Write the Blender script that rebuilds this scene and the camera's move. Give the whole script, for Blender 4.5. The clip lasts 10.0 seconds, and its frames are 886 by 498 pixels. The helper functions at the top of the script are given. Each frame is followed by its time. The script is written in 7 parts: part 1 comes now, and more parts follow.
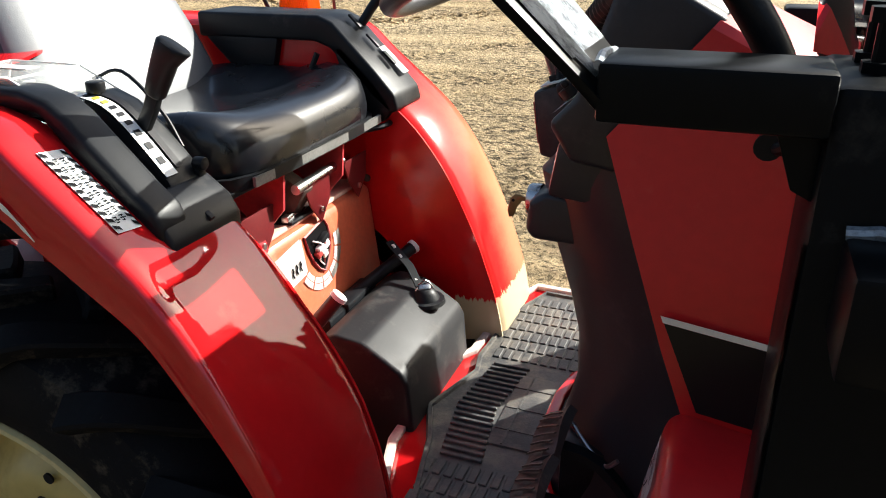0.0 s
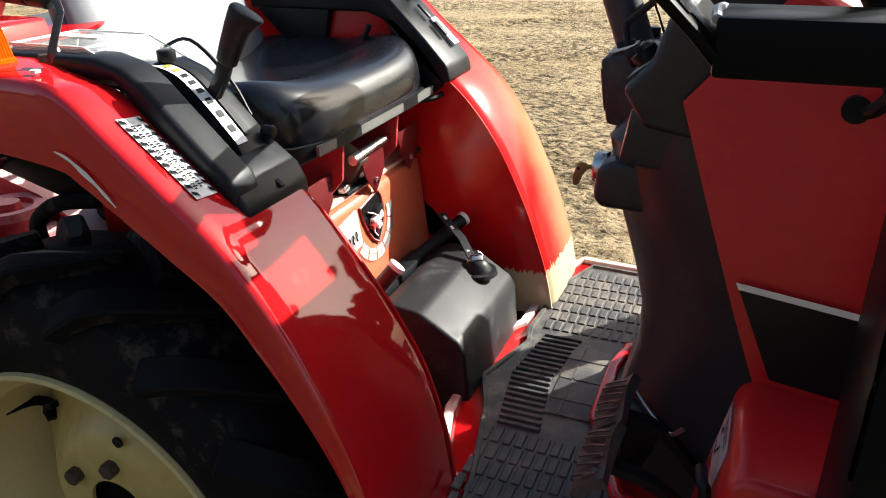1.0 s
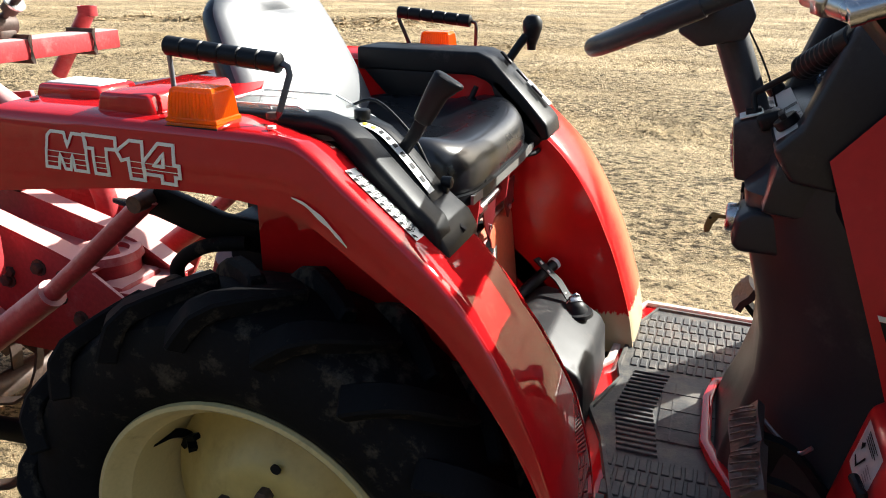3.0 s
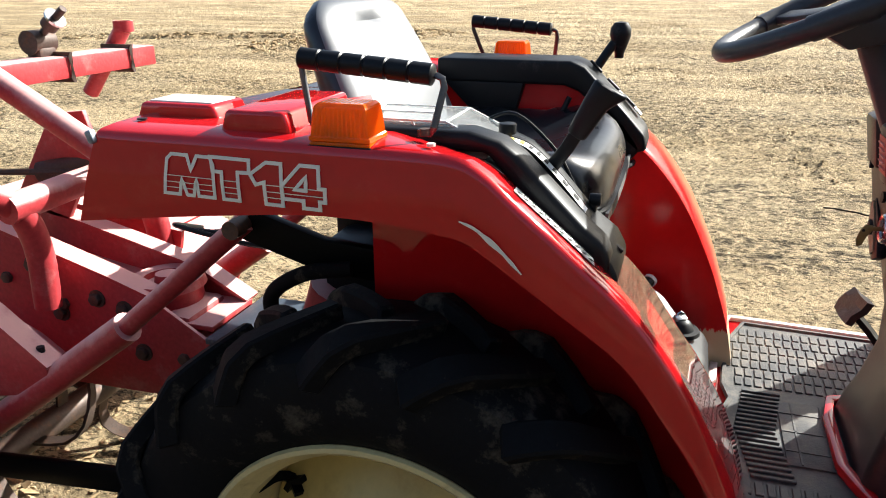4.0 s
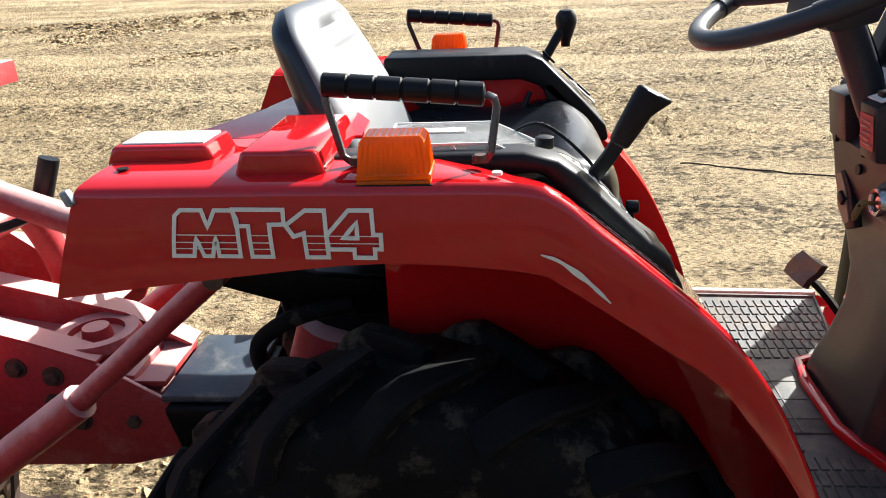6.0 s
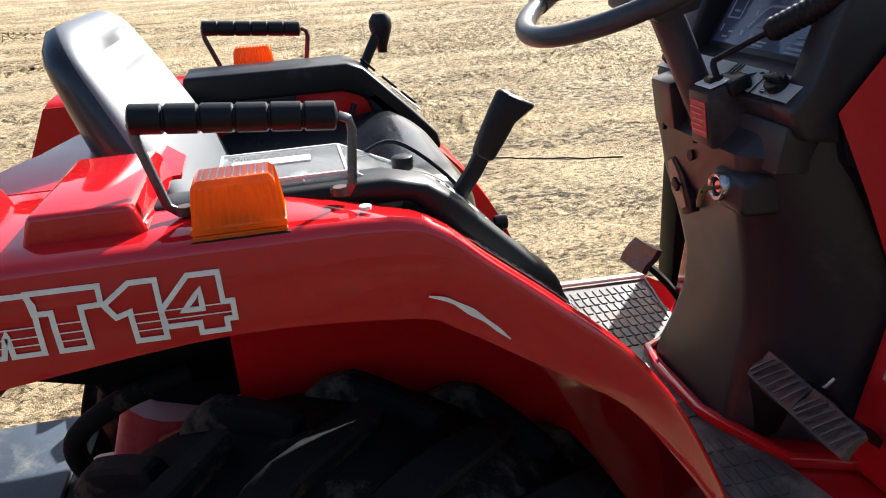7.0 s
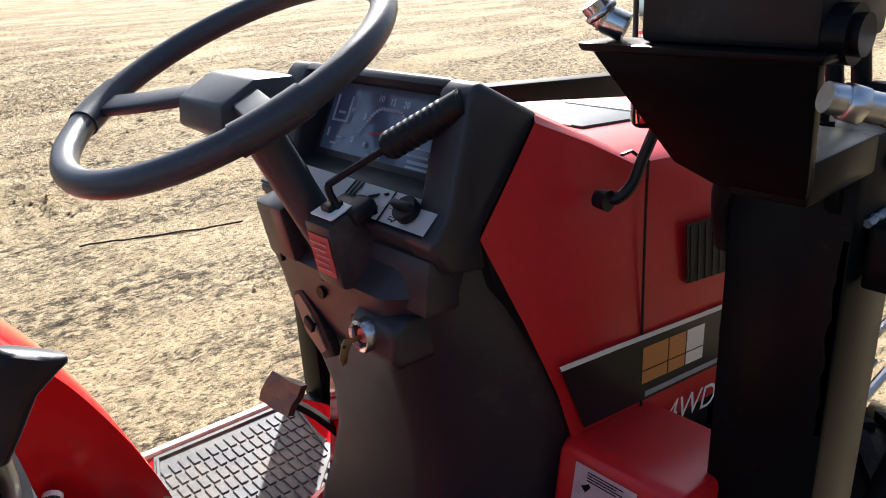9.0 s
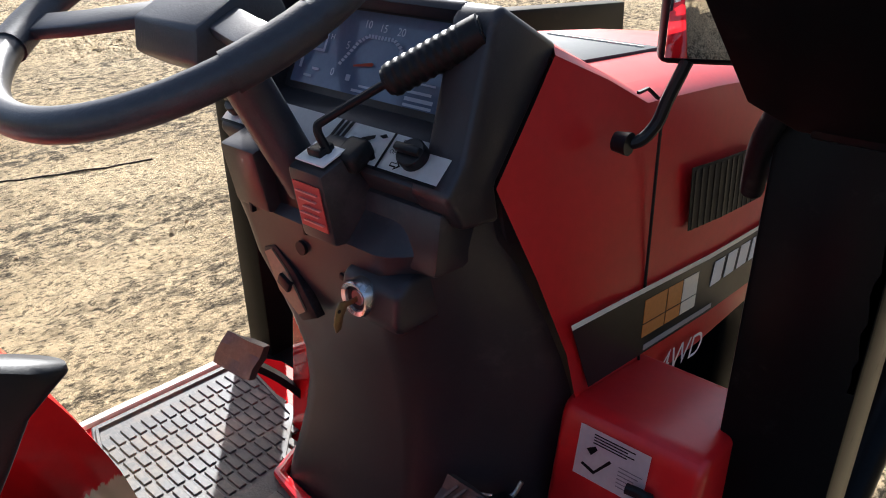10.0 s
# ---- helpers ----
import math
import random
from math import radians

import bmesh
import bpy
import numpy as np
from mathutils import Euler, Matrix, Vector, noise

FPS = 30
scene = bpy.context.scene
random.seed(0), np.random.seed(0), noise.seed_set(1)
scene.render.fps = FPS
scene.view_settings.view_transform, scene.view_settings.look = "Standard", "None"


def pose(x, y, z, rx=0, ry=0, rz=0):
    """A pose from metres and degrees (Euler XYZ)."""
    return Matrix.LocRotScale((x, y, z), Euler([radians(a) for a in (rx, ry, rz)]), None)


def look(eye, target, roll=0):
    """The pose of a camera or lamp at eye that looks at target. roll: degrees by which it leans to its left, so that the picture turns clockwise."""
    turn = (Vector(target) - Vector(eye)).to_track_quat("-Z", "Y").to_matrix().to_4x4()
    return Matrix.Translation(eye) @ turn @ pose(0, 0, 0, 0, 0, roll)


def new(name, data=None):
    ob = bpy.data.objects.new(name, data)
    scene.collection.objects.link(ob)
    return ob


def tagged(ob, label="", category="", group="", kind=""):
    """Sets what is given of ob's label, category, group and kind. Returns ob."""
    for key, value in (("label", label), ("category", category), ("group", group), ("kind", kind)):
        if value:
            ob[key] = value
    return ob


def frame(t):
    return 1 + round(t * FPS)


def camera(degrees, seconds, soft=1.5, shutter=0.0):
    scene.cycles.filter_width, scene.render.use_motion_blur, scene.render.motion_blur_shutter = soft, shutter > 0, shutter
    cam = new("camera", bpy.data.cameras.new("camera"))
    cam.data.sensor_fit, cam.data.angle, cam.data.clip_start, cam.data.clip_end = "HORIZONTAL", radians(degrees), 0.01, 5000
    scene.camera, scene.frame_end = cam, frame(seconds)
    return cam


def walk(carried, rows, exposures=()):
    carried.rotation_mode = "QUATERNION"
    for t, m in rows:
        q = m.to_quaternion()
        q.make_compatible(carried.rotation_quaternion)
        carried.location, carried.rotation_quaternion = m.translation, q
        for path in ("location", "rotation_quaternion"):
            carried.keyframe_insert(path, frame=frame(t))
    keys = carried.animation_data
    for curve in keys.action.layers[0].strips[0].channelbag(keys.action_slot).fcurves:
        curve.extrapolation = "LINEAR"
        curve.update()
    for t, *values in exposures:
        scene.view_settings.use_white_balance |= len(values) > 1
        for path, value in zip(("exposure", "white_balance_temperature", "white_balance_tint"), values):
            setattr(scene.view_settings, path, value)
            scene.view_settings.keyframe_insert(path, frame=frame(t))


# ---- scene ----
cam = camera(60.9, 10.0, soft=1.0)
PATH = [
    (0, (0.502, -0.875, 1.167), (-0.174, 0.834, 0.378), -0.6),
    (0.5, (0.499, -0.887, 1.158), (-0.198, 0.803, 0.347), -1.4),
    (1, (0.455, -0.902, 1.157), (-0.262, 0.767, 0.318), -1.2),
    (1.5, (0.404, -0.944, 1.176), (-0.296, 0.733, 0.339), -0.2),
    (2, (0.351, -1.028, 1.179), (-0.272, 0.693, 0.374), 0.5),
    (2.5, (0.324, -1.092, 1.2), (-0.277, 0.648, 0.418), 0.7),
    (3, (0.254, -1.089, 1.187), (-0.373, 0.67, 0.473), 0.5),
    (3.2, (0.21, -1.08, 1.176), (-0.421, 0.689, 0.488), 0.8),
    (4.3, (-0.019, -1.097, 1.175), (-0.538, 0.709, 0.489), -0.9),
    (4.5, (-0.048, -1.119, 1.184), (-0.523, 0.698, 0.498), -1.2),
    (5, (-0.085, -1.196, 1.212), (-0.469, 0.647, 0.534), -2.0),
    (5.2, (-0.098, -1.193, 1.214), (-0.45, 0.656, 0.539), -2.4),
    (6.3, (-0.222, -0.972, 1.206), (-0.300, 0.882, 0.432), -3.6),
    (6.5, (-0.225, -0.942, 1.199), (-0.236, 0.904, 0.429), -4.9),
    (7, (-0.253, -0.924, 1.202), (0.094, 0.891, 0.437), -3.9),
    (7.5, (-0.248, -0.956, 1.236), (0.483, 0.755, 0.505), -3.1),
    (8, (-0.209, -0.902, 1.238), (0.781, 0.693, 0.547), -3.5),
    (8.5, (-0.122, -0.775, 1.264), (0.982, 0.729, 0.542), -4.4),
    (9, (-0.106, -0.671, 1.249), (1.099, 0.751, 0.521), -3.3),
    (9.5, (-0.120, -0.579, 1.231), (1.178, 0.726, 0.448), -1.4),
    (10, (-0.113, -0.537, 1.231), (1.212, 0.668, 0.34), -0.9),
]
EXPOSURES = [(0.0, 1.42, 6450, 6), (5.2, 1.46, 6250, 7), (7.0, 1.54, 6100, 9), (8.0, 1.62, 5950, 11), (10.0, 1.54, 5950, 10)]
walk(cam, [(t, look(eye, target, roll)) for t, eye, target, roll in PATH], EXPOSURES)

# ---- world and sun ----
SUN_AZ, SUN_EL = 50.0, 33.0   # degrees: azimuth from +x towards +y, height over the horizon
world = bpy.data.worlds.new("sky")
scene.world = world
world.use_nodes = True
wn = world.node_tree.nodes
sky = wn.new("ShaderNodeTexSky")
sky.sky_type, sky.sun_disc = "NISHITA", False
sky.dust_density = 3.5
sky.sun_elevation, sky.sun_rotation = radians(SUN_EL), radians(90 - SUN_AZ)
world.node_tree.links.new(sky.outputs[0], wn["Background"].inputs[0])
wn["Background"].inputs[1].default_value = 0.071
sun_data = bpy.data.lights.new("sun", "SUN")
sun_data.energy, sun_data.angle, sun_data.color = 5.0, radians(0.5), (1.0, 0.96, 0.89)
sun = new("sun", sun_data)
sun_dir = Vector((math.cos(radians(SUN_AZ)) * math.cos(radians(SUN_EL)), math.sin(radians(SUN_AZ)) * math.cos(radians(SUN_EL)), math.sin(radians(SUN_EL))))
sun.rotation_euler = (-sun_dir).to_track_quat("-Z", "Y").to_euler()


# ---- materials ----
def material(name, color, rough=0.5, metal=0.0, vary=0.15, scale=30.0, bump=0.0, bump_scale=120.0, dirt=None, dirt_amount=0.0, dirt_scale=6.0, coat=0.0, spec=0.5, rough_vary=0.1):
    """A paint, plastic or metal with fine grain, broad variation, and dirt in patches."""
    m = bpy.data.materials.new(name)
    m.use_nodes = True
    nt = m.node_tree
    n, l = nt.nodes, nt.links
    b = n["Principled BSDF"]
    tc = n.new("ShaderNodeTexCoord")
    big, fine = n.new("ShaderNodeTexNoise"), n.new("ShaderNodeTexNoise")
    big.inputs["Scale"].default_value, big.inputs["Detail"].default_value = scale * 0.2, 5
    fine.inputs["Scale"].default_value, fine.inputs["Detail"].default_value = scale * 6, 3
    for t in (big, fine):
        l.new(tc.outputs["Object"], t.inputs["Vector"])
    add = n.new("ShaderNodeMath")
    add.operation = "ADD"
    l.new(big.outputs["Fac"], add.inputs[0])
    l.new(fine.outputs["Fac"], add.inputs[1])
    mr = n.new("ShaderNodeMapRange")
    mr.inputs[1].default_value, mr.inputs[2].default_value = 0.6, 1.4
    mr.inputs[3].default_value, mr.inputs[4].default_value = 1 - vary, 1 + vary
    l.new(add.outputs[0], mr.inputs[0])
    mix = n.new("ShaderNodeMix")
    mix.data_type, mix.blend_type = "RGBA", "MULTIPLY"
    mix.inputs["Factor"].default_value = 1.0
    mix.inputs["A"].default_value = (*color, 1)
    comb = n.new("ShaderNodeCombineColor")
    for k in range(3):
        l.new(mr.outputs[0], comb.inputs[k])
    l.new(comb.outputs[0], mix.inputs["B"])
    out = mix.outputs["Result"]
    rr = n.new("ShaderNodeMapRange")
    rr.inputs[1].default_value, rr.inputs[2].default_value = 0.3, 0.7
    rr.inputs[3].default_value, rr.inputs[4].default_value = max(0.02, rough - rough_vary), min(1, rough + rough_vary)
    l.new(big.outputs["Fac"], rr.inputs[0])
    rough_out = rr.outputs[0]
    if dirt:
        dn = n.new("ShaderNodeTexNoise")
        dn.inputs["Scale"].default_value, dn.inputs["Detail"].default_value, dn.inputs["Roughness"].default_value = dirt_scale, 9, 0.72
        l.new(tc.outputs["Object"], dn.inputs["Vector"])
        dr = n.new("ShaderNodeMapRange")
        dr.inputs[1].default_value, dr.inputs[2].default_value = 0.62 - 0.3 * dirt_amount, 0.78 - 0.15 * dirt_amount
        dr.inputs[4].default_value = min(1.0, 0.35 + dirt_amount)
        l.new(dn.outputs["Fac"], dr.inputs[0])
        dm = n.new("ShaderNodeMix")
        dm.data_type = "RGBA"
        l.new(dr.outputs[0], dm.inputs["Factor"])
        l.new(out, dm.inputs["A"])
        dm.inputs["B"].default_value = (*dirt, 1)
        out = dm.outputs["Result"]
        rm = n.new("ShaderNodeMix")
        l.new(dr.outputs[0], rm.inputs["Factor"])
        l.new(rough_out, rm.inputs["A"])
        rm.inputs["B"].default_value = 0.85
        rough_out = rm.outputs["Result"]
    l.new(out, b.inputs["Base Color"])
    l.new(rough_out, b.inputs["Roughness"])
    b.inputs["Metallic"].default_value = metal
    b.inputs["Coat Weight"].default_value = coat
    b.inputs["Coat Roughness"].default_value = 0.035
    b.inputs["Coat IOR"].default_value = 1.6
    b.inputs["Specular IOR Level"].default_value = spec
    if bump:
        bn = n.new("ShaderNodeTexNoise")
        bn.inputs["Scale"].default_value, bn.inputs["Detail"].default_value = bump_scale, 4
        l.new(tc.outputs["Object"], bn.inputs["Vector"])
        bp = n.new("ShaderNodeBump")
        bp.inputs["Strength"].default_value, bp.inputs["Distance"].default_value = bump, 0.002
        l.new(bn.outputs["Fac"], bp.inputs["Height"])
        l.new(bp.outputs["Normal"], b.inputs["Normal"])
    return m


def sand_material():
    m = bpy.data.materials.new("sand")
    m.use_nodes = True
    nt = m.node_tree
    n, l = nt.nodes, nt.links
    b = n["Principled BSDF"]
    tc = n.new("ShaderNodeTexCoord")

    def tex(scale, detail, rough=0.6, stretch=None):
        t = n.new("ShaderNodeTexNoise")
        t.inputs["Scale"].default_value, t.inputs["Detail"].default_value, t.inputs["Roughness"].default_value = scale, detail, rough
        if stretch:
            mp = n.new("ShaderNodeMapping")
            mp.inputs["Rotation"].default_value, mp.inputs["Scale"].default_value = (0, 0, radians(stretch[0])), (stretch[1], stretch[2], 1)
            l.new(tc.outputs["Object"], mp.inputs["Vector"])
            l.new(mp.outputs[0], t.inputs["Vector"])
        else:
            l.new(tc.outputs["Object"], t.inputs["Vector"])
        return t

    broad, clods, grain = tex(0.45, 6, 0.6), tex(11, 8, 0.72, (12, 0.85, 1.15)), tex(90, 5, 0.75)
    ramp = n.new("ShaderNodeValToRGB")
    e = ramp.color_ramp.elements
    e[0].position, e[0].color = 0.34, (0.52, 0.383, 0.212, 1)
    e[1].position, e[1].color = 0.66, (0.76, 0.59, 0.362, 1)
    l.new(broad.outputs["Fac"], ramp.inputs[0])
    dark = n.new("ShaderNodeMapRange")
    dark.inputs[1].default_value, dark.inputs[2].default_value, dark.inputs[3].default_value, dark.inputs[4].default_value = 0.38, 0.52, 0.80, 1.0
    l.new(clods.outputs["Fac"], dark.inputs[0])
    gr = n.new("ShaderNodeMapRange")
    gr.inputs[3].default_value, gr.inputs[4].default_value = 0.62, 1.36
    l.new(grain.outputs["Fac"], gr.inputs[0])
    mul = n.new("ShaderNodeMath")
    mul.operation = "MULTIPLY"
    l.new(dark.outputs[0], mul.inputs[0])
    l.new(gr.outputs[0], mul.inputs[1])
    crumbs = tex(38, 6, 0.78, (12, 0.85, 1.1))
    fl = n.new("ShaderNodeMapRange")
    fl.inputs[1].default_value, fl.inputs[2].default_value, fl.inputs[3].default_value, fl.inputs[4].default_value = 0.36, 0.47, 0.66, 1.05
    l.new(crumbs.outputs["Fac"], fl.inputs[0])
    mul2 = n.new("ShaderNodeMath")
    mul2.operation = "MULTIPLY"
    l.new(mul.outputs[0], mul2.inputs[0])
    l.new(fl.outputs[0], mul2.inputs[1])
    # small crisp dark specks that stand for shadows of the grains
    specks = tex(48, 5, 0.66, (14, 0.72, 1.25))
    sk = n.new("ShaderNodeMapRange")
    sk.inputs[1].default_value, sk.inputs[2].default_value, sk.inputs[3].default_value, sk.inputs[4].default_value = 0.42, 0.465, 0.32, 1.04
    l.new(specks.outputs["Fac"], sk.inputs[0])
    mul_s = n.new("ShaderNodeMath")
    mul_s.operation = "MULTIPLY"
    l.new(mul2.outputs[0], mul_s.inputs[0])
    l.new(sk.outputs[0], mul_s.inputs[1])
    mul2 = mul_s
    # clod shadows painted into the colour as loose dark clusters
    area, bits = tex(0.9, 4, 0.55, (20, 0.45, 1.3)), tex(17, 6, 0.78, (14, 0.75, 1.2))
    am, bm_ = n.new("ShaderNodeMapRange"), n.new("ShaderNodeMapRange")
    am.inputs[1].default_value, am.inputs[2].default_value = 0.40, 0.53
    l.new(area.outputs["Fac"], am.inputs[0])
    bm_.inputs[1].default_value, bm_.inputs[2].default_value, bm_.inputs[3].default_value, bm_.inputs[4].default_value = 0.44, 0.54, 1.0, 0.0
    l.new(bits.outputs["Fac"], bm_.inputs[0])
    both = n.new("ShaderNodeMath")
    both.operation = "MULTIPLY"
    l.new(am.outputs[0], both.inputs[0])
    l.new(bm_.outputs[0], both.inputs[1])
    darker = n.new("ShaderNodeMapRange")
    darker.inputs[3].default_value, darker.inputs[4].default_value = 1.0, 0.2
    l.new(both.outputs[0], darker.inputs[0])
    mul3 = n.new("ShaderNodeMath")
    mul3.operation = "MULTIPLY"
    l.new(mul2.outputs[0], mul3.inputs[0])
    l.new(darker.outputs[0], mul3.inputs[1])
    # unseen ground on the camera's side, darkened to cut bounced light
    sep = n.new("ShaderNodeSeparateXYZ")
    l.new(tc.outputs["Object"], sep.inputs[0])
    edge = n.new("ShaderNodeMath")
    edge.operation = "MULTIPLY_ADD"
    l.new(broad.outputs["Fac"], edge.inputs[0])
    edge.inputs[1].default_value = 1.2
    l.new(sep.outputs["Y"], edge.inputs[2])
    bounce_cut = n.new("ShaderNodeMapRange")
    bounce_cut.inputs[1].default_value, bounce_cut.inputs[2].default_value, bounce_cut.inputs[3].default_value, bounce_cut.inputs[4].default_value = -1.2, -0.7, 0.35, 1.0
    l.new(edge.outputs[0], bounce_cut.inputs[0])
    dimmed = n.new("ShaderNodeMath")
    dimmed.operation = "MULTIPLY"
    l.new(mul3.outputs[0], dimmed.inputs[0])
    l.new(bounce_cut.outputs[0], dimmed.inputs[1])
    mul3 = dimmed
    comb = n.new("ShaderNodeCombineColor")
    for k in range(3):
        l.new(mul3.outputs[0], comb.inputs[k])
    mix = n.new("ShaderNodeMix")
    mix.data_type, mix.blend_type = "RGBA", "MULTIPLY"
    mix.inputs["Factor"].default_value = 1.0
    l.new(ramp.outputs[0], mix.inputs["A"])
    l.new(comb.outputs[0], mix.inputs["B"])
    l.new(mix.outputs["Result"], b.inputs["Base Color"])
    b.inputs["Roughness"].default_value = 0.95
    b.inputs["Specular IOR Level"].default_value = 0.15
    add0 = n.new("ShaderNodeMath")
    add0.operation = "MULTIPLY_ADD"
    l.new(crumbs.outputs["Fac"], add0.inputs[0])
    add0.inputs[1].default_value = 0.7
    soft = n.new("ShaderNodeMath")
    soft.operation = "MULTIPLY"
    soft.inputs[1].default_value = 0.45
    l.new(clods.outputs["Fac"], soft.inputs[0])
    l.new(soft.outputs[0], add0.inputs[2])
    add = n.new("ShaderNodeMath")
    add.operation = "MULTIPLY_ADD"
    l.new(grain.outputs["Fac"], add.inputs[0])
    add.inputs[1].default_value = 0.3
    l.new(add0.outputs[0], add.inputs[2])
    bp = n.new("ShaderNodeBump")
    bp.inputs["Strength"].default_value, bp.inputs["Distance"].default_value = 1.0, 0.09
    l.new(add.outputs[0], bp.inputs["Height"])
    l.new(bp.outputs["Normal"], b.inputs["Normal"])
    return m


C = 0.03  # the tractor's middle plane lies at y = C
RED = material("red_paint", (0.50, 0.009, 0.012), 0.34, vary=0.07, scale=12, coat=1.0, spec=0.0, dirt=(0.42, 0.08, 0.06), dirt_amount=0.04, dirt_scale=9)


def lit_top_paint():
    """Old red paint, sunlit pink painted onto upward faces, upright ones left deep."""
    m = material("worn_red_lit_tops", (0.38, 0.036, 0.042), 0.45, vary=0.25, scale=20, bump=0.2, dirt=(0.50, 0.22, 0.20), dirt_amount=0.24, dirt_scale=13, spec=0.3)
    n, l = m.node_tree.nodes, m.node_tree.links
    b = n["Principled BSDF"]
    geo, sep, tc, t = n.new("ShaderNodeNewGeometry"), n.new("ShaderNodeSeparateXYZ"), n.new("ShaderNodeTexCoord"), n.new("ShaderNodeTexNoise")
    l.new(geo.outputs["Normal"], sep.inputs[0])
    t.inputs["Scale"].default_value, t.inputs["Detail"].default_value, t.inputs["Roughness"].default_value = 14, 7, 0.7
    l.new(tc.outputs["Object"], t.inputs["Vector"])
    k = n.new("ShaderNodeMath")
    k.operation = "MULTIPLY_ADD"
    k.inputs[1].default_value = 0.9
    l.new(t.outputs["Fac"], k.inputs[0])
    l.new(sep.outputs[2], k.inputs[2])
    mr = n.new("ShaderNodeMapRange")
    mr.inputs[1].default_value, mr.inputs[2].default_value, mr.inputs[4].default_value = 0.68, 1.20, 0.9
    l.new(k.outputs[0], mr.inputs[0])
    # sunlit tops: pale pink mixed into the colour by upward normal
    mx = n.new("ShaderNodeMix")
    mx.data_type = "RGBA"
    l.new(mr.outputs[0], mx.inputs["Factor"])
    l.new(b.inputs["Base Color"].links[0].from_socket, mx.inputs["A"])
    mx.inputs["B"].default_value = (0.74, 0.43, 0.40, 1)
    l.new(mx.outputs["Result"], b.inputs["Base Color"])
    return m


RED_OLD = lit_top_paint()
RED_CAST = material("orange_red_casting", (0.60, 0.13, 0.06), 0.42, vary=0.15, scale=18, dirt=(0.62, 0.36, 0.24), dirt_amount=0.3, dirt_scale=11)
BLACK = material("black_plastic", (0.008, 0.009, 0.011), 0.4, spec=0.22, vary=0.2, bump=0.07, bump_scale=600, dirt=(0.12, 0.11, 0.1), dirt_amount=0.1, dirt_scale=12)
GREY_PLASTIC = material("grey_plastic", (0.022, 0.021, 0.025), 0.40, spec=0.42, vary=0.15, bump=0.08, bump_scale=700, dirt=(0.12, 0.10, 0.095), dirt_amount=0.22, dirt_scale=7)
RUBBER = material("tyre_rubber", (0.006, 0.006, 0.0068), 0.7, vary=0.25, bump=0.3, bump_scale=90, dirt=(0.24, 0.20, 0.14), dirt_amount=0.21, dirt_scale=9, spec=0.12)
MAT = material("mat_rubber", (0.0600, 0.0592, 0.0592), 0.55, vary=0.25, bump=0.25, bump_scale=300, dirt=(0.24, 0.21, 0.17), dirt_amount=0.5, dirt_scale=14, spec=0.35)
VINYL = material("black_vinyl", (0.005, 0.006, 0.009), 0.27, vary=0.15, bump=0.05, bump_scale=70, rough_vary=0.08, spec=0.5, coat=0.25)
# pale copy of the vinyl that carries the sun's glare
VINYL_GLARE = material("vinyl_sun_glare", (0.085, 0.092, 0.104), 0.5, vary=0.1, bump=0.1, bump_scale=500, spec=0.9, rough_vary=0.05)
CREAM = material("cream_rim_paint", (0.60, 0.50, 0.24), 0.45, vary=0.08, dirt=(0.25, 0.16, 0.08), dirt_amount=0.15, dirt_scale=16)
CREAM_DISC = material("yellowed_cream_paint", (0.56, 0.44, 0.15), 0.4, vary=0.12, scale=9, dirt=(0.30, 0.17, 0.05), dirt_amount=0.22, dirt_scale=7)
STEEL = material("bright_steel", (0.55, 0.55, 0.55), 0.25, metal=1.0, vary=0.15)
RUSTY = material("dark_steel", (0.08, 0.055, 0.045), 0.6, metal=0.4, vary=0.3, bump=0.2, dirt=(0.2, 0.09, 0.04), dirt_amount=0.35, dirt_scale=40)
LOADER = material("black_loader_paint", (0.004, 0.0048, 0.0055), 0.33, spec=0.08, rough_vary=0.05, vary=0.2, scale=16, dirt=(0.06, 0.055, 0.045), dirt_amount=0.08, dirt_scale=15)
WHITE = material("white_label", (0.82, 0.82, 0.80), 0.5, vary=0.06)
IVORY = material("ivory_decal", (0.84, 0.80, 0.69), 0.45, vary=0.07, dirt=(0.45, 0.2, 0.14), dirt_amount=0.07, dirt_scale=60)
INK = material("black_ink", (0.010, 0.010, 0.012), 0.5, spec=0.2, vary=0.1)
ORANGE = material("orange_decal", (0.62, 0.24, 0.05), 0.5, vary=0.1)
YELLOW = material("yellow_decal", (0.7, 0.5, 0.05), 0.5, vary=0.08)


def amber_plastic():
    """Orange plastic that lets light through."""
    m = bpy.data.materials.new("amber_lens")
    m.use_nodes = True
    n, l = m.node_tree.nodes, m.node_tree.links
    p = n["Principled BSDF"]
    p.inputs["Base Color"].default_value = (0.72, 0.15, 0.002, 1)
    p.inputs["Roughness"].default_value = 0.18
    tr = n.new("ShaderNodeBsdfTranslucent")
    tr.inputs["Color"].default_value = (1.0, 0.30, 0.003, 1)
    noise_t = n.new("ShaderNodeTexNoise")
    noise_t.inputs["Scale"].default_value = 60
    mr = n.new("ShaderNodeMapRange")
    mr.inputs[3].default_value, mr.inputs[4].default_value = 0.3, 0.5
    l.new(noise_t.outputs["Fac"], mr.inputs[0])
    mx = n.new("ShaderNodeMixShader")
    l.new(mr.outputs[0], mx.inputs[0])
    l.new(p.outputs[0], mx.inputs[1])
    l.new(tr.outputs[0], mx.inputs[2])
    l.new(mx.outputs[0], n["Material Output"].inputs["Surface"])
    return m


AMBER = amber_plastic()


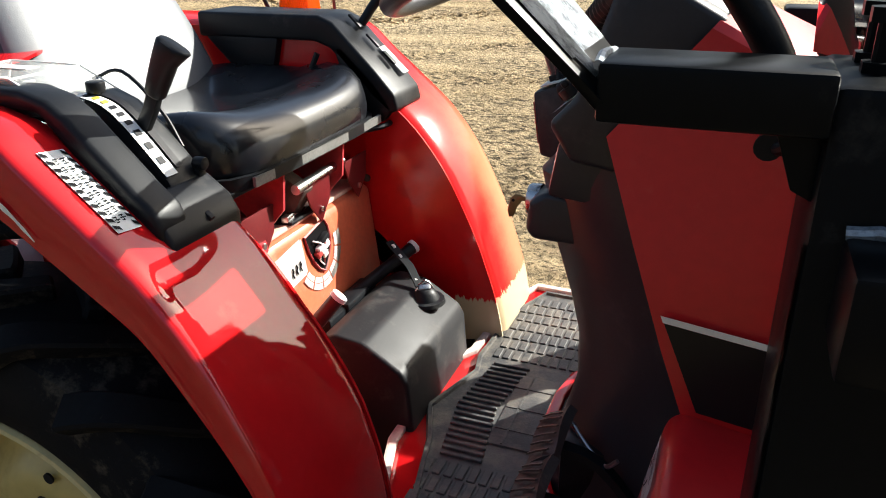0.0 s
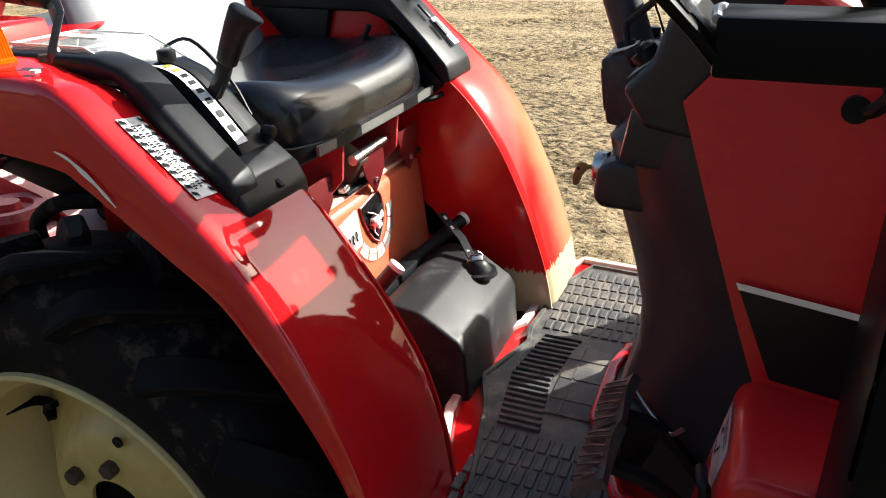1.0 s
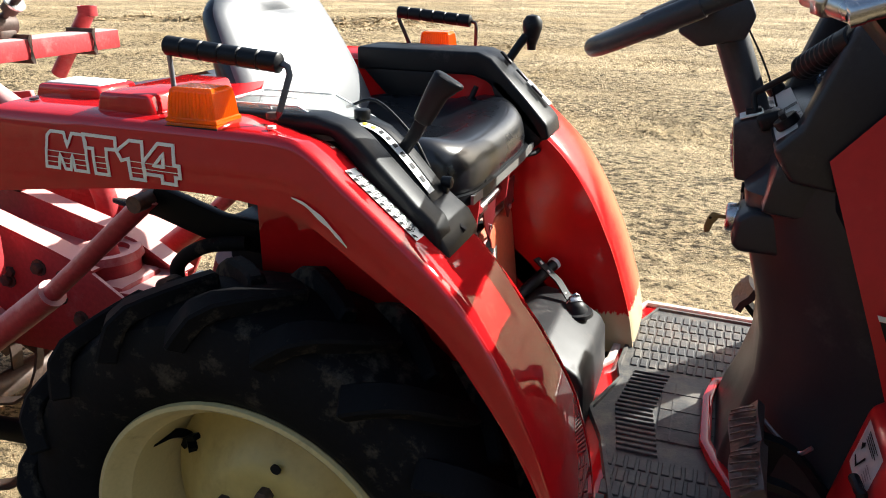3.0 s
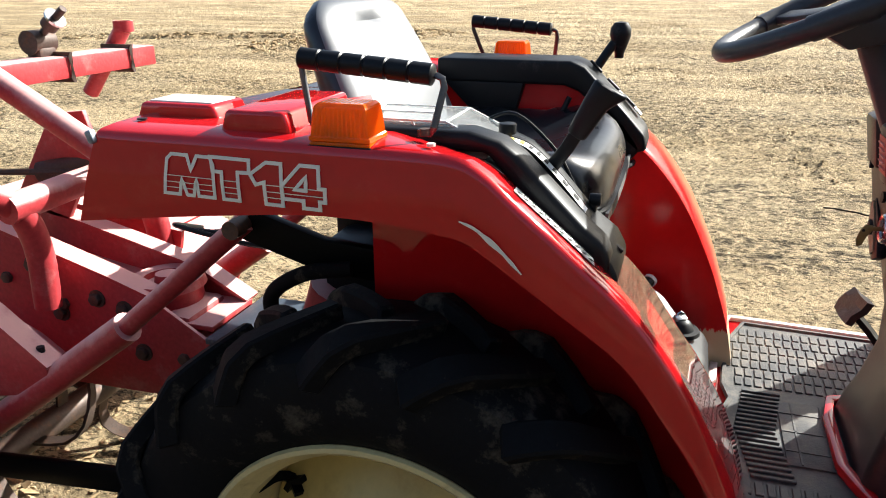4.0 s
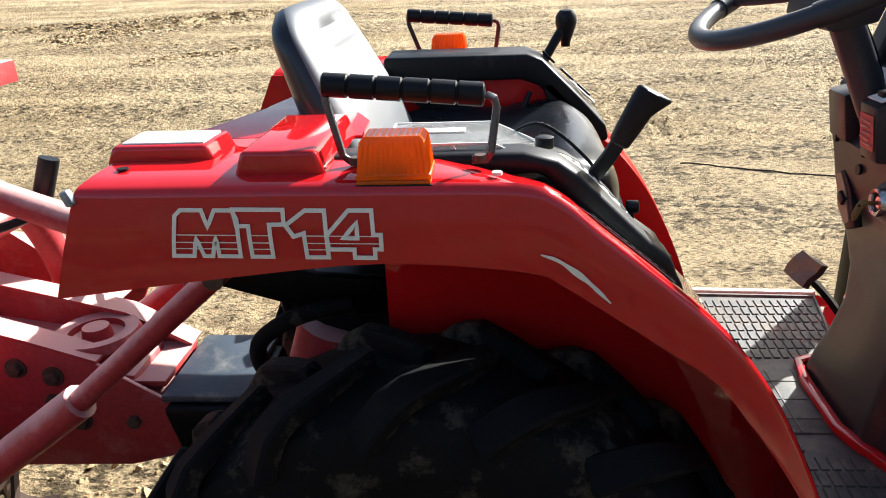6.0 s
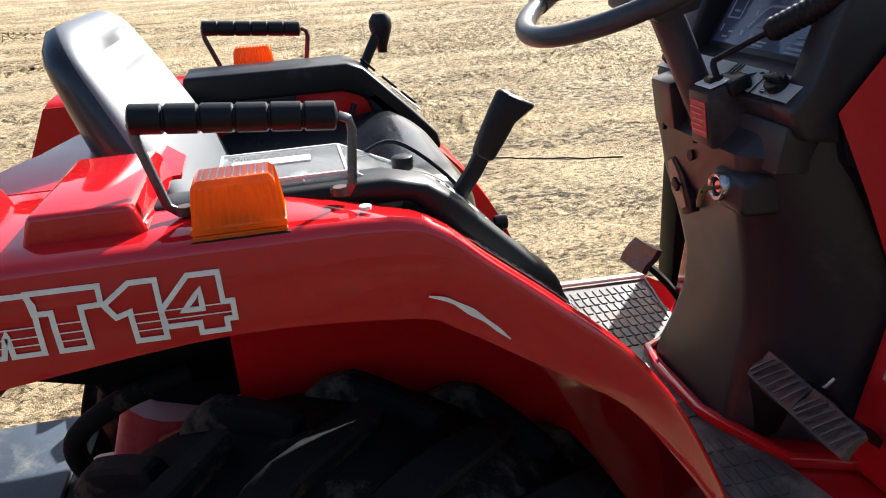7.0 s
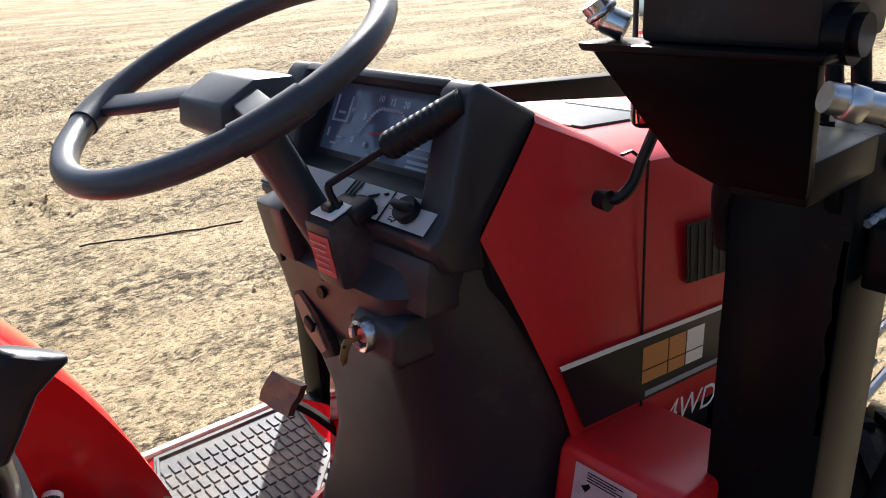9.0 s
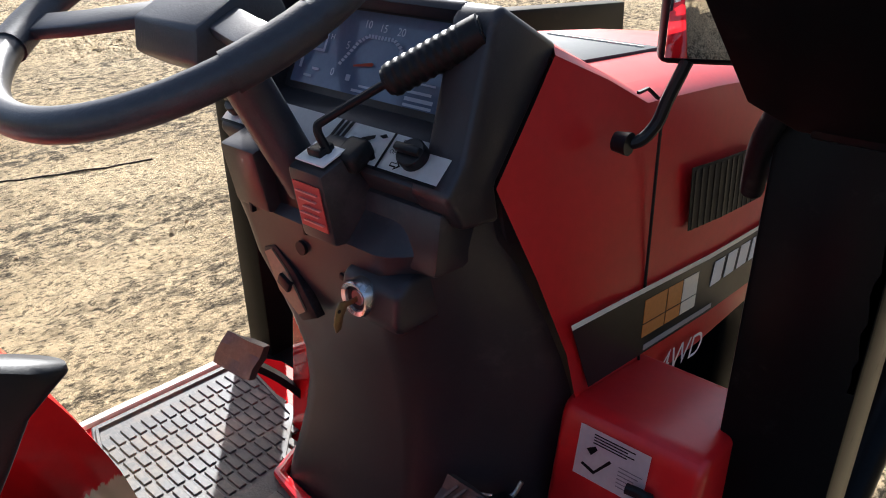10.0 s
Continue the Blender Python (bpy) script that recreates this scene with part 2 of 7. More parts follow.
def dusty_clear():
    """Thin clear plastic with a film of dust."""
    m = material("clear_cover", (0.75, 0.76, 0.75), 0.12, vary=0.15, scale=50, spec=0.7)
    n, l = m.node_tree.nodes, m.node_tree.links
    tr = n.new("ShaderNodeBsdfTransparent")
    tr.inputs["Color"].default_value = (0.93, 0.95, 0.95, 1)
    mx = n.new("ShaderNodeMixShader")
    mx.inputs[0].default_value = 0.24
    l.new(tr.outputs[0], mx.inputs[1])
    l.new(n["Principled BSDF"].outputs[0], mx.inputs[2])
    l.new(mx.outputs[0], n["Material Output"].inputs["Surface"])
    return m


CLEAR = dusty_clear()
CLEAR_EDGE = material("clear_plastic_edge", (0.72, 0.74, 0.74), 0.2, vary=0.15, spec=0.7)
PALE_TRAY = material("pale_grey_plastic", (0.42, 0.41, 0.37), 0.5, vary=0.15, dirt=(0.25, 0.22, 0.17), dirt_amount=0.3, dirt_scale=30)
# the sky's blue reflection is mixed into the glass's base colour
SCREEN = material("glass_sky_blue", (0.17, 0.23, 0.35), 0.16, vary=0.1, coat=1.0, spec=0.7)
AMBER_PALE = material("pale_amber_edge", (0.75, 0.42, 0.30), 0.25, vary=0.1)
AMBER_INNER = material("amber_inner", (0.9, 0.42, 0.05), 0.4, vary=0.1)
PEDAL = material("pedal_rubber", (0.06, 0.045, 0.041), 0.5, vary=0.25, bump=0.3, bump_scale=200, dirt=(0.2, 0.15, 0.11), dirt_amount=0.3, dirt_scale=30)
WHEEL_GREY = material("steering_plastic", (0.036, 0.038, 0.044), 0.42, spec=0.4, vary=0.15, bump=0.15, bump_scale=500, dirt=(0.1, 0.1, 0.1), dirt_amount=0.15, dirt_scale=20)
STICKER_RED = material("red_sticker", (0.42, 0.05, 0.045), 0.5, vary=0.15)
STICKER_PALE = material("pale_red_print", (0.60, 0.25, 0.22), 0.5, vary=0.15)
BRASS = material("dull_brass", (0.22, 0.17, 0.09), 0.4, metal=0.9, vary=0.2)
KHAKI = material("khaki_print", (0.24, 0.21, 0.13), 0.5, vary=0.2)
SILVER_PRINT = material("silver_print", (0.35, 0.35, 0.36), 0.45, vary=0.1)
MIRROR = material("mirror_silver", (0.9, 0.9, 0.9), 0.03, metal=1.0, vary=0.02, rough_vary=0.01)
CHIPPED = material("chipped_grey_steel", (0.3, 0.34, 0.38), 0.4, metal=0.5, vary=0.2, dirt=(0.02, 0.02, 0.022), dirt_amount=0.55, dirt_scale=70)
# casting's orange made pale to carry the direct sun
LIT_LEDGE = material("lit_orange_paint", (0.66, 0.42, 0.34), 0.5, vary=0.15, dirt=(0.50, 0.16, 0.10), dirt_amount=0.2, dirt_scale=25)
# red with the deep shade under the seat put into the colour
SHADED_RED = material("shaded_red_paint", (0.11, 0.006, 0.008), 0.4, vary=0.2)
TRIM_GREY = material("worn_grey_trim", (0.15, 0.15, 0.145), 0.4, vary=0.4, scale=40)
MAROON = material("dark_red_paint", (0.07, 0.006, 0.008), 0.4, vary=0.2)
CRACK_DARK = material("dark_crack", (0.05, 0.035, 0.022), 0.9, vary=0.3)
SAND = sand_material()


def glare_worn_paint():
    """Red paint: sun glare painted tan on the front, foot rubbed to pale primer."""
    m = material("red_glare_worn_foot", (0.56, 0.010, 0.012), 0.34, vary=0.07, scale=12, coat=0.6, spec=0.0)
    n, l = m.node_tree.nodes, m.node_tree.links
    b = n["Principled BSDF"]
    tc, sep = n.new("ShaderNodeTexCoord"), n.new("ShaderNodeSeparateXYZ")
    l.new(tc.outputs["Object"], sep.inputs[0])

    def jag(scale, amount, stretch):
        mp, t = n.new("ShaderNodeMapping"), n.new("ShaderNodeTexNoise")
        mp.inputs["Scale"].default_value = stretch
        t.inputs["Scale"].default_value, t.inputs["Detail"].default_value, t.inputs["Roughness"].default_value = scale, 7, 0.7
        l.new(tc.outputs["Object"], mp.inputs["Vector"])
        l.new(mp.outputs[0], t.inputs["Vector"])
        k = n.new("ShaderNodeMath")
        k.operation = "MULTIPLY_ADD"
        k.inputs[1].default_value, k.inputs[2].default_value = amount, -0.5 * amount
        l.new(t.outputs["Fac"], k.inputs[0])
        return k.outputs[0]

    def ramp(axis, wobble, a, b2):
        add, mr = n.new("ShaderNodeMath"), n.new("ShaderNodeMapRange")
        l.new(sep.outputs[axis], add.inputs[0])
        l.new(wobble, add.inputs[1])
        mr.interpolation_type = "SMOOTHSTEP"
        mr.inputs[1].default_value, mr.inputs[2].default_value = a, b2
        l.new(add.outputs[0], mr.inputs[0])
        return mr.outputs[0]

    def times(a, c):
        k = n.new("ShaderNodeMath")
        k.operation = "MULTIPLY"
        l.new(a, k.inputs[0])
        l.new(c, k.inputs[1])
        return k.outputs[0]

    # front: mask for the painted sun glare; foot: mask for bare primer
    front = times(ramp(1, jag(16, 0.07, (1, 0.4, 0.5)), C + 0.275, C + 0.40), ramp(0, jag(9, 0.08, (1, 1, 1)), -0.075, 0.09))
    inv = n.new("ShaderNodeMath")
    inv.operation = "SUBTRACT"
    inv.inputs[0].default_value = 1.0
    l.new(ramp(2, jag(60, 0.05, (2.2, 2.2, 0.25)), 0.553, 0.557), inv.inputs[1])
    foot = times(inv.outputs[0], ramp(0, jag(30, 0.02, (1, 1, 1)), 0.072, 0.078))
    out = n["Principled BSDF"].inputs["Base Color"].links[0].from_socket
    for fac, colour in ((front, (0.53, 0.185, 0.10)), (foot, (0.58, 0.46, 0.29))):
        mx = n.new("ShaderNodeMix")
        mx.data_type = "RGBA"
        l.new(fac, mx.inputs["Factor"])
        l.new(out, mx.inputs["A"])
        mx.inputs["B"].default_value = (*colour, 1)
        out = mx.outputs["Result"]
    l.new(out, b.inputs["Base Color"])
    b.inputs["Coat Roughness"].default_value = 0.16
    return m


BLUE_GREY = material("blue_grey_plate", (0.045, 0.06, 0.08), 0.5, vary=0.2, dirt=(0.3, 0.28, 0.24), dirt_amount=0.3, dirt_scale=15)


# ---- mesh helpers ----
def part(name, bm, mat, parent=None, label="", angle=35.0):
    """Link a bmesh as one mesh object under a thing or a part."""
    bmesh.ops.recalc_face_normals(bm, faces=bm.faces)
    me = bpy.data.meshes.new(name)
    bm.to_mesh(me)
    bm.free()
    me.materials.append(mat)
    me.shade_smooth()
    me.set_sharp_from_angle(angle=radians(angle))
    ob = new(name, me)
    if parent:
        ob.parent = parent
    return tagged(ob, label)


def thing(name, label, category, place=(0, 0, 0), group="", kind=""):
    e = new(name)
    e.empty_display_size = 0.1
    e.location = place
    return tagged(e, label, category, group, kind)


def bevel(bm, width, segments=2, angle=25.0, edges=None):
    if width > 0:
        es = edges or [e for e in bm.edges if len(e.link_faces) == 2 and e.calc_face_angle(0) > radians(angle)]
        bmesh.ops.bevel(bm, geom=es, offset=width, segments=segments, affect="EDGES", profile=0.5, clamp_overlap=True)


def join(*bms):
    out = bms[0]
    for b in bms[1:]:
        me = bpy.data.meshes.new("tmp")
        b.to_mesh(me)
        out.from_mesh(me)
        bpy.data.meshes.remove(me)
        b.free()
    return out


def box(centre, size, bev=0.003, turn=None, seg=2):
    bm = bmesh.new()
    bmesh.ops.create_cube(bm, size=1.0)
    bmesh.ops.scale(bm, vec=size, verts=bm.verts)
    bevel(bm, bev, seg)
    m = Matrix.Translation(centre) @ (turn.to_matrix().to_4x4() if turn else Matrix.Identity(4))
    bmesh.ops.transform(bm, matrix=m, verts=bm.verts)
    return bm


def rot(x=0, y=0, z=0):
    return Euler((radians(x), radians(y), radians(z)))


def prism(points, a, b, axis="y", bev=0.004, seg=2):
    """A polygon of (x, z) pulled along y from a to b; axis x: (y, z) along x; axis z: (x, y) along z."""
    bm = bmesh.new()

    def at(p, v):
        return {"y": (p[0], v, p[1]), "x": (v, p[0], p[1]), "z": (p[0], p[1], v)}[axis]
    lo = [bm.verts.new(at(p, a)) for p in points]
    hi = [bm.verts.new(at(p, b)) for p in points]
    bm.faces.new(lo)
    bm.faces.new(list(reversed(hi)))
    for i in range(len(points)):
        j = (i + 1) % len(points)
        bm.faces.new((lo[i], hi[i], hi[j], lo[j]))
    bmesh.ops.recalc_face_normals(bm, faces=bm.faces)
    bevel(bm, bev, seg)
    return bm


def smooth_path(points, steps=6):
    """A Catmull-Rom line through the points."""
    ps = [Vector(p) for p in points]
    ps = [2 * ps[0] - ps[1], *ps, 2 * ps[-1] - ps[-2]]
    out = []
    for i in range(1, len(ps) - 2):
        for k in range(steps):
            t = k / steps
            a, b, c, d = ps[i - 1:i + 3]
            out.append(0.5 * ((2 * b) + (c - a) * t + (2 * a - 5 * b + 4 * c - d) * t * t + (3 * b - a - 3 * c + d) * t ** 3))
    return out + [ps[-2]]


def sweep(path, section, closed=False, cap=True, up=(0, 0, 1)):
    """Sweep a closed section (list of (u, v), or a function of the step's 0..1) along a path."""
    bm = bmesh.new()
    ps = [Vector(p) for p in path]
    n = len(ps)
    rings, side = [], None
    for i, p in enumerate(ps):
        d = (ps[(i + 1) % n] - ps[i - 1]) if closed else (ps[min(i + 1, n - 1)] - ps[max(i - 1, 0)])
        d.normalize()
        ref = side.cross(d) if side is not None else Vector(up)
        s = d.cross(ref)
        if s.length < 1e-4:
            s = d.cross(Vector((1, 0, 0)))
        s.normalize()
        side = s if side is None or s.dot(side) > 0 else -s
        v = side.cross(d).normalized()
        sec = section(i / max(1, n - 1)) if callable(section) else section
        rings.append([bm.verts.new(p + side * a + v * b) for a, b in sec])
    m = len(rings[0])
    for i in range(n if closed else n - 1):
        r, q = rings[i], rings[(i + 1) % n]
        for k in range(m):
            bm.faces.new((r[k], r[(k + 1) % m], q[(k + 1) % m], q[k]))
    if cap and not closed:
        bm.faces.new(list(reversed(rings[0])))
        bm.faces.new(rings[-1])
    bmesh.ops.recalc_face_normals(bm, faces=bm.faces)
    return bm


def ring_section(r, seg=10, flat=1.0):
    return [(r * math.cos(2 * math.pi * k / seg), flat * r * math.sin(2 * math.pi * k / seg)) for k in range(seg)]


def tube(points, r, seg=10, steps=0, closed=False):
    return sweep(smooth_path(points, steps) if steps else points, ring_section(r, seg), closed)


def bar(points, w, h, steps=0, up=(0, 0, 1), bev=0.0):
    sec = [(-w / 2, -h / 2), (w / 2, -h / 2), (w / 2, h / 2), (-w / 2, h / 2)]
    bm = sweep(smooth_path(points, steps) if steps else points, sec, up=up)
    bevel(bm, bev, 2)
    return bm


def lathe(profile, centre, axis="y", seg=48, closed=True):
    """Turn a profile of (radius, along) round an axis through centre."""
    bm = bmesh.new()
    c = Vector(centre)
    rings = []
    for k in range(seg):
        a = 2 * math.pi * k / seg
        ring = []
        for r, s in profile:
            u, v = r * math.cos(a), r * math.sin(a)
            ring.append(bm.verts.new(c + Vector({"y": (u, s, v), "x": (s, u, v), "z": (u, v, s)}[axis])))
        rings.append(ring)
    m = len(profile)
    for k in range(seg):
        p, q = rings[k], rings[(k + 1) % seg]
        for i in range(m if closed else m - 1):
            j = (i + 1) % m
            bm.faces.new((p[i], p[j], q[j], q[i]))
    bmesh.ops.remove_doubles(bm, verts=bm.verts, dist=1e-6)
    bmesh.ops.recalc_face_normals(bm, faces=bm.faces)
    return bm


def disc_on(centre, r, depth, axis="y", seg=16, bev=0.0):
    pts = [(r * math.cos(2 * math.pi * k / seg), r * math.sin(2 * math.pi * k / seg)) for k in range(seg)]
    x, y, z = centre
    if axis == "y":
        return prism([(x + a, z + b) for a, b in pts], y - depth / 2, y + depth / 2, "y", bev)
    if axis == "x":
        return prism([(y + a, z + b) for a, b in pts], x - depth / 2, x + depth / 2, "x", bev)
    return prism([(x + a, y + b) for a, b in pts], z - depth / 2, z + depth / 2, "z", bev)


def rod(a, b, r, seg=12, bev=0.0):
    return tube([a, b], r, seg)


def grid(rows, thick=0.0):
    """A skin through rows of points; thick: given a thickness inwards."""
    bm = bmesh.new()
    vs = [[bm.verts.new(p) for p in row] for row in rows]
    for r, q in zip(vs, vs[1:]):
        for i in range(len(r) - 1):
            bm.faces.new((r[i], r[i + 1], q[i + 1], q[i]))
    bmesh.ops.recalc_face_normals(bm, faces=bm.faces)
    if thick:
        bmesh.ops.solidify(bm, geom=list(bm.faces), thickness=thick)
    return bm


# ---- ground ----
RUTS = [((-12.0, 11.7), (-5.0, 13.8), 0.16, 0.07), ((-6.8, 10.2), (-4.6, 14.8), 0.14, 0.06), ((-7.2, 10.4), (-5.1, 15.0), 0.14, 0.06),
        ((-4.6, 7.8), (-2.6, 10.1), 0.07, 0.03), ((-3.0, 5.4), (-1.4, 7.4), 0.06, 0.02)]


def ground_height(x, y):
    z = 0.030 * noise.noise((x * 0.9, y * 0.9, 0.3)) + 0.016 * noise.noise((x * 3.1, y * 3.7, 1.7))
    patch = max(0.0, min(1.0, 0.5 + 1.6 * noise.noise((x * 0.55 + 7, y * 0.75, 2.2))))
    c = noise.noise((x * 8, y * 11, 4.1))
    d = noise.noise((x * 19, y * 25, 8.3))
    z += (0.008 + 0.026 * patch) * max(-0.4, c) + (0.006 + 0.020 * patch) * max(-0.25, d)
    for (ax, ay), (bx, by), w, deep in RUTS:
        dx, dy = bx - ax, by - ay
        ll = dx * dx + dy * dy
        t = ((x - ax) * dx + (y - ay) * dy) / ll
        if -0.05 < t < 1.05:
            off = ((x - ax) * dy - (y - ay) * dx) / math.sqrt(ll) + 0.25 * w * noise.noise((t * 9, 1.0, w * 40))
            k = abs(off) / w
            if k < 3:
                z += 2.2 * deep * (-math.exp(-k * k) + 0.55 * math.exp(-((k - 1.6) / 0.6) ** 2)) * min(1, max(0, min(t + 0.05, 1.05 - t) * 8))
    return z


def ground():
    xs = np.concatenate([np.linspace(-2000, -40, 10), np.linspace(-32, -14, 20), np.linspace(-13.8, -3.1, 100), np.linspace(-3.0, -0.9, 50), np.linspace(-0.87, 3.6, 165), np.linspace(3.7, 8, 40), np.linspace(8.5, 32, 40), np.linspace(40, 2000, 10)])
    ys = np.concatenate([np.linspace(-2000, -20, 10), np.linspace(-12, -1.5, 24), np.linspace(-1.4, 0.5, 50), np.linspace(0.53, 6.0, 200), np.linspace(6.05, 16, 170), np.linspace(16.3, 40, 60), np.linspace(50, 2000, 12)])
    verts, faces = [], []
    for x in xs:
        for y in ys:
            verts.append((x, y, ground_height(x, y) if abs(x) < 33 and abs(y) < 41 else 0.0))
    k = len(ys)
    for i in range(len(xs) - 1):
        for j in range(k - 1):
            a = i * k + j
            faces.append((a, a + k, a + k + 1, a + 1))
    me = bpy.data.meshes.new("ground")
    me.from_pydata(verts, [], faces)
    me.materials.append(SAND)
    me.shade_smooth()
    return tagged(new("ground", me), "pale sandy yard with clods, ruts and footprints", "ground", kind="structure")


ground()


def soil_clods():
    """Loose crumbs of damp soil, thicker in patches and along the ruts."""
    rng = np.random.default_rng(7)
    verts, faces = [], []
    octa = np.array([(1, 0, 0), (-1, 0, 0), (0, 1, 0), (0, -1, 0), (0, 0, 1), (0, 0, -0.6)], float)
    tri = [(0, 2, 4), (2, 1, 4), (1, 3, 4), (3, 0, 4), (2, 0, 5), (1, 2, 5), (3, 1, 5), (0, 3, 5)]

    def put(x, y, r):
        if abs(x - 0.3) < 1.1 and abs(y) < 0.62:
            return
        base = len(verts)
        z = ground_height(x, y) + r * 0.15
        a = rng.uniform(0, math.pi)
        ca, sa = math.cos(a), math.sin(a)
        s = r * rng.uniform(0.55, 1.25, 3) * (0.95, 0.75, 0.32)
        for p in octa * s + rng.normal(0, 0.16 * r, (6, 3)):
            verts.append((x + p[0] * ca - p[1] * sa, y + p[0] * sa + p[1] * ca, z + p[2]))
        faces.extend([(base + i, base + j, base + k) for i, j, k in tri])
    made = 0
    while made < 15000:
        x, y = rng.uniform(-7, 4.2), 0.6 + 9.5 * rng.random() ** 1.6
        q = noise.noise((x * 0.55 + 7, y * 0.75, 2.2)) + 0.5 * noise.noise((x * 1.9, y * 2.6, 5.0))
        if rng.random() < max(0.06, min(1, 0.10 + 1.9 * q)):
            put(x, y, (rng.gamma(2.0, 0.0034) + 0.003 + 0.0009 * y) * min(1.0, 0.28 + 0.12 * y))
            made += 1
    for (ax, ay), (bx, by), w, deep in [r for r in RUTS if r[0][1] > 5]:
        for k in range(int(min(1500, (60 + 14 * ay) * math.hypot(bx - ax, by - ay)))):
            f, o = rng.random(), rng.normal(0, 1.6) * w
            d = math.hypot(bx - ax, by - ay)
            put(ax + (bx - ax) * f + o * (by - ay) / d, ay + (by - ay) * f - o * (bx - ax) / d, (rng.gamma(2.0, 0.004) + 0.005 + 0.0030 * ay) if ay > 7 else rng.gamma(2.0, 0.0022) + 0.003)
    for k in range(900):
        put(rng.uniform(-1.6, 1.2), rng.uniform(-1.3, -0.6), rng.gamma(2.0, 0.003) + 0.003)
        put(rng.uniform(-1.9, -0.7), rng.uniform(-0.6, 0.7), rng.gamma(2.0, 0.004) + 0.003)
    me = bpy.data.meshes.new("soil_clods")
    me.from_pydata(verts, [], faces)
    me.materials.append(material("damp_soil", (0.40, 0.29, 0.165), 0.95, vary=0.4, scale=8, spec=0.1))
    return tagged(new("soil_clods", me), "loose crumbs of damp brown soil on the sand", "soil", kind="stuff")


soil_clods()

def unseen_wall():
    """Plain dark board wall, added unseen behind the camera to cut light and reflections."""
    bm = bmesh.new()
    for k in range(58):
        x = -4.0 + 0.15 * k
        bm = join(bm, box((x * 1.6, -6.25 + 0.004 * math.sin(k * 2.3), 1.4), (0.235, 0.03, 2.9), 0.003, None, 1))
    bm = join(bm, box((0.45, -6.32, 1.4), (13.9, 0.08, 2.8), 0.01))
    w = part("wall_south", bm, material("weathered_boards", (0.055, 0.045, 0.036), 0.85, vary=0.3, scale=10, bump=0.3, bump_scale=60), None, "")
    return tagged(w, "dark board wall, added unseen to hold back low light", "wall", kind="structure")


def far_wood():
    """Belt of trees beyond the yard, mirrored in the glossy paint: trunks, limbs and crowns of many small leaf clumps."""
    rng = random.Random(77)
    verts, faces = [], []

    def card(p, a, b):
        k = len(verts)
        verts.extend([p - a - b, p + a - b, p + a * 0.6 + b, p - a * 0.7 + b])
        faces.append((k, k + 1, k + 2, k + 3))

    for i in range(64):
        x, y = -170 + 7.4 * i + rng.uniform(-2, 2), 125 + rng.uniform(-6, 6)
        h, w = rng.uniform(20, 25), rng.uniform(6.2, 8.8)
        for s0 in range(6):
            a0, a1 = math.pi * s0 / 3, math.pi * (s0 + 1) / 3
            k = len(verts)
            verts.extend([Vector((x + r * math.cos(a), y + r * math.sin(a), z)) for r, z, a in ((0.5, -0.6, a0), (0.5, -0.6, a1), (0.2, h * 0.8, a1), (0.2, h * 0.8, a0))])
            faces.append((k, k + 1, k + 2, k + 3))
        for c in range(420):
            f = rng.random() ** 0.7
            r = w * (1 - f) ** 0.55 * (0.5 + 0.5 * rng.random()) * (1 + 0.3 * noise.noise((x * 0.3, f * 4, c * 0.01)))
            a = rng.uniform(0, 2 * math.pi)
            p = Vector((x + r * math.cos(a), y + r * math.sin(a), h * (0.05 + 0.95 * f)))
            d = Vector((rng.uniform(-1, 1), rng.uniform(-1, 1), rng.uniform(-0.6, 0.6))).normalized()
            size = rng.uniform(0.7, 1.4) + 1.0 * (1 - f)
            card(p, d * size, d.orthogonal().normalized() * size * 0.7)
    me = bpy.data.meshes.new("far_wood")
    me.from_pydata(verts, [], faces)
    me.materials.append(material("dark_foliage", (0.035, 0.05, 0.022), 0.8, vary=0.4, scale=0.8))
    return tagged(new("far_wood", me), "belt of dark green trees beyond the sandy yard", "trees", kind="stuff")


unseen_wall()
far_wood()
tractor = thing("tractor", "small red farm tractor parked on a sandy yard", "tractor")


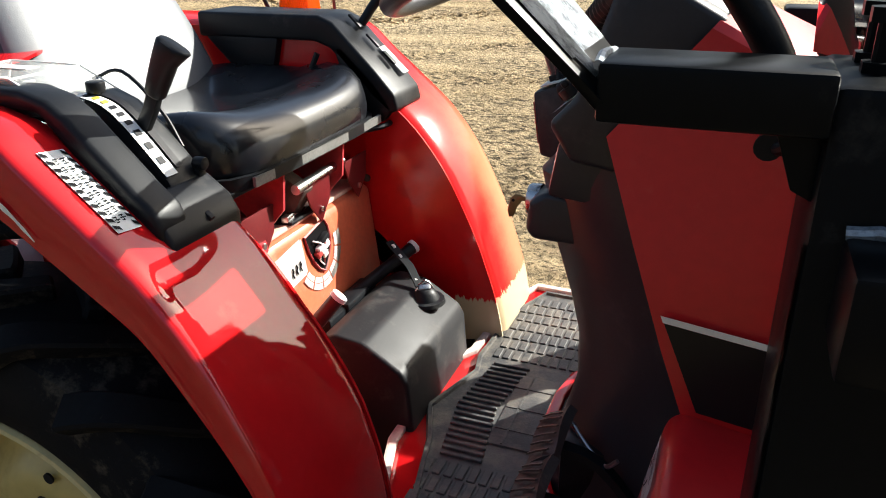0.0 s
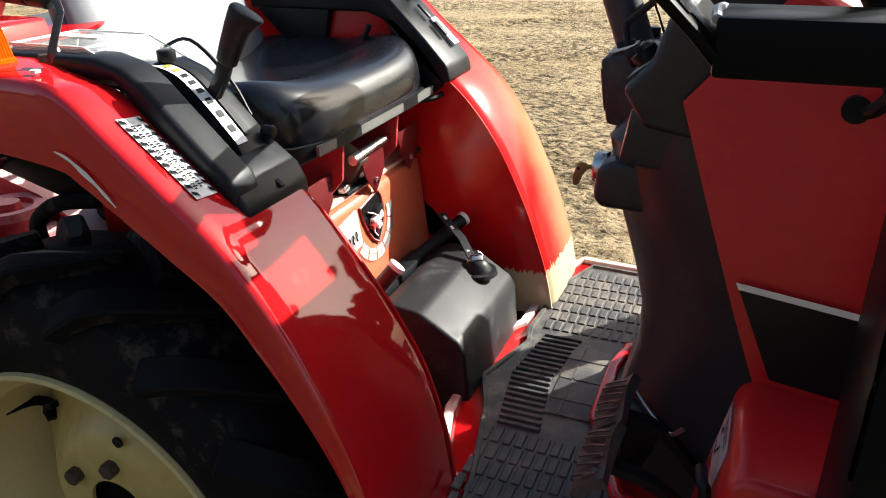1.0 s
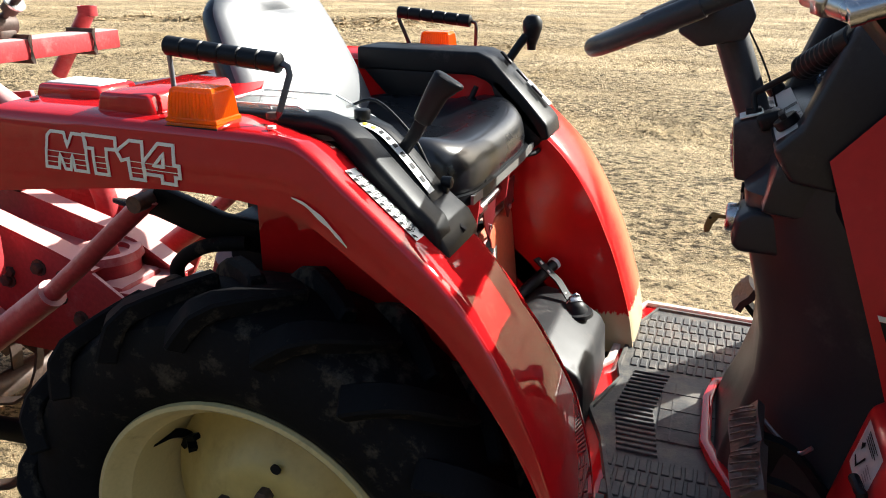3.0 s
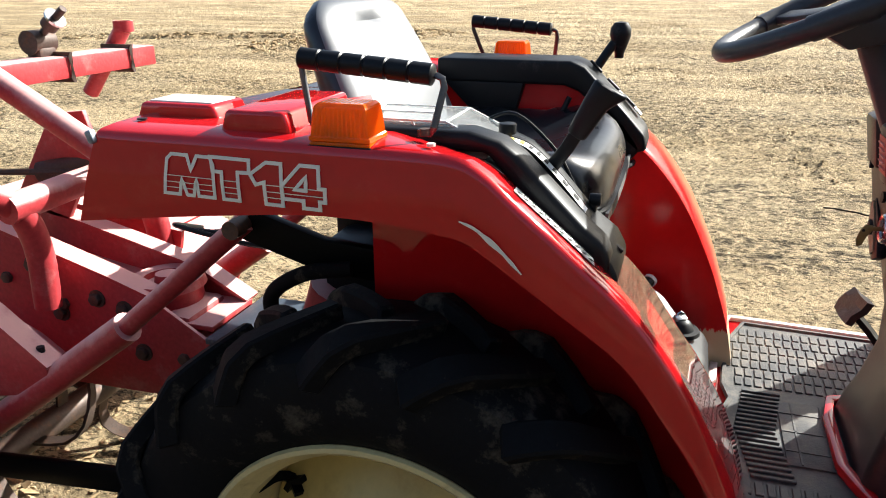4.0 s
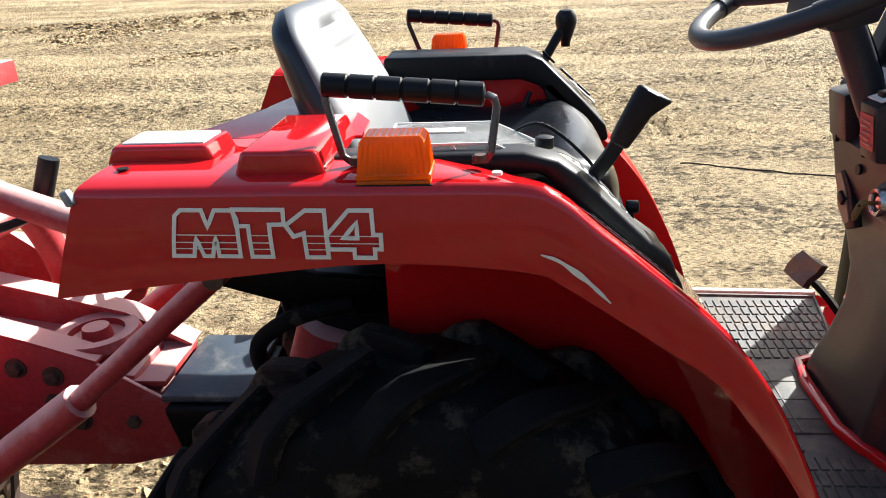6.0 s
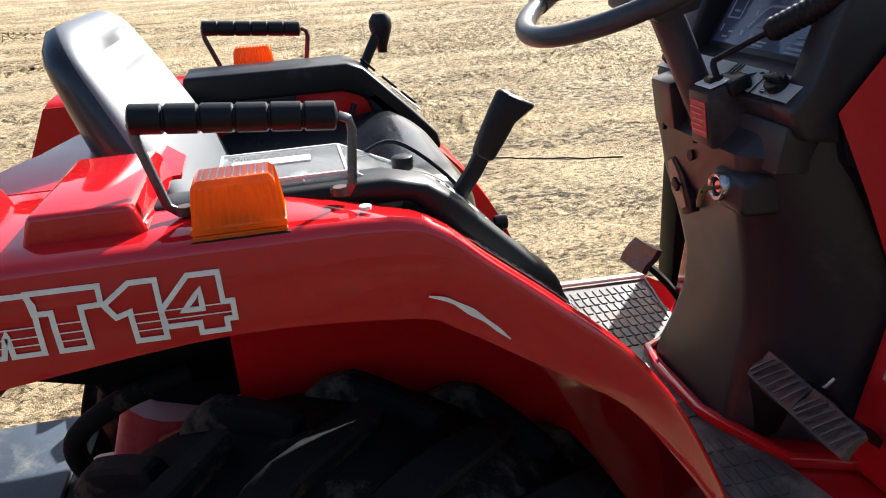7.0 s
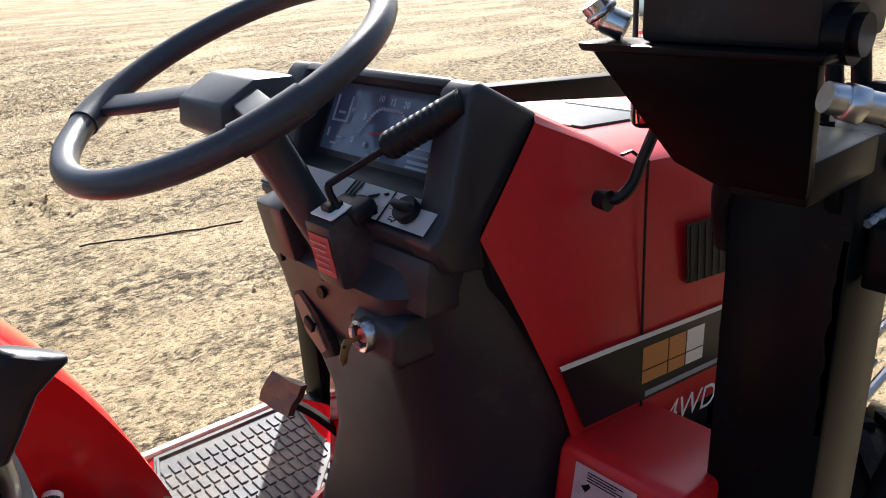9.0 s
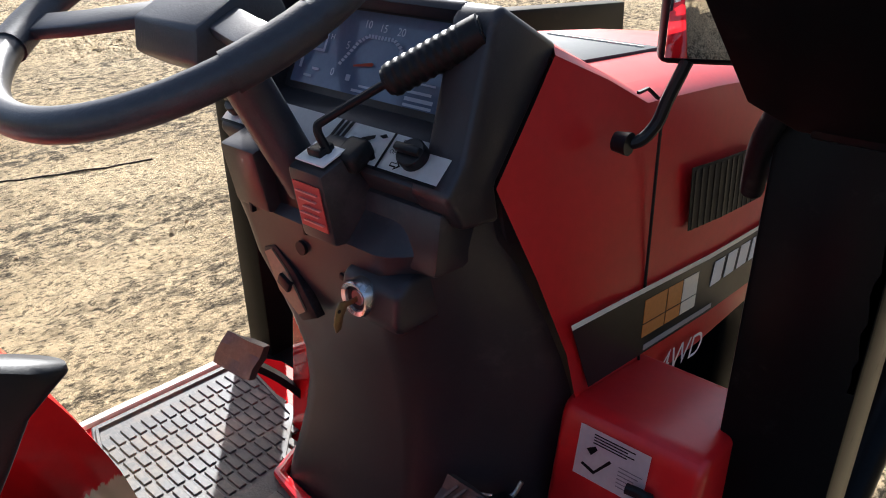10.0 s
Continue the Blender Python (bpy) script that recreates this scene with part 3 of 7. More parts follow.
# ---- rear wheels ----
def rear_wheel(side):
    cy = C + side * 0.335
    cx, cz = -0.285, 0.392
    def Y(v):
        return v * side
    prof = [(0.256, -0.086), (0.275, -0.098), (0.30, -0.104), (0.34, -0.104), (0.368, -0.092), (0.378, -0.075), (0.384, -0.03), (0.384, 0.03), (0.378, 0.075), (0.368, 0.092), (0.34, 0.104), (0.30, 0.104), (0.275, 0.098), (0.256, 0.086), (0.245, 0.07), (0.245, -0.07)]
    bm = lathe(prof, (cx, cy, cz), "y", 72)
    wheel = part("rear_wheel", bm, RUBBER, tractor, "black lugged farm tyre, dusty, on a cream rim")
    o = side
    rim_prof = [(0.250, 0.080), (0.255, 0.086), (0.253, 0.092), (0.247, 0.093), (0.241, 0.088), (0.236, 0.076), (0.230, 0.066), (0.222, 0.058), (0.219, 0.040), (0.216, 0.0), (0.213, -0.045), (0.209, -0.052), (0.213, -0.055), (0.222, 0.0), (0.234, 0.055), (0.243, 0.08)]
    part("rim", lathe([(r, o * s) for r, s in rim_prof], (cx, cy, cz), "y", 64), CREAM, wheel, "cream painted steel rim")
    disc_prof = [(0.2095, -0.052), (0.2095, -0.040), (0.204, -0.034), (0.196, -0.031), (0.170, -0.012), (0.142, 0.012), (0.125, 0.026), (0.112, 0.034), (0.10, 0.036), (0.05, 0.036), (0.05, 0.030), (0.10, 0.030), (0.140, 0.004), (0.190, -0.040)]
    part("wheel_disc", lathe([(r, o * s) for r, s in disc_prof], (cx, cy, cz), "y", 64), CREAM_DISC, wheel, "yellowed cream wheel disc with rust at its edge")
    hub = lathe([(0.0, o * -0.09), (0.062, o * -0.09), (0.062, o * 0.022), (0.03, o * 0.012), (0.0, o * 0.010)], (cx, cy, cz), "y", 24, closed=False)
    part("hub", hub, LOADER, wheel)
    for k in range(6):
        a = radians(25 + 60 * k)
        p = (cx + 0.08 * math.cos(a), cy + o * 0.042, cz + 0.08 * math.sin(a))
        part("bolt", disc_on(p, 0.0125, 0.018, "y", 6, 0.002), RUSTY, wheel)
    for a in (79, 199, 319):
        a = radians(a)
        part("rim_hole", disc_on((cx + 0.126 * math.cos(a), cy + o * 0.0335, cz + 0.126 * math.sin(a)), 0.008, 0.003, "y", 12), INK, wheel)
    # chevron lugs that run over the shoulder, one mesh for each half of the tread
    turn_about = Matrix.Translation((cx, cy, cz))
    for half in (-1, 1):
        path = []
        for s in range(9):
            f = s / 8
            y = half * (-0.004 + 0.094 * min(1, f / 0.7)) * (0.80 if half == -side else 1)
            a = 0.36 * f ** 1.15
            r = 0.390
            if f > 0.7:
                y, r = half * (0.090 + 0.010 * (f - 0.7) / 0.3) * (0.80 if half == -side else 1), 0.390 - 0.045 * (f - 0.7) / 0.3
            path.append((r * math.cos(a), y, r * math.sin(a)))
        def sec(f):
            w = 0.015 + 0.008 * f
            return [(-w, -0.016), (w, -0.016), (w * 0.72, 0.013), (-w * 0.72, 0.013)]
        lug = sweep(path, sec, up=(half, 0, 0))
        bevel(lug, 0.004, 1)
        first = part("tread_lug", lug, RUBBER, wheel)
        for k in range(18):
            o2 = first if k == 0 else new("tread_lug", first.data)
            o2.parent = wheel
            o2.matrix_basis = turn_about @ Matrix.Rotation(-2 * math.pi * (k + (0.5 if half > 0 else 0)) / 18, 4, "Y")
    a = radians(150)   # forked dark clamp where the disc meets the barrel
    def on_rim(r, b, y):
        return (cx + r * math.cos(a + b), cy + o * y, cz + r * math.sin(a + b))
    clamp = bar([on_rim(0.172, 0, -0.006), on_rim(0.195, 0, -0.022), on_rim(0.214, 0, -0.006), on_rim(0.224, 0, 0.030)], 0.014, 0.009, steps=3)
    clamp = join(clamp, bar([on_rim(0.192, 0, -0.018), on_rim(0.192, 0.10, -0.020)], 0.012, 0.009), bar([on_rim(0.192, 0, -0.018), on_rim(0.180, -0.12, -0.012)], 0.012, 0.009))
    part("rim_clamp", clamp, LOADER, wheel)
    return wheel


for s in (-1, 1):
    rear_wheel(s)
part("rear_axle", join(tube([(-0.29, C - 0.3, 0.385), (-0.29, C + 0.3, 0.385)], 0.05, 16), box((-0.28, C, 0.42), (0.3, 0.26, 0.24), 0.03)), RUSTY, tractor)


# ---- fenders ----
CREASE = [(-0.600, 1.012), (-0.45, 1.012), (-0.30, 1.011), (-0.19, 1.009), (-0.15, 0.996), (-0.11, 0.962), (-0.05, 0.912), (0.012, 0.856), (0.062, 0.790), (0.100, 0.718), (0.131, 0.645), (0.154, 0.565), (0.166, 0.488)]
LOWER = [(-0.640, 0.900), (-0.47, 0.921), (-0.314, 0.935), (-0.18, 0.925), (-0.145, 0.910), (-0.105, 0.883), (-0.05, 0.845), (0.003, 0.806), (0.045, 0.752), (0.088, 0.688), (0.121, 0.625), (0.147, 0.555), (0.161, 0.486)]


def dish(x):
    """How far the near fender's deck sinks beside the console."""
    return 0.021 * max(0.0, min(1.0, (x + 0.26) / 0.08, (0.13 - x) / 0.07))


def fender(side):
    hi, ho = 0.235, 0.425
    top, low = smooth_path([(x, 0, z) for x, z in CREASE], 4), smooth_path([(x, 0, z) for x, z in LOWER], 4)
    rows = []
    for t, w in zip(top, low):
        n = (t - w)
        n.y = 0
        n.normalize()
        r = 0.014
        cut = 0.0 if side > 0 else 0.098 * max(0.0, min(1.0, (t.x + 0.44) / 0.02, (-0.022 - t.x) / 0.012))
        inner = Vector((t.x, C + side * (hi + cut), t.z))
        row = [inner - n * 0.06, inner - n * 0.030, inner - n * 0.016 + Vector((0, side * 0.004, 0)), inner - n * 0.006 + Vector((0, side * 0.012, 0)), inner + Vector((0, side * 0.026, 0)) + n * 0.001] if side > 0 else [inner - n * 0.05 - Vector((0, side * 0.004, 0)), inner - n * 0.012 - Vector((0, side * 0.003, 0)), inner - n * 0.002 + Vector((0, side * 0.004, 0)), inner + Vector((0, side * 0.015, 0)) + n * 0.002]
        dip = 0.0 if side > 0 else dish(t.x)
        row = [p - n * dip for p in row]
        row += [Vector((t.x, C + side * (ho - 0.08), t.z)) + n * (0.003 - dip), Vector((t.x, C + side * (ho - 0.035), t.z)) + n * (0.002 - 0.3 * dip)]
        for k in range(1, 5):
            a = k / 4 * math.pi / 2
            row.append(Vector((t.x, C + side * (ho - r + r * math.sin(a)), t.z)) - n * (r - r * math.cos(a)))
        e = Vector((w.x, C + side * (ho + 0.004), w.z))
        row.append((row[-1] * 0.5 + e * 0.5) + Vector((0, side * 0.002, 0)))
        row += [e, e - Vector((0, side * 0.018, 0))]
        rows.append(row)
    bm = grid(rows, 0.0)
    # wall between the seat and the wheel
    wall = [(-0.60, 1.008), *[(p.x, p.z - (0.003 if side > 0 or p.x < -0.45 else 0.075 if p.x < -0.03 else 0.003 + 1.5 * dish(p.x))) for p in top[4:]], (0.10, 0.47), (-0.10, 0.44), (-0.30, 0.50), (-0.345, 0.70), *([(-0.345, 0.955), (-0.60, 0.985)] if side < 0 else [(-0.345, 0.93), (-0.645, 0.912)])]
    y = C + side * (hi - 0.004)
    bm = join(bm, prism(wall, y, y + side * 0.004, "y", 0))
    if side > 0:
        return part("fender", bm, glare_worn_paint(), tractor, "red steel fender, sun glare painted tan on its front", 50)
    return part("fender", bm, RED, tractor, "red painted steel fender with chipped paint")


near_fender, far_fender = fender(-1), fender(1)

# ---- platform ----
PLAT = [(0.145, -0.20), (0.10, -0.08), (0.10, 0.15), (0.13, 0.20), (0.145, 0.42), (0.17, 0.49), (0.47, 0.47), (0.50, 0.40), (0.50, -0.34), (0.47, -0.43), (0.18, -0.43)]
# lip paled to carry sun glare on top of its wear
LIP = material("worn_glare_lip", (0.70, 0.55, 0.50), 0.4, vary=0.2, scale=25, dirt=(0.45, 0.03, 0.04), dirt_amount=0.3, dirt_scale=20)
platform = part("platform", prism(PLAT, 0.455, 0.482, "z", 0.006), RED, tractor, "red painted foot platform")


def mat_mesh():
    edge = [(0.185, -0.21), (0.15, -0.06), (0.118, 0.02), (0.155, 0.14), (0.145, 0.19), (0.155, 0.36), (0.195, 0.47), (0.455, 0.455), (0.42, 0.27), (0.35, 0.2), (0.33, -0.05), (0.36, -0.2), (0.40, -0.41), (0.2, -0.41)]
    bm = prism(edge, 0.482, 0.488, "z", 0.002, 1)
    bm = join(bm, sweep([(x * 0.96 + 0.011, y * 0.97, 0.4885) for x, y in edge], [(-0.005, -0.003), (0.005, -0.003), (0.003, 0.004), (-0.003, 0.004)], closed=True))
    # rows of long bars, fore and aft narrow
    for y0, y1 in ((0.205, 0.445), (-0.385, -0.105)):
        for j in range(int((y1 - y0) / 0.0345) + 1):
            y = y0 + 0.0345 * j
            for i in range(17):
                x = 0.176 + 0.0165 * i + 0.0025 * math.sin(j * 2.1)
                if x < (0.432 - 0.5 * max(0, 0.29 - y) if y > 0 else 0.372 - (0.03 if y > -0.25 else 0)) and x > 0.17 + (0.012 if y > 0.40 else 0):
                    bm = join(bm, box((x, y, 0.4884), (0.0118, 0.0300, 0.0042), 0.001, None, 1))
    # ribs at the rear of the middle, a smooth panel with crossed lines before it
    for k in range(19):
        y = -0.080 + 0.0138 * k
        bm = join(bm, box((0.193 + 0.018 * abs(k - 9) / 9, y, 0.490), (0.062, 0.0062, 0.005), 0.001, None, 1))
    bm = join(bm, box((0.278, 0.055, 0.4895), (0.088, 0.185, 0.003), 0.001))
    for y in (0.0, 0.055, 0.11):
        bm = join(bm, box((0.278, y, 0.4912), (0.086, 0.003, 0.002), 0, None, 1))
    for x in (0.255, 0.300):
        bm = join(bm, box((x, 0.055, 0.4912), (0.003, 0.18, 0.002), 0, None, 1))
    return bm


part("rubber_mat", mat_mesh(), MAT, platform, "worn black rubber floor mat with moulded bars")

# ---- near-side paint damage, stickers and lettering on the fender ----
YF = C - 0.4318  # just outside the fender's flat side


def side_y(z):
    """The fender's flat side leans out a little towards its foot."""
    return C - float(np.interp(z, [0.935, 0.9635, 0.992], [0.4298, 0.4298, 0.4262])) - 0.0006


def ribbon(points, width, y=None, closed=False, depth=0.0004):
    """A flat strip on an upright plane along (x, z) points; width may vary."""
    path = [(x, side_y(z) if y is None else y, z) for x, z in points]
    return sweep(path, (lambda f: [(-width(f) / 2, -depth / 2), (width(f) / 2, -depth / 2), (width(f) / 2, depth / 2), (-width(f) / 2, depth / 2)]) if callable(width)
                 else [(-width / 2, -depth / 2), (width / 2, -depth / 2), (width / 2, depth / 2), (-width / 2, depth / 2)], closed=closed, up=(0, 1, 0))


GLYPHS = [
    [(0, 0), (.03, .86), (.06, .98), (.16, .98), (.182, .62), (.222, .98), (.305, .98), (.325, .80), (.325, 0), (.222, 0), (.217, .45), (.19, 0), (.148, 0), (.12, .42), (.10, 0)],
    [(.31, 1), (.548, 1), (.548, .70), (.478, .69), (.482, 0), (.382, 0), (.378, .66), (.322, .66)],
    [(.556, .68), (.652, .99), (.742, .99), (.748, 0), (.645, 0), (.640, .52), (.59, .45)],
    [(.745, .47), (.855, 1), (.962, 1), (.966, .50), (1, .50), (1, .19), (.968, .19), (.968, 0), (.872, 0), (.872, .18), (.752, .18)],
    [(.825, .43), (.89, .75), (.89, .43)],
]


def outline(points, width, depth=0.0006):
    """A band of even width along a closed outline, lying on the fender's side."""
    pts = []
    for (ax, az), (bx, bz) in zip(points, points[1:] + points[:1]):
        m = max(1, int(math.hypot(bx - ax, bz - az) / 0.005))
        pts += [(ax + (bx - ax) * k / m, az + (bz - az) * k / m) for k in range(m)]
    n = len(pts)
    ring = []
    for i in range(n):
        p, c, q = Vector(pts[i - 1]), Vector(pts[i]), Vector(pts[(i + 1) % n])
        d1, d2 = (c - p).normalized(), (q - c).normalized()
        n1, n2 = Vector((-d1.y, d1.x)), Vector((-d2.y, d2.x))
        miter = (n1 + n2) / max(0.45, 1 + n1.dot(n2)) * width / 2
        ring.append((c + miter, c - miter))
    bm = bmesh.new()
    vs = [[bm.verts.new((p.x, side_y(p.y) - e, p.y)) for p, e in ((o, 0.0), (o, depth), (i, depth), (i, 0.0))] for o, i in ring]
    for i in range(n):
        a, b = vs[i], vs[(i + 1) % n]
        for k in range(3):
            bm.faces.new((a[k], a[k + 1], b[k + 1], b[k]))
    bmesh.ops.recalc_face_normals(bm, faces=bm.faces)
    return bm


def lettering():
    x0, x1, zb, h, rise = -0.512, -0.313, 0.9460, 0.0455, -0.004
    def at(u, v):
        return (x0 + (x1 - x0) * u, zb + h * v + rise * u)
    for i, g in enumerate(GLYPHS):
        part("decal_letter", outline([at(u, v) for u, v in g], 0.0038, 0.0006 + 0.0003 * i), IVORY, near_fender, "cream outlined lettering decal")
    for v, parts_of in ((0.46, ((.02, .33), (.38, .48), (.645, .745), (.75, .97))), (0.30, ((.01, .32), (.38, .48), (.645, .745), (.75, 1.0))), (0.16, ((.01, .32), (.38, .48), (.645, .745)))):
        for a, b in parts_of:
            part("decal_line", ribbon([at(a, v), at(b, v)], 0.0009), IVORY, near_fender)


lettering()
scr = [(-0.167, 0.9440), (-0.152, 0.9385), (-0.138, 0.9285), (-0.124, 0.9170), (-0.112, 0.9050), (-0.102, 0.8945)]
part("paint_scratch", ribbon([(p.x, p.z) for p in smooth_path([(x, 0, z) for x, z in scr], 4)], lambda f: 0.0012 + 0.0050 * math.sin(math.pi * min(1, f * 1.02)) * (0.75 + 0.25 * math.sin(17 * f)), y=YF - 0.0005), IVORY, near_fender, "long bare scratch in the red paint")


SLOPE = smooth_path([(x, 0, z) for x, z in CREASE], 8)


def on_face(u, v, lift=0.0):
    """A place on the sloping front of the fender: u along the slope from its top, v the place across (y)."""
    x = -0.15 + 0.17 * u
    k = max(i for i in range(len(SLOPE) - 1) if SLOPE[i].x <= x)
    a, b = SLOPE[k], SLOPE[k + 1]
    p = a.lerp(b, (x - a.x) / (b.x - a.x))
    d = (b - a).normalized()
    f = max(0.0, min(1.0, (v + 0.360) / 0.045))
    lift += -0.0025 - (0.3 + 0.7 * f) * (0.74 + 0.12 * max(0.0, min(1.0, (x + 0.05) / 0.1))) * dish(x)
    return Vector((p.x - d.z * lift, v, p.z + d.x * lift))


def slope_quad(u0, u1, v0, v1, lift, skew=0.0):
    bm = bmesh.new()
    pts = [on_face(u0, v0, lift), on_face(u1, v0 + skew, lift), on_face(u1, v1 + skew, lift), on_face(u0, v1, lift)]
    lo = [bm.verts.new(p) for p in pts]
    bm.faces.new(lo)
    bmesh.ops.solidify(bm, geom=list(bm.faces), thickness=0.0006)
    return bm


def slope_strip(u0, u1, v0, v1, lift, n=8):
    bm = grid([[on_face(u0 + (u1 - u0) * k / n, v0, lift), on_face(u0 + (u1 - u0) * k / n, v1, lift)] for k in range(n + 1)])
    bmesh.ops.solidify(bm, geom=list(bm.faces), thickness=0.0004)
    return bm


sticker = part("warning_sticker", slope_strip(0.18, 0.68, -0.364, -0.328, 0.0062, 10), WHITE, near_fender, "white warning sticker with hatched borders and black characters")
for k in range(11):
    u = 0.184 + 0.045 * k
    for v0, v1, sk in ((-0.3638, -0.3570, 0.018), (-0.3350, -0.3282, 0.018)):
        bm = bmesh.new()
        bm.faces.new([bm.verts.new(on_face(a, b, 0.0072)) for a, b in ((u, v0), (u + 0.022, v0), (min(0.678, u + 0.022 + sk), v1), (min(0.676, u + sk), v1))])
        bmesh.ops.solidify(bm, geom=list(bm.faces), thickness=0.0003)
        part("hatch", bm, INK, sticker)
for k in range(8):
    u = 0.23 + 0.052 * k
    for v0, v1 in ((-0.3555, -0.3475), (-0.3455, -0.3370)):
        if v0 < -0.35 and k > 3:
            u2 = u + 0.006
        else:
            u2 = u
        # each unread character as three short bars
        for f in (0.0, 0.4, 0.8):
            part("character", slope_quad(u2 + 0.036 * f, u2 + 0.036 * f + 0.006, v0, v1 - 0.002 * ((k + int(5 * f)) % 3), 0.0072), INK, sticker)
        part("character", slope_quad(u2, u2 + 0.034, v0 + 0.003, v0 + 0.0042, 0.0074), INK, sticker)

part("fender_screw", disc_on((-0.083, C + 0.2288, 0.759), 0.007, 0.004, "y", 8), RUSTY, far_fender)

# raised pads on the near deck
def pad(x0, x1, y0, y1, z0, h, bev=0.005):
    return prism([(x0 - 0.006, z0), (x0 + 0.004, z0 + h), (x1 - 0.004, z0 + h), (x1 + 0.006, z0)], y0, y1, "y", bev, 3)


part("reflector_pad", pad(-0.605, -0.497, -0.312, -0.242, 1.008, 0.022), RED, near_fender)
# sun glare on the pad's top, put in as a white sheet
part("reflector_plate", box((-0.550, -0.277, 1.0303), (0.088, 0.052, 0.003), 0.0012), WHITE, near_fender, "white sheet that stands for sun glare on the pad")
part("storage_lid", pad(-0.452, -0.372, -0.365, -0.20, 1.008, 0.028, 0.005), RED, near_fender)
bm = grid([[(-0.60, -0.208, 1.011), (-0.53, -0.208, 1.012), (-0.36, -0.208, 1.012)], [(-0.55, -0.17, 1.016), (-0.515, -0.15, 1.020), (-0.36, -0.15, 1.016)], [(-0.51, -0.10, 1.021), (-0.495, -0.09, 1.024), (-0.39, -0.09, 1.018)], [(-0.485, -0.05, 1.026), (-0.48, -0.05, 1.028), (-0.42, -0.05, 1.022)]])
bmesh.ops.solidify(bm, geom=list(bm.faces), thickness=0.004)
part("deck_web", bm, RED, near_fender)
part("paint_chip", box((-0.6065, C - 0.4255, 1.003), (0.010, 0.010, 0.016), 0.003, rot(0, -20, 0)), CHIPPED, near_fender)
part("deck_hole", disc_on((-0.575, -0.345, 1.0163), 0.006, 0.0015, "z", 12), INK, near_fender)


# ---- grab handles, lamps and consoles on both fenders ----
DARK_STEEL = material("tarnished_steel", (0.10, 0.10, 0.105), 0.35, metal=0.85, vary=0.3, scale=60)


def grab_handle(side):
    y0 = C + side * 0.355
    xb, xf, zt = -0.372, -0.212, 1.083
    y1 = C + side * 0.372
    bm = bar([(xb + 0.038, y1, 1.018), (xb + 0.026, y1, 1.018), (xb + 0.018, y1, 1.024), (xb + 0.002, y0, 1.074), (xb + 0.001, y0, 1.087)], 0.0075, 0.0035, up=(0, 1, 0), bev=0.0006)
    leg = bar([(xf - 0.018, y1, 1.018), (xf - 0.004, y1, 1.018), (xf, y1, 1.024), (xf + 0.006, y0, 1.064), (xf + 0.004, y0, 1.073), (xf - 0.004, y0, 1.0765)], 0.0075, 0.0035, up=(0, 1, 0), bev=0.0006)
    h = part("grab_handle", bm, DARK_STEEL, tractor, "dark steel grab handle with a ribbed black grip")
    part("handle_leg", leg, DARK_STEEL, h)
    prof = [(0.0, -0.002)]
    for k in range(6):
        a, b = (xf - xb - 0.004) * k / 6, (xf - xb - 0.004) * (k + 1) / 6
        prof += [(0.0100, a), (0.0118, a + 0.0015), (0.0118, b - 0.0025), (0.0100, b - 0.001)]
    prof.append((0.0, (xf - xb - 0.004) + 0.001))
    grip = lathe(prof, (0, 0, 0), "x", 16, closed=False)
    bmesh.ops.transform(grip, matrix=Matrix.Translation((xb, y0, zt + 0.007)) @ Matrix.Rotation(math.atan2(0.014, xf - xb), 4, "Y"), verts=grip.verts)
    part("grip", grip, BLACK, h, "ribbed black plastic grip")
    for x in (xb + 0.030, xf - 0.010):
        part("bolt", lathe([(0, 0.005), (0.006, 0.005), (0.007, 0.002), (0.007, -0.002)], (x, y1, 1.018), "z", 10, closed=False), RUSTY, h)


def turn_lamp(side):
    yc = C + side * 0.394
    base = part("turn_lamp", box((-0.300, yc, 1.0125), (0.069, 0.049, 0.006), 0.002), AMBER, tractor, "amber indicator lamp")
    rows = []
    n = 26
    loop = [(-1 + 2 * i / n, -1) for i in range(n)] + [(1, -1 + 2 * i / n) for i in range(n)] + [(1 - 2 * i / n, 1) for i in range(n)] + [(-1, 1 - 2 * i / n) for i in range(n)]
    for z, dx, dy, rib in ((1.016, 0.0345, 0.0240, 0), (1.020, 0.0345, 0.0240, 0), (1.0215, 0.0325, 0.0228, 1), (1.040, 0.0305, 0.0212, 1), (1.0495, 0.0290, 0.0200, 1), (1.0515, 0.0285, 0.0195, 0), (1.0545, 0.0255, 0.0165, 0)):
        rows.append([(-0.300 + dx * a + (0 if abs(b) == 1 else math.copysign(0.0011, a) * rib * (k % 2)), yc + dy * b + (math.copysign(0.0011, b) * rib * (k % 2) if abs(b) == 1 else 0), z) for k, (a, b) in enumerate(loop)])
    bm = grid([r + r[:1] for r in rows])
    bmesh.ops.remove_doubles(bm, verts=bm.verts, dist=1e-6)
    bmesh.ops.holes_fill(bm, edges=[e for e in bm.edges if e.is_boundary])
    lens = part("lens", bm, AMBER, base, "ribbed amber plastic lens", 8)
    for k in range(9):
        part("lens_rib", box((-0.322 + 0.0055 * k, yc, 1.0546), (0.0012, 0.030, 0.0007), 0), AMBER_PALE, lens)
    part("lamp_gasket", box((-0.300, yc, 1.0098), (0.072, 0.052, 0.004), 0.001), INK, base)
    part("reflector", prism([(-0.322, 1.0165), (-0.318, 1.034), (-0.282, 1.034), (-0.278, 1.0165)], yc - 0.012, yc + 0.012, "y", 0.002), AMBER_INNER, base)
    for o in (base, *base.children_recursive):
        o.data.transform(Matrix.Translation((0, 0, -0.003)))
    part("rivet", disc_on((-0.206, C + side * 0.4, 1.0125), 0.005, 0.003, "z", 8), IVORY, base)


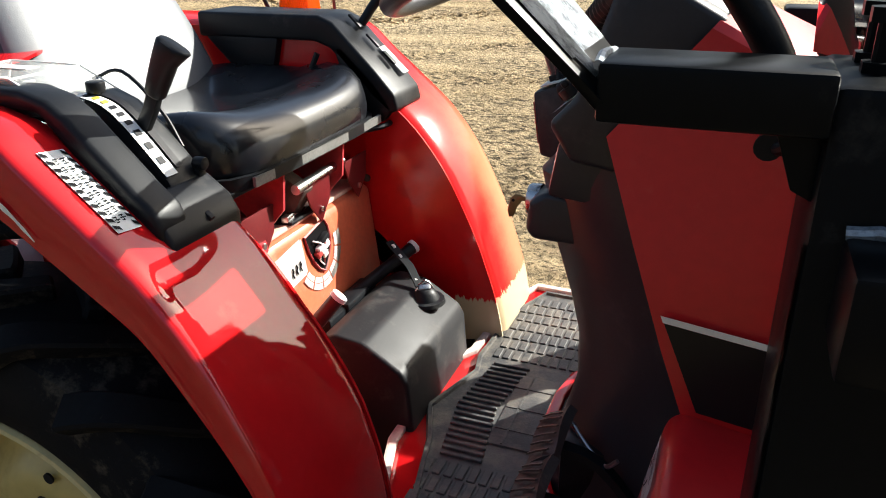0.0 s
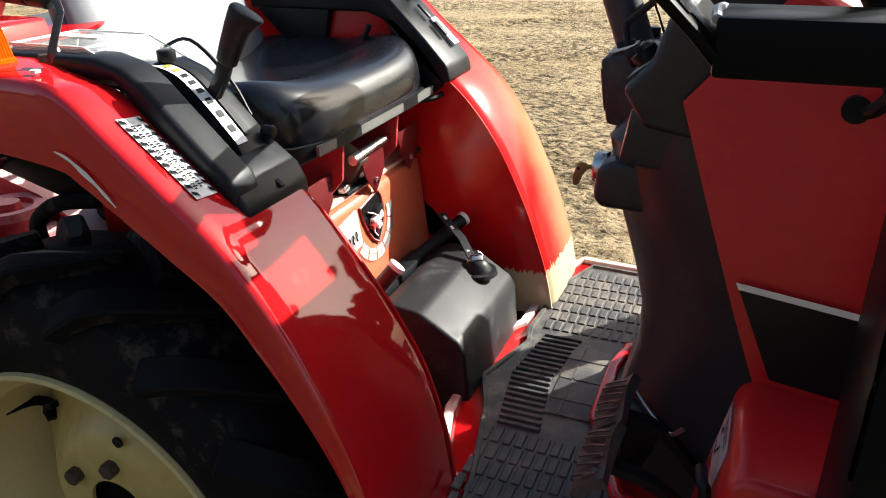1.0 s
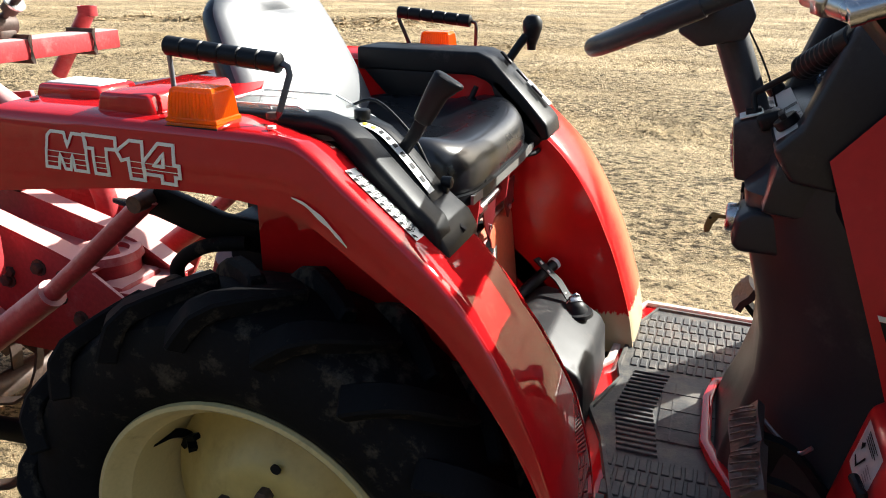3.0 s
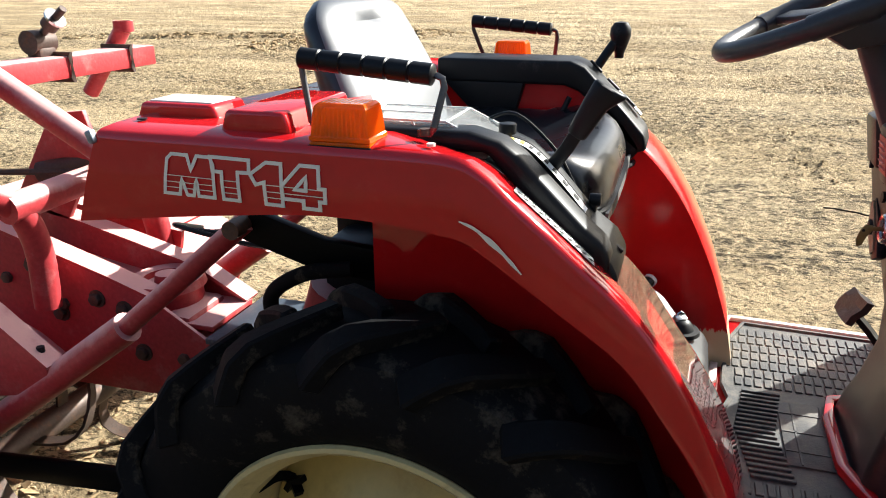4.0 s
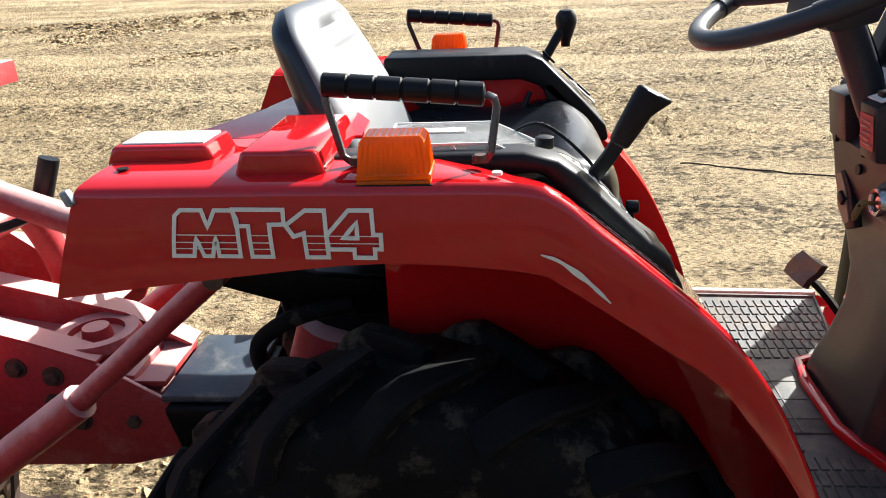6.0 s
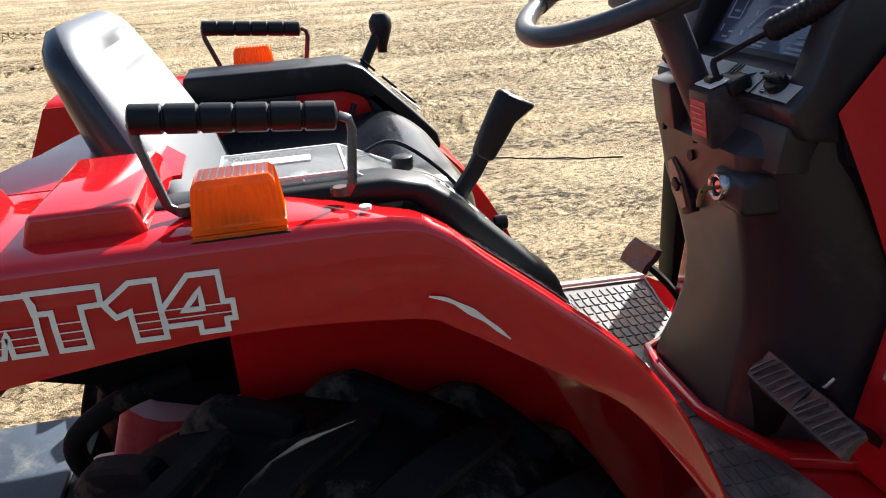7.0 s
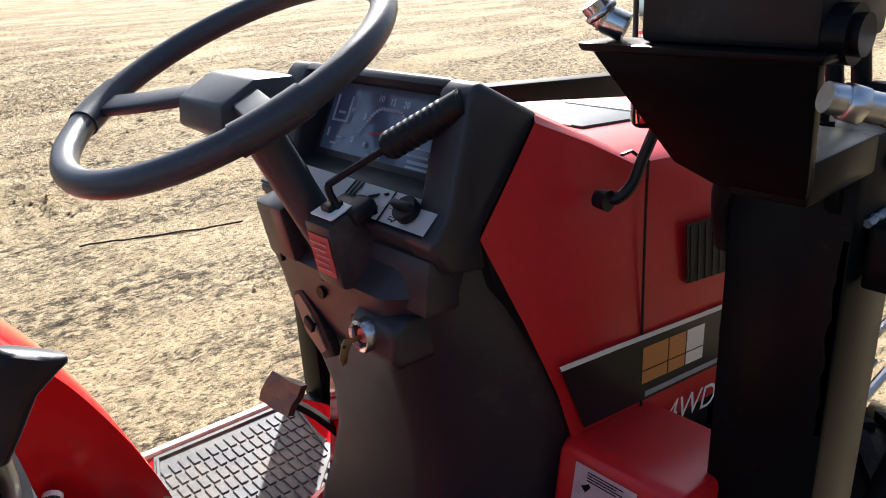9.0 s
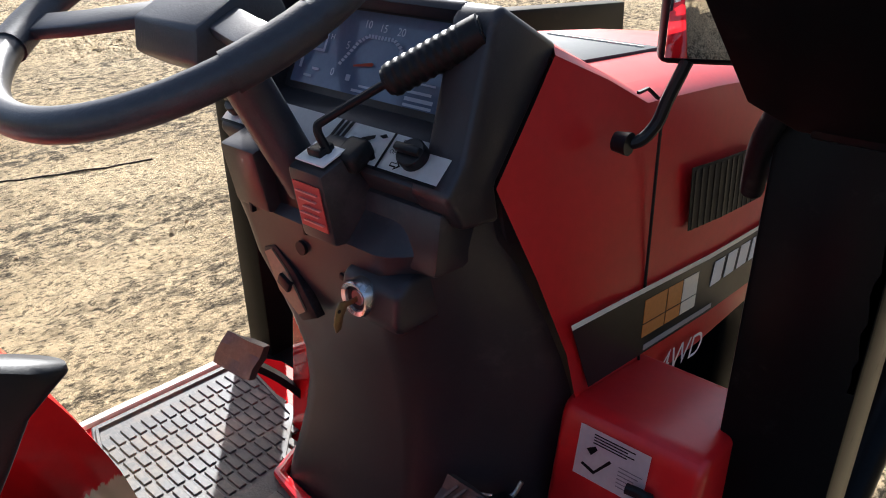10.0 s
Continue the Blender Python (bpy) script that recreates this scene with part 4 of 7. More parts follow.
for s in (-1, 1):
    grab_handle(s)
    turn_lamp(s)


def near_console():
    prof = [(-0.425, 1.006), (-0.425, 1.022), (-0.40, 1.028), (-0.185, 1.029), (-0.150, 1.020), (-0.128, 1.004), (-0.055, 0.932), (-0.034, 0.915), (-0.026, 0.893), (-0.030, 0.868), (-0.045, 0.880), (-0.12, 0.955), (-0.165, 1.006)]
    bed = [(x, z - 0.022) for x, z in prof]
    con = part("lever_console", join(prism([(x, z + 0.021) for x, z in prof], -0.322, -0.276, "y", 0.008, 3), prism(bed, -0.280, -0.197, "y", 0.004)), BLACK, tractor, "black plastic lever console on the fender")
    part("end_block", prism([(-0.075, 0.925), (-0.062, 0.945), (-0.030, 0.921), (-0.018, 0.90), (-0.020, 0.855), (-0.05, 0.86)], -0.318, -0.199, "y", 0.006, 3), BLACK, con)
    # raised quadrant with its scale
    q = [(-0.185, 1.026), (-0.165, 1.034), (-0.135, 1.022), (-0.105, 0.996), (-0.062, 0.948), (-0.050, 0.925), (-0.062, 0.925), (-0.13, 0.99)]
    part("quadrant", prism(q, -0.262, -0.205, "y", 0.004), BLACK, con)
    def qp(f, y, lift):
        pts = [Vector((-0.172, 0, 1.0335)), Vector((-0.135, 0, 1.0235)), Vector((-0.104, 0, 0.9975)), Vector((-0.061, 0, 0.9495))]
        sp = smooth_path(pts, 8)
        k = min(len(sp) - 2, int(f * (len(sp) - 1)))
        p = sp[k].lerp(sp[k + 1], f * (len(sp) - 1) - k)
        d = (sp[k + 1] - sp[k]).normalized()
        n = Vector((-d.z, 0, d.x))
        if n.z < 0:
            n = -n
        return p + n * lift + Vector((0, y, 0))
    def qstrip(f0, f1, y0, y1, lift, mat, name, parent, label=""):
        n = max(2, int((f1 - f0) * 20))
        bm = grid([[qp(f0 + (f1 - f0) * i / n, y0, lift), qp(f0 + (f1 - f0) * i / n, y1, lift)] for i in range(n + 1)])
        bmesh.ops.solidify(bm, geom=list(bm.faces), thickness=0.0005)
        return part(name, bm, mat, parent, label)
    scale = qstrip(0.02, 0.98, -0.262, -0.244, 0.0010, WHITE, "scale_plate", con, "white scale plate with black marks")
    for k in range(9):
        f = 0.06 + 0.1 * k
        qstrip(f, f + 0.045, -0.2575, -0.2485, 0.0020, YELLOW if k in (1, 2) else INK, "mark", scale)
    qstrip(0.05, 0.95, -0.240, -0.230, 0.0010, INK, "slot", con)
    part("knob", join(disc_on((-0.160, -0.242, 1.040), 0.0105, 0.013, "z", 14, 0.002), disc_on((-0.160, -0.242, 1.031), 0.005, 0.014, "z", 10)), BLACK, con)
    part("knob", join(disc_on((-0.058, -0.212, 0.955), 0.008, 0.014, "x", 12, 0.002), box((-0.062, -0.212, 0.945), (0.012, 0.012, 0.015), 0.002)), BLACK, con)
    part("slot", box((-0.030, -0.250, 0.904), (0.014, 0.008, 0.022), 0.001, rot(0, 35, 0)), INK, con)
    # control lever
    shaft = part("control_lever", bar([(-0.106, -0.236, 0.962), (-0.086, -0.238, 0.990), (-0.075, -0.240, 1.010)], 0.016, 0.010, bev=0.002, up=(0, 1, 0)), BLACK, con)
    rows = []
    for f, w, t in ((0, 0.009, 0.0075), (0.05, 0.0115, 0.009), (0.3, 0.013, 0.010), (0.65, 0.0145, 0.0105), (0.88, 0.0185, 0.011), (0.97, 0.0205, 0.010), (1.0, 0.018, 0.007)):
        c = Vector((-0.078, -0.240, 1.003)).lerp(Vector((-0.046, -0.2405, 1.061)), f)
        d = Vector((0.485, 0, 0.875))
        n = Vector((0.875, 0, -0.485))
        lean = 0.006 * max(0, f - 0.7) / 0.3
        rows.append([c + n * (w * math.copysign(abs(math.cos(a)) ** 0.7, math.cos(a)) + lean) + Vector((0, t * math.copysign(abs(math.sin(a)) ** 0.8, math.sin(a)), 0)) for a in (2 * math.pi * k / 16 for k in range(16))])
    bm = grid([r + r[:1] for r in rows])
    bmesh.ops.remove_doubles(bm, verts=bm.verts, dist=1e-6)
    bmesh.ops.holes_fill(bm, edges=[e for e in bm.edges if e.is_boundary])
    bevel(bm, 0.002, 2, 50)
    part("lever_grip", bm, BLACK, con, "black moulded lever grip")
    # clear cover over the relay box
    cov = [(-0.345, 1.029), (-0.330, 1.060), (-0.222, 1.060), (-0.166, 1.034), (-0.166, 1.029)]
    o = part("clear_cover", prism(cov, -0.300, -0.205, "y", 0.003), CLEAR, con, "clear plastic cover")
    edges = [((xa, y, za), (xb, y, zb)) for y in (-0.3005, -0.2045) for (xa, za), (xb, zb) in zip(cov, cov[1:])]
    edges += [((x, -0.300, z), (x, -0.205, z)) for x, z in cov[1:4]] + [((-0.262, -0.301, 1.0605), (-0.247, -0.301, 1.031))]
    for a, b in edges:
        part("cover_rim", bar([a, b], 0.0022, 0.0022), CLEAR_EDGE, o)
    part("relay_tray", box((-0.258, -0.252, 1.026), (0.165, 0.088, 0.012), 0.003), PALE_TRAY, o, "pale grey tray below the cover")
    part("cover_label", box((-0.285, -0.245, 1.0612), (0.07, 0.018, 0.0012), 0), WHITE, o)
    part("relay", box((-0.305, -0.255, 1.040), (0.022, 0.03, 0.018), 0.003), WHITE, o)
    part("relay", box((-0.262, -0.25, 1.040), (0.016, 0.022, 0.018), 0.003), STEEL, o)
    part("relay", box((-0.215, -0.25, 1.036), (0.020, 0.018, 0.012), 0.003), WHITE, o)
    # plug beside the rear handle foot
    part("plug", join(box((-0.358, -0.318, 1.036), (0.022, 0.018, 0.018), 0.004, rot(0, -25, 0)), tube([(-0.37, -0.318, 1.03), (-0.385, -0.315, 1.02)], 0.007, 10)), STEEL, con)
    part("cable", tube([(-0.20, -0.205, 1.040), (-0.16, -0.200, 1.050), (-0.11, -0.203, 1.01), (-0.085, -0.205, 0.97)], 0.0022, 6, 5), BLACK, con)
    # it sits sunk beside the fender's deck
    for o in [con] + list(con.children_recursive):
        n = o.name.split(".")[0]
        if n not in ("control_lever", "lever_grip"):
            o.data.transform(Matrix.Translation((0.010, 0, -0.037) if n in ("clear_cover", "cover_label", "cover_rim", "relay", "relay_tray") else (0.004, 0, -0.032)))
    return con


near_console()


def set_back(ob):
    """The far fender's front slope stands a little further back than the near one's."""
    for o in [ob] + list(ob.children_recursive):
        for v in o.data.vertices:
            v.co.x -= 0.007 * max(0.0, min(1.0, (v.co.x + 0.24) / 0.14)) * max(0.0, min(1.0, (v.co.z - 0.50) / 0.12))


def far_console():
    y0, y1 = C + 0.215, C + 0.320
    top = [(-0.40, 0.992), (-0.40, 1.034), (-0.155, 1.034), (-0.128, 1.024), (-0.055, 0.952), (-0.018, 0.912), (-0.012, 0.886), (-0.030, 0.880), (-0.060, 0.905), (-0.135, 0.982), (-0.165, 0.992)]
    con = part("lever_console", prism(top, y0, y1, "y", 0.006, 3), BLACK, tractor, "black plastic console on the fender")
    part("side_panel", prism([(-0.39, 0.995), (-0.31, 0.915), (-0.255, 0.930), (-0.238, 0.995)], y0, y0 + 0.025, "y", 0.006), BLACK, con)
    part("side_panel", prism([(-0.13, 0.985), (-0.085, 0.86), (-0.04, 0.865), (-0.02, 0.89), (-0.05, 0.93), (-0.11, 0.988)], y0, y0 + 0.02, "y", 0.006), BLACK, con)
    d = Vector((0.73, 0, -0.68))
    for u in (0.0, 0.045, 0.085):
        c = Vector((-0.118, C + 0.275, 1.017)) + d * u
        part("slot", box(c + Vector((0.004, 0, 0.003)), (0.030, 0.010, 0.004), 0.001, rot(0, 43, 0)), INK, con)
    part("mark_plate", box(Vector((-0.052, C + 0.292, 0.956)), (0.06, 0.022, 0.002), 0, rot(0, 43, 0)), WHITE, con, "pale plate worn by the sun")
    lv = part("control_lever", tube([(-0.132, C + 0.298, 0.99), (-0.104, C + 0.315, 1.035), (-0.090, C + 0.324, 1.056)], 0.0085, 12), BLACK, con)
    part("lever_knob", lathe([(0, 0.037), (0.012, 0.034), (0.0185, 0.024), (0.019, 0.012), (0.014, -0.004), (0.0085, -0.020), (0.008, -0.028), (0, -0.028)], (-0.080, C + 0.33, 1.058), "z", 18, closed=False), BLACK, con, "round black lever knob")
    part("handbrake_lever", tube([(-0.19, C + 0.19, 0.915), (-0.165, C + 0.195, 0.945), (-0.150, C + 0.20, 0.975)], 0.005, 8, 4), BLACK, con)
    return con


set_back(far_console())
set_back(far_fender)

# ---- gearbox tunnel, levers, casting under the seat ----
bm = prism([(-0.03, 0.40), (-0.03, 0.605), (0.0, 0.622), (0.048, 0.616), (0.108, 0.578), (0.117, 0.560), (0.124, 0.47), (0.10, 0.40)], -0.045, 0.198, "y", 0.007, 3)
COVER = material("dusty_black_plastic", (0.016, 0.016, 0.018), 0.5, vary=0.2, spec=0.25, dirt=(0.13, 0.12, 0.11), dirt_amount=0.3, dirt_scale=9)
cover = part("tunnel_cover", bm, COVER, tractor, "dusty black plastic tunnel cover with a gear lever boot")
part("lever_boot", lathe([(0.0, 0.0), (0.034, 0.0), (0.032, 0.006), (0.024, 0.007), (0.018, 0.018), (0.011, 0.024), (0.0, 0.026)], (0.066, 0.145, 0.598), "z", 20, closed=False), BLACK, cover)
gate = part("gear_gate", bar([(0.062, 0.143, 0.615), (0.03, 0.168, 0.645), (-0.02, 0.195, 0.672)], 0.014, 0.003), BLACK, cover, "black gate strip with white marks")
for f in (0.15, 0.32, 0.5, 0.66, 0.9):
    p = Vector((0.055, 0.149, 0.6235)).lerp(Vector((-0.015, 0.192, 0.6735)), f)
    part("gate_mark", box(p, (0.008, 0.005, 0.0025), 0.0005, rot(0, 30, -30)), WHITE, gate)
part("boot_clip", join(box((0.065, 0.145, 0.622), (0.022, 0.016, 0.012), 0.004, rot(20, 0, 30)), tube([(0.05, 0.135, 0.61), (0.065, 0.15, 0.632), (0.08, 0.155, 0.61)], 0.003, 8, 4)), STEEL, cover)


def shift_lever(a, b, mat, r=0.009):
    a, b = Vector(a), Vector(b)
    d = (b - a).normalized()
    lv = part("shift_lever", tube([a, b], r, 12), mat, tractor, "short lever with a white end cap")
    part("end_cap", tube([b - d * 0.002, b + d * 0.005], r * 1.12, 14), WHITE, lv, "white plastic cap")
    return lv


shift_lever((-0.055, 0.105, 0.600), (0.007, 0.232, 0.651), BLACK, 0.011)
shift_lever((-0.055, -0.085, 0.595), (0.010, -0.039, 0.682), MAROON, 0.0115)
part("lever_bracket", join(box((-0.045, 0.11, 0.60), (0.03, 0.10, 0.03), 0.004), box((-0.05, 0.04, 0.585), (0.03, 0.06, 0.05), 0.005)), BLACK, tractor)
hs = part("transmission_housing", prism([(-0.45, 0.35), (-0.45, 0.70), (-0.16, 0.745), (-0.095, 0.752), (-0.085, 0.742), (-0.065, 0.57), (-0.06, 0.35)], C - 0.21, C + 0.228, "y", 0.008), RED_CAST, tractor, "orange-red gearbox housing below the seat")


def on_housing(u, v, lift=0.0):
    """u: 0 top to 1 foot of the sloping front; v: y."""
    a, b = Vector((-0.085, 0, 0.742)), Vector((-0.065, 0, 0.57))
    p = a.lerp(b, u * 0.86) + Vector((0.993, 0, 0.115)) * lift
    return Vector((p.x, v - 0.03, p.z))


def housing_shape(pts, lift, thick, mat, name, parent, label=""):
    bm = bmesh.new()
    bm.faces.new([bm.verts.new(on_housing(u, v, lift)) for u, v in pts])
    bmesh.ops.solidify(bm, geom=list(bm.faces), thickness=thick)
    return part(name, bm, mat, parent, label)


shield = [(0.06, 0.060), (-0.01, 0.120), (0.08, 0.128), (0.20, 0.131), (0.33, 0.126), (0.44, 0.115), (0.53, 0.101), (0.47, 0.086), (0.36, 0.074), (0.22, 0.065)]
hole = housing_shape(shield, 0.0015, 0.001, INK, "opening", hs, "dark shield-shaped opening in the casting")
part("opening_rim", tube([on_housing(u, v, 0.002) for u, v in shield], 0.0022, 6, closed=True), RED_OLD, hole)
for u, v, du, dv, m in ((0.26, 0.092, 0.07, 0.008, WHITE), (0.24, 0.108, 0.06, 0.007, WHITE), (0.33, 0.100, 0.05, 0.006, IVORY), (0.17, 0.104, 0.05, 0.012, INK), (0.30, 0.084, 0.05, 0.006, STICKER_RED)):
    c = on_housing(u, v, 0.006)
    part("connector", box(c, (0.010, 2 * dv, 0.148 * 2 * du * 0.62), 0.0015, rot(20, 0, 0)), m, hole)
for k in range(4):
    part("wire", tube([on_housing(0.14 + 0.02 * k, 0.078 + 0.010 * k, 0.004), on_housing(0.22, 0.094 + 0.004 * k, 0.010), on_housing(0.36 - 0.02 * k, 0.086 + 0.008 * k, 0.006), on_housing(0.46, 0.100, 0.003)], 0.0014, 6, 4), (WHITE, INK, STICKER_RED, INK)[k], hole)
lab = housing_shape([(0.12, -0.055), (0.035, 0.046), (0.05, 0.051), (0.40, 0.053), (0.43, 0.049), (0.50, -0.052)], 0.002, 0.0008, WHITE, "label", hs, "white label with small marks")
for k in range(3):
    part("mark", tube([on_housing(0.27 - 0.010 * k, 0.014 + 0.011 * k, 0.0036), on_housing(0.30 - 0.010 * k, 0.016 + 0.011 * k, 0.0036), on_housing(0.33 - 0.010 * k, 0.013 + 0.011 * k, 0.0036), on_housing(0.37 - 0.010 * k, 0.015 + 0.011 * k, 0.0036)], 0.0012, 6), INK, lab)
DIAL_GREY = material("grey_dial_print", (0.30, 0.29, 0.27), 0.5, vary=0.15)
for k in range(6):
    a0, a1 = radians(-150 + 27 * k), radians(-150 + 27 * k + 24)
    for r0, r1, m in ((0.056, 0.066, DIAL_GREY if k > 2 else WHITE), (0.046, 0.055, WHITE)):
        pts = [(0.26 - r * math.sin(a) / 0.148, 0.096 + r * math.cos(a)) for r, aa in ((r0, (a0, 0.5 * (a0 + a1), a1)), (r1, (a1, 0.5 * (a0 + a1), a0))) for a in aa]
        housing_shape(pts, 0.002, 0.0008, m, "dial_segment", hs)
# ledge with painted-in sunlight on top, and the pan the seat slides in
part("housing_ledge", box((-0.128, C + 0.01, 0.753), (0.070, 0.42, 0.008), 0.003, rot(0, -6, 0)), LIT_LEDGE, hs, "casting top with sunlit paleness painted in")
part("slide_pan", join(box((-0.118, C + 0.030, 0.7595), (0.060, 0.10, 0.006), 0.002, rot(0, -6, 0))), INK, hs)
part("slide_bar", box((-0.105, C + 0.020, 0.768), (0.012, 0.085, 0.010), 0.002, rot(0, -6, 8)), STEEL, hs, "greasy steel slide")
part("latch", box((-0.125, C - 0.030, 0.785), (0.020, 0.016, 0.020), 0.003, rot(10, 20, 0)), STEEL, hs)
for y in (C - 0.115, C + 0.045, C + 0.170):
    tab = part("seat_tab", prism([(y - 0.040, 0.815), (y + 0.040, 0.815), (y + 0.036, 0.775), (y + 0.006, 0.742), (y - 0.022, 0.775)], -0.082, -0.0785, "x", 0.001), SHADED_RED, tractor, "red bracket tab, shade under the seat painted in")
    part("tab_bolt", disc_on((-0.0765, y + 0.006, 0.764), 0.005, 0.004, "x", 10, 0.001), STEEL, tab)


# ---- seat ----
SY = 0.045


def seat():
    """A thick pad: rounded walls, a rolled front and a hollow for the sitter."""
    prof = [(0.93, 0.866), (0.985, 0.868), (1.005, 0.876), (1.018, 0.888), (1.020, 0.902), (1.010, 0.917), (0.990, 0.929), (0.960, 0.937), (0.920, 0.941), (0.87, 0.941), (0.80, 0.938), (0.70, 0.933), (0.58, 0.927), (0.45, 0.922), (0.30, 0.918), (0.15, 0.916)]
    rows, n = [], 72
    for sc, z in prof:
        ring = []
        for k in range(n):
            a = 2 * math.pi * k / n
            c, s = math.cos(a), math.sin(a)
            q = (abs(c) ** 5 + abs(s) ** 5) ** (-1 / 5)
            px, py = c * q * sc, s * q * sc
            up = max(0.0, min(1.0, (z - 0.90) / 0.03))
            lift = 0.012 * math.exp(-((px - 0.62) / 0.28) ** 2) + 0.010 * py * py * (1 if px > -0.6 else 0.4) - 0.010 * max(0.0, px - 0.75) / 0.25
            crease = 0.0022 * math.sin(34 * px + 9 * py + 5 * noise.noise((px * 3, py * 4, 0.6))) * math.exp(-((px - 0.25) / 0.4) ** 2) * max(0.0, py) * (1 if sc > 0.4 else 0.3)
            ring.append((-0.242 + 0.192 * px, SY + 0.212 * py, z + up * (lift + crease)))
        rows.append(ring + ring[:1])
    bm = grid(rows)
    bmesh.ops.remove_doubles(bm, verts=bm.verts, dist=1e-6)
    bmesh.ops.holes_fill(bm, edges=[e for e in bm.edges if e.is_boundary])
    return bm


cushion = part("seat_cushion", seat(), VINYL, tractor, "glossy black vinyl seat cushion with worn front edge", 70)


def seat_loop(z, scale):
    out = []
    for k in range(48):
        a = 2 * math.pi * k / 48
        c, s = math.cos(a), math.sin(a)
        q = (abs(c) ** 6 + abs(s) ** 6) ** (-1 / 6)
        out.append((-0.242 + 0.195 * c * q * scale, SY + 0.215 * s * q * scale, z))
    return out


part("seat_trim", sweep(seat_loop(0.874, 1.005), [(-0.004, -0.008), (0.004, -0.008), (0.004, 0.008), (-0.004, 0.008)], closed=True), BLACK, tractor, "dull worn trim round the seat pan")
part("trim_lip", bar([(-0.0470, SY - 0.17, 0.874), (-0.0435, SY, 0.874), (-0.0470, SY + 0.19, 0.874)], 0.0045, 0.013, 4), TRIM_GREY, tractor, "worn grey lip under the seat front")
part("seat_pan", box((-0.242, SY, 0.862), (0.36, 0.40, 0.010), 0.004), BLACK, tractor)


def backrest():
    rows = []
    for i in range(22):
        u = i / 21
        cx, cz = -0.362 - 0.115 * u, 0.878 + 0.262 * u
        w = 0.200 - 0.045 * u ** 2
        t = 0.030 + 0.012 * math.sin(math.pi * min(1, u + 0.15))
        if u > 0.86:
            k = (u - 0.86) / 0.14
            w *= math.sqrt(max(0.0, 1 - 0.45 * k * k))
            t *= math.sqrt(max(0.0, 1 - 0.8 * k * k))
        groove = 0.0
        for g in (0.60, 0.73, 0.86):
            groove += math.exp(-((u - g) / 0.022) ** 2)
        ring = []
        for k in range(28):
            a = 2 * math.pi * k / 28
            ca, sa = math.cos(a), math.sin(a)
            yy = w * math.copysign(abs(ca) ** 0.55, ca)
            tt = t * math.copysign(abs(sa) ** 0.7, sa)
            if sa > 0.3 and abs(ca) < 0.9:
                tt -= 0.011 * groove * (1 if abs(yy) < w * 0.62 else 0)
            ring.append(Vector((cx + tt * 0.92, SY + yy, cz + tt * 0.38)))
        rows.append(ring + ring[:1])
    bm = grid(rows)
    bmesh.ops.remove_doubles(bm, verts=bm.verts, dist=1e-5)
    bmesh.ops.holes_fill(bm, edges=[e for e in bm.edges if e.is_boundary])
    return bm


back = backrest()
front = part("seat_backrest", back, VINYL, tractor, "black vinyl backrest, sun glare painted pale on its front", 60)
# glare on the front is put in as the paler vinyl
front.data.materials.append(VINYL_GLARE)
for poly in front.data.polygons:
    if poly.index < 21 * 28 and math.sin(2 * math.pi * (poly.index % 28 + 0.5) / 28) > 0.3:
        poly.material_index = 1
for dy in (-0.085, 0.085):
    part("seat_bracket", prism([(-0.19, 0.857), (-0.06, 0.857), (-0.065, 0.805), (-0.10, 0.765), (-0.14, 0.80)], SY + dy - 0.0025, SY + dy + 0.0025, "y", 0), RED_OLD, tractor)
    part("bracket_bolt", disc_on((-0.098, SY + dy - 0.005, 0.80), 0.006, 0.008, "y", 8), STEEL, tractor)
part("seat_hinge", tube([(-0.08, SY - 0.03, 0.815), (-0.08, SY + 0.11, 0.82)], 0.008, 12), STEEL, tractor, "greasy steel hinge pin")
part("seat_spring", join(box((-0.12, SY + 0.0, 0.80), (0.07, 0.03, 0.06), 0.004, rot(0, 30, 0)), tube([(-0.12, SY - 0.05, 0.77), (-0.09, SY - 0.05, 0.84)], 0.01, 10)), RUSTY, tractor)
part("seat_slide_lever", tube([(-0.07, SY + 0.16, 0.858), (-0.045, SY + 0.195, 0.860), (-0.040, SY + 0.235, 0.862)], 0.005, 8, 4), BLACK, tractor)
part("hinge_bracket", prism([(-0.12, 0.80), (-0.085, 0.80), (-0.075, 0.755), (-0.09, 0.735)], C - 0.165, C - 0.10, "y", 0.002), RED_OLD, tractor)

# ---- foot area: flange, pedals ----
part("platform_lip", bar([(0.176, -0.42, 0.486), (0.142, -0.20, 0.486), (0.105, -0.075, 0.486), (0.103, 0.15, 0.486), (0.132, 0.20, 0.486), (0.146, 0.42, 0.486), (0.172, 0.485, 0.486), (0.46, 0.468, 0.486)], 0.014, 0.010, bev=0.002), LIP, platform, "worn platform edge, sun glare painted pale on it")
part("cowl_flange", bar([(0.43, 0.200, 0.498), (0.318, 0.165, 0.494), (0.308, 0.10, 0.494), (0.308, -0.03, 0.494), (0.324, -0.075, 0.494), (0.366, -0.175, 0.494), (0.47, -0.215, 0.494)], 0.018, 0.018, bev=0.004), RED, platform, "red flange round the foot of the cowl")


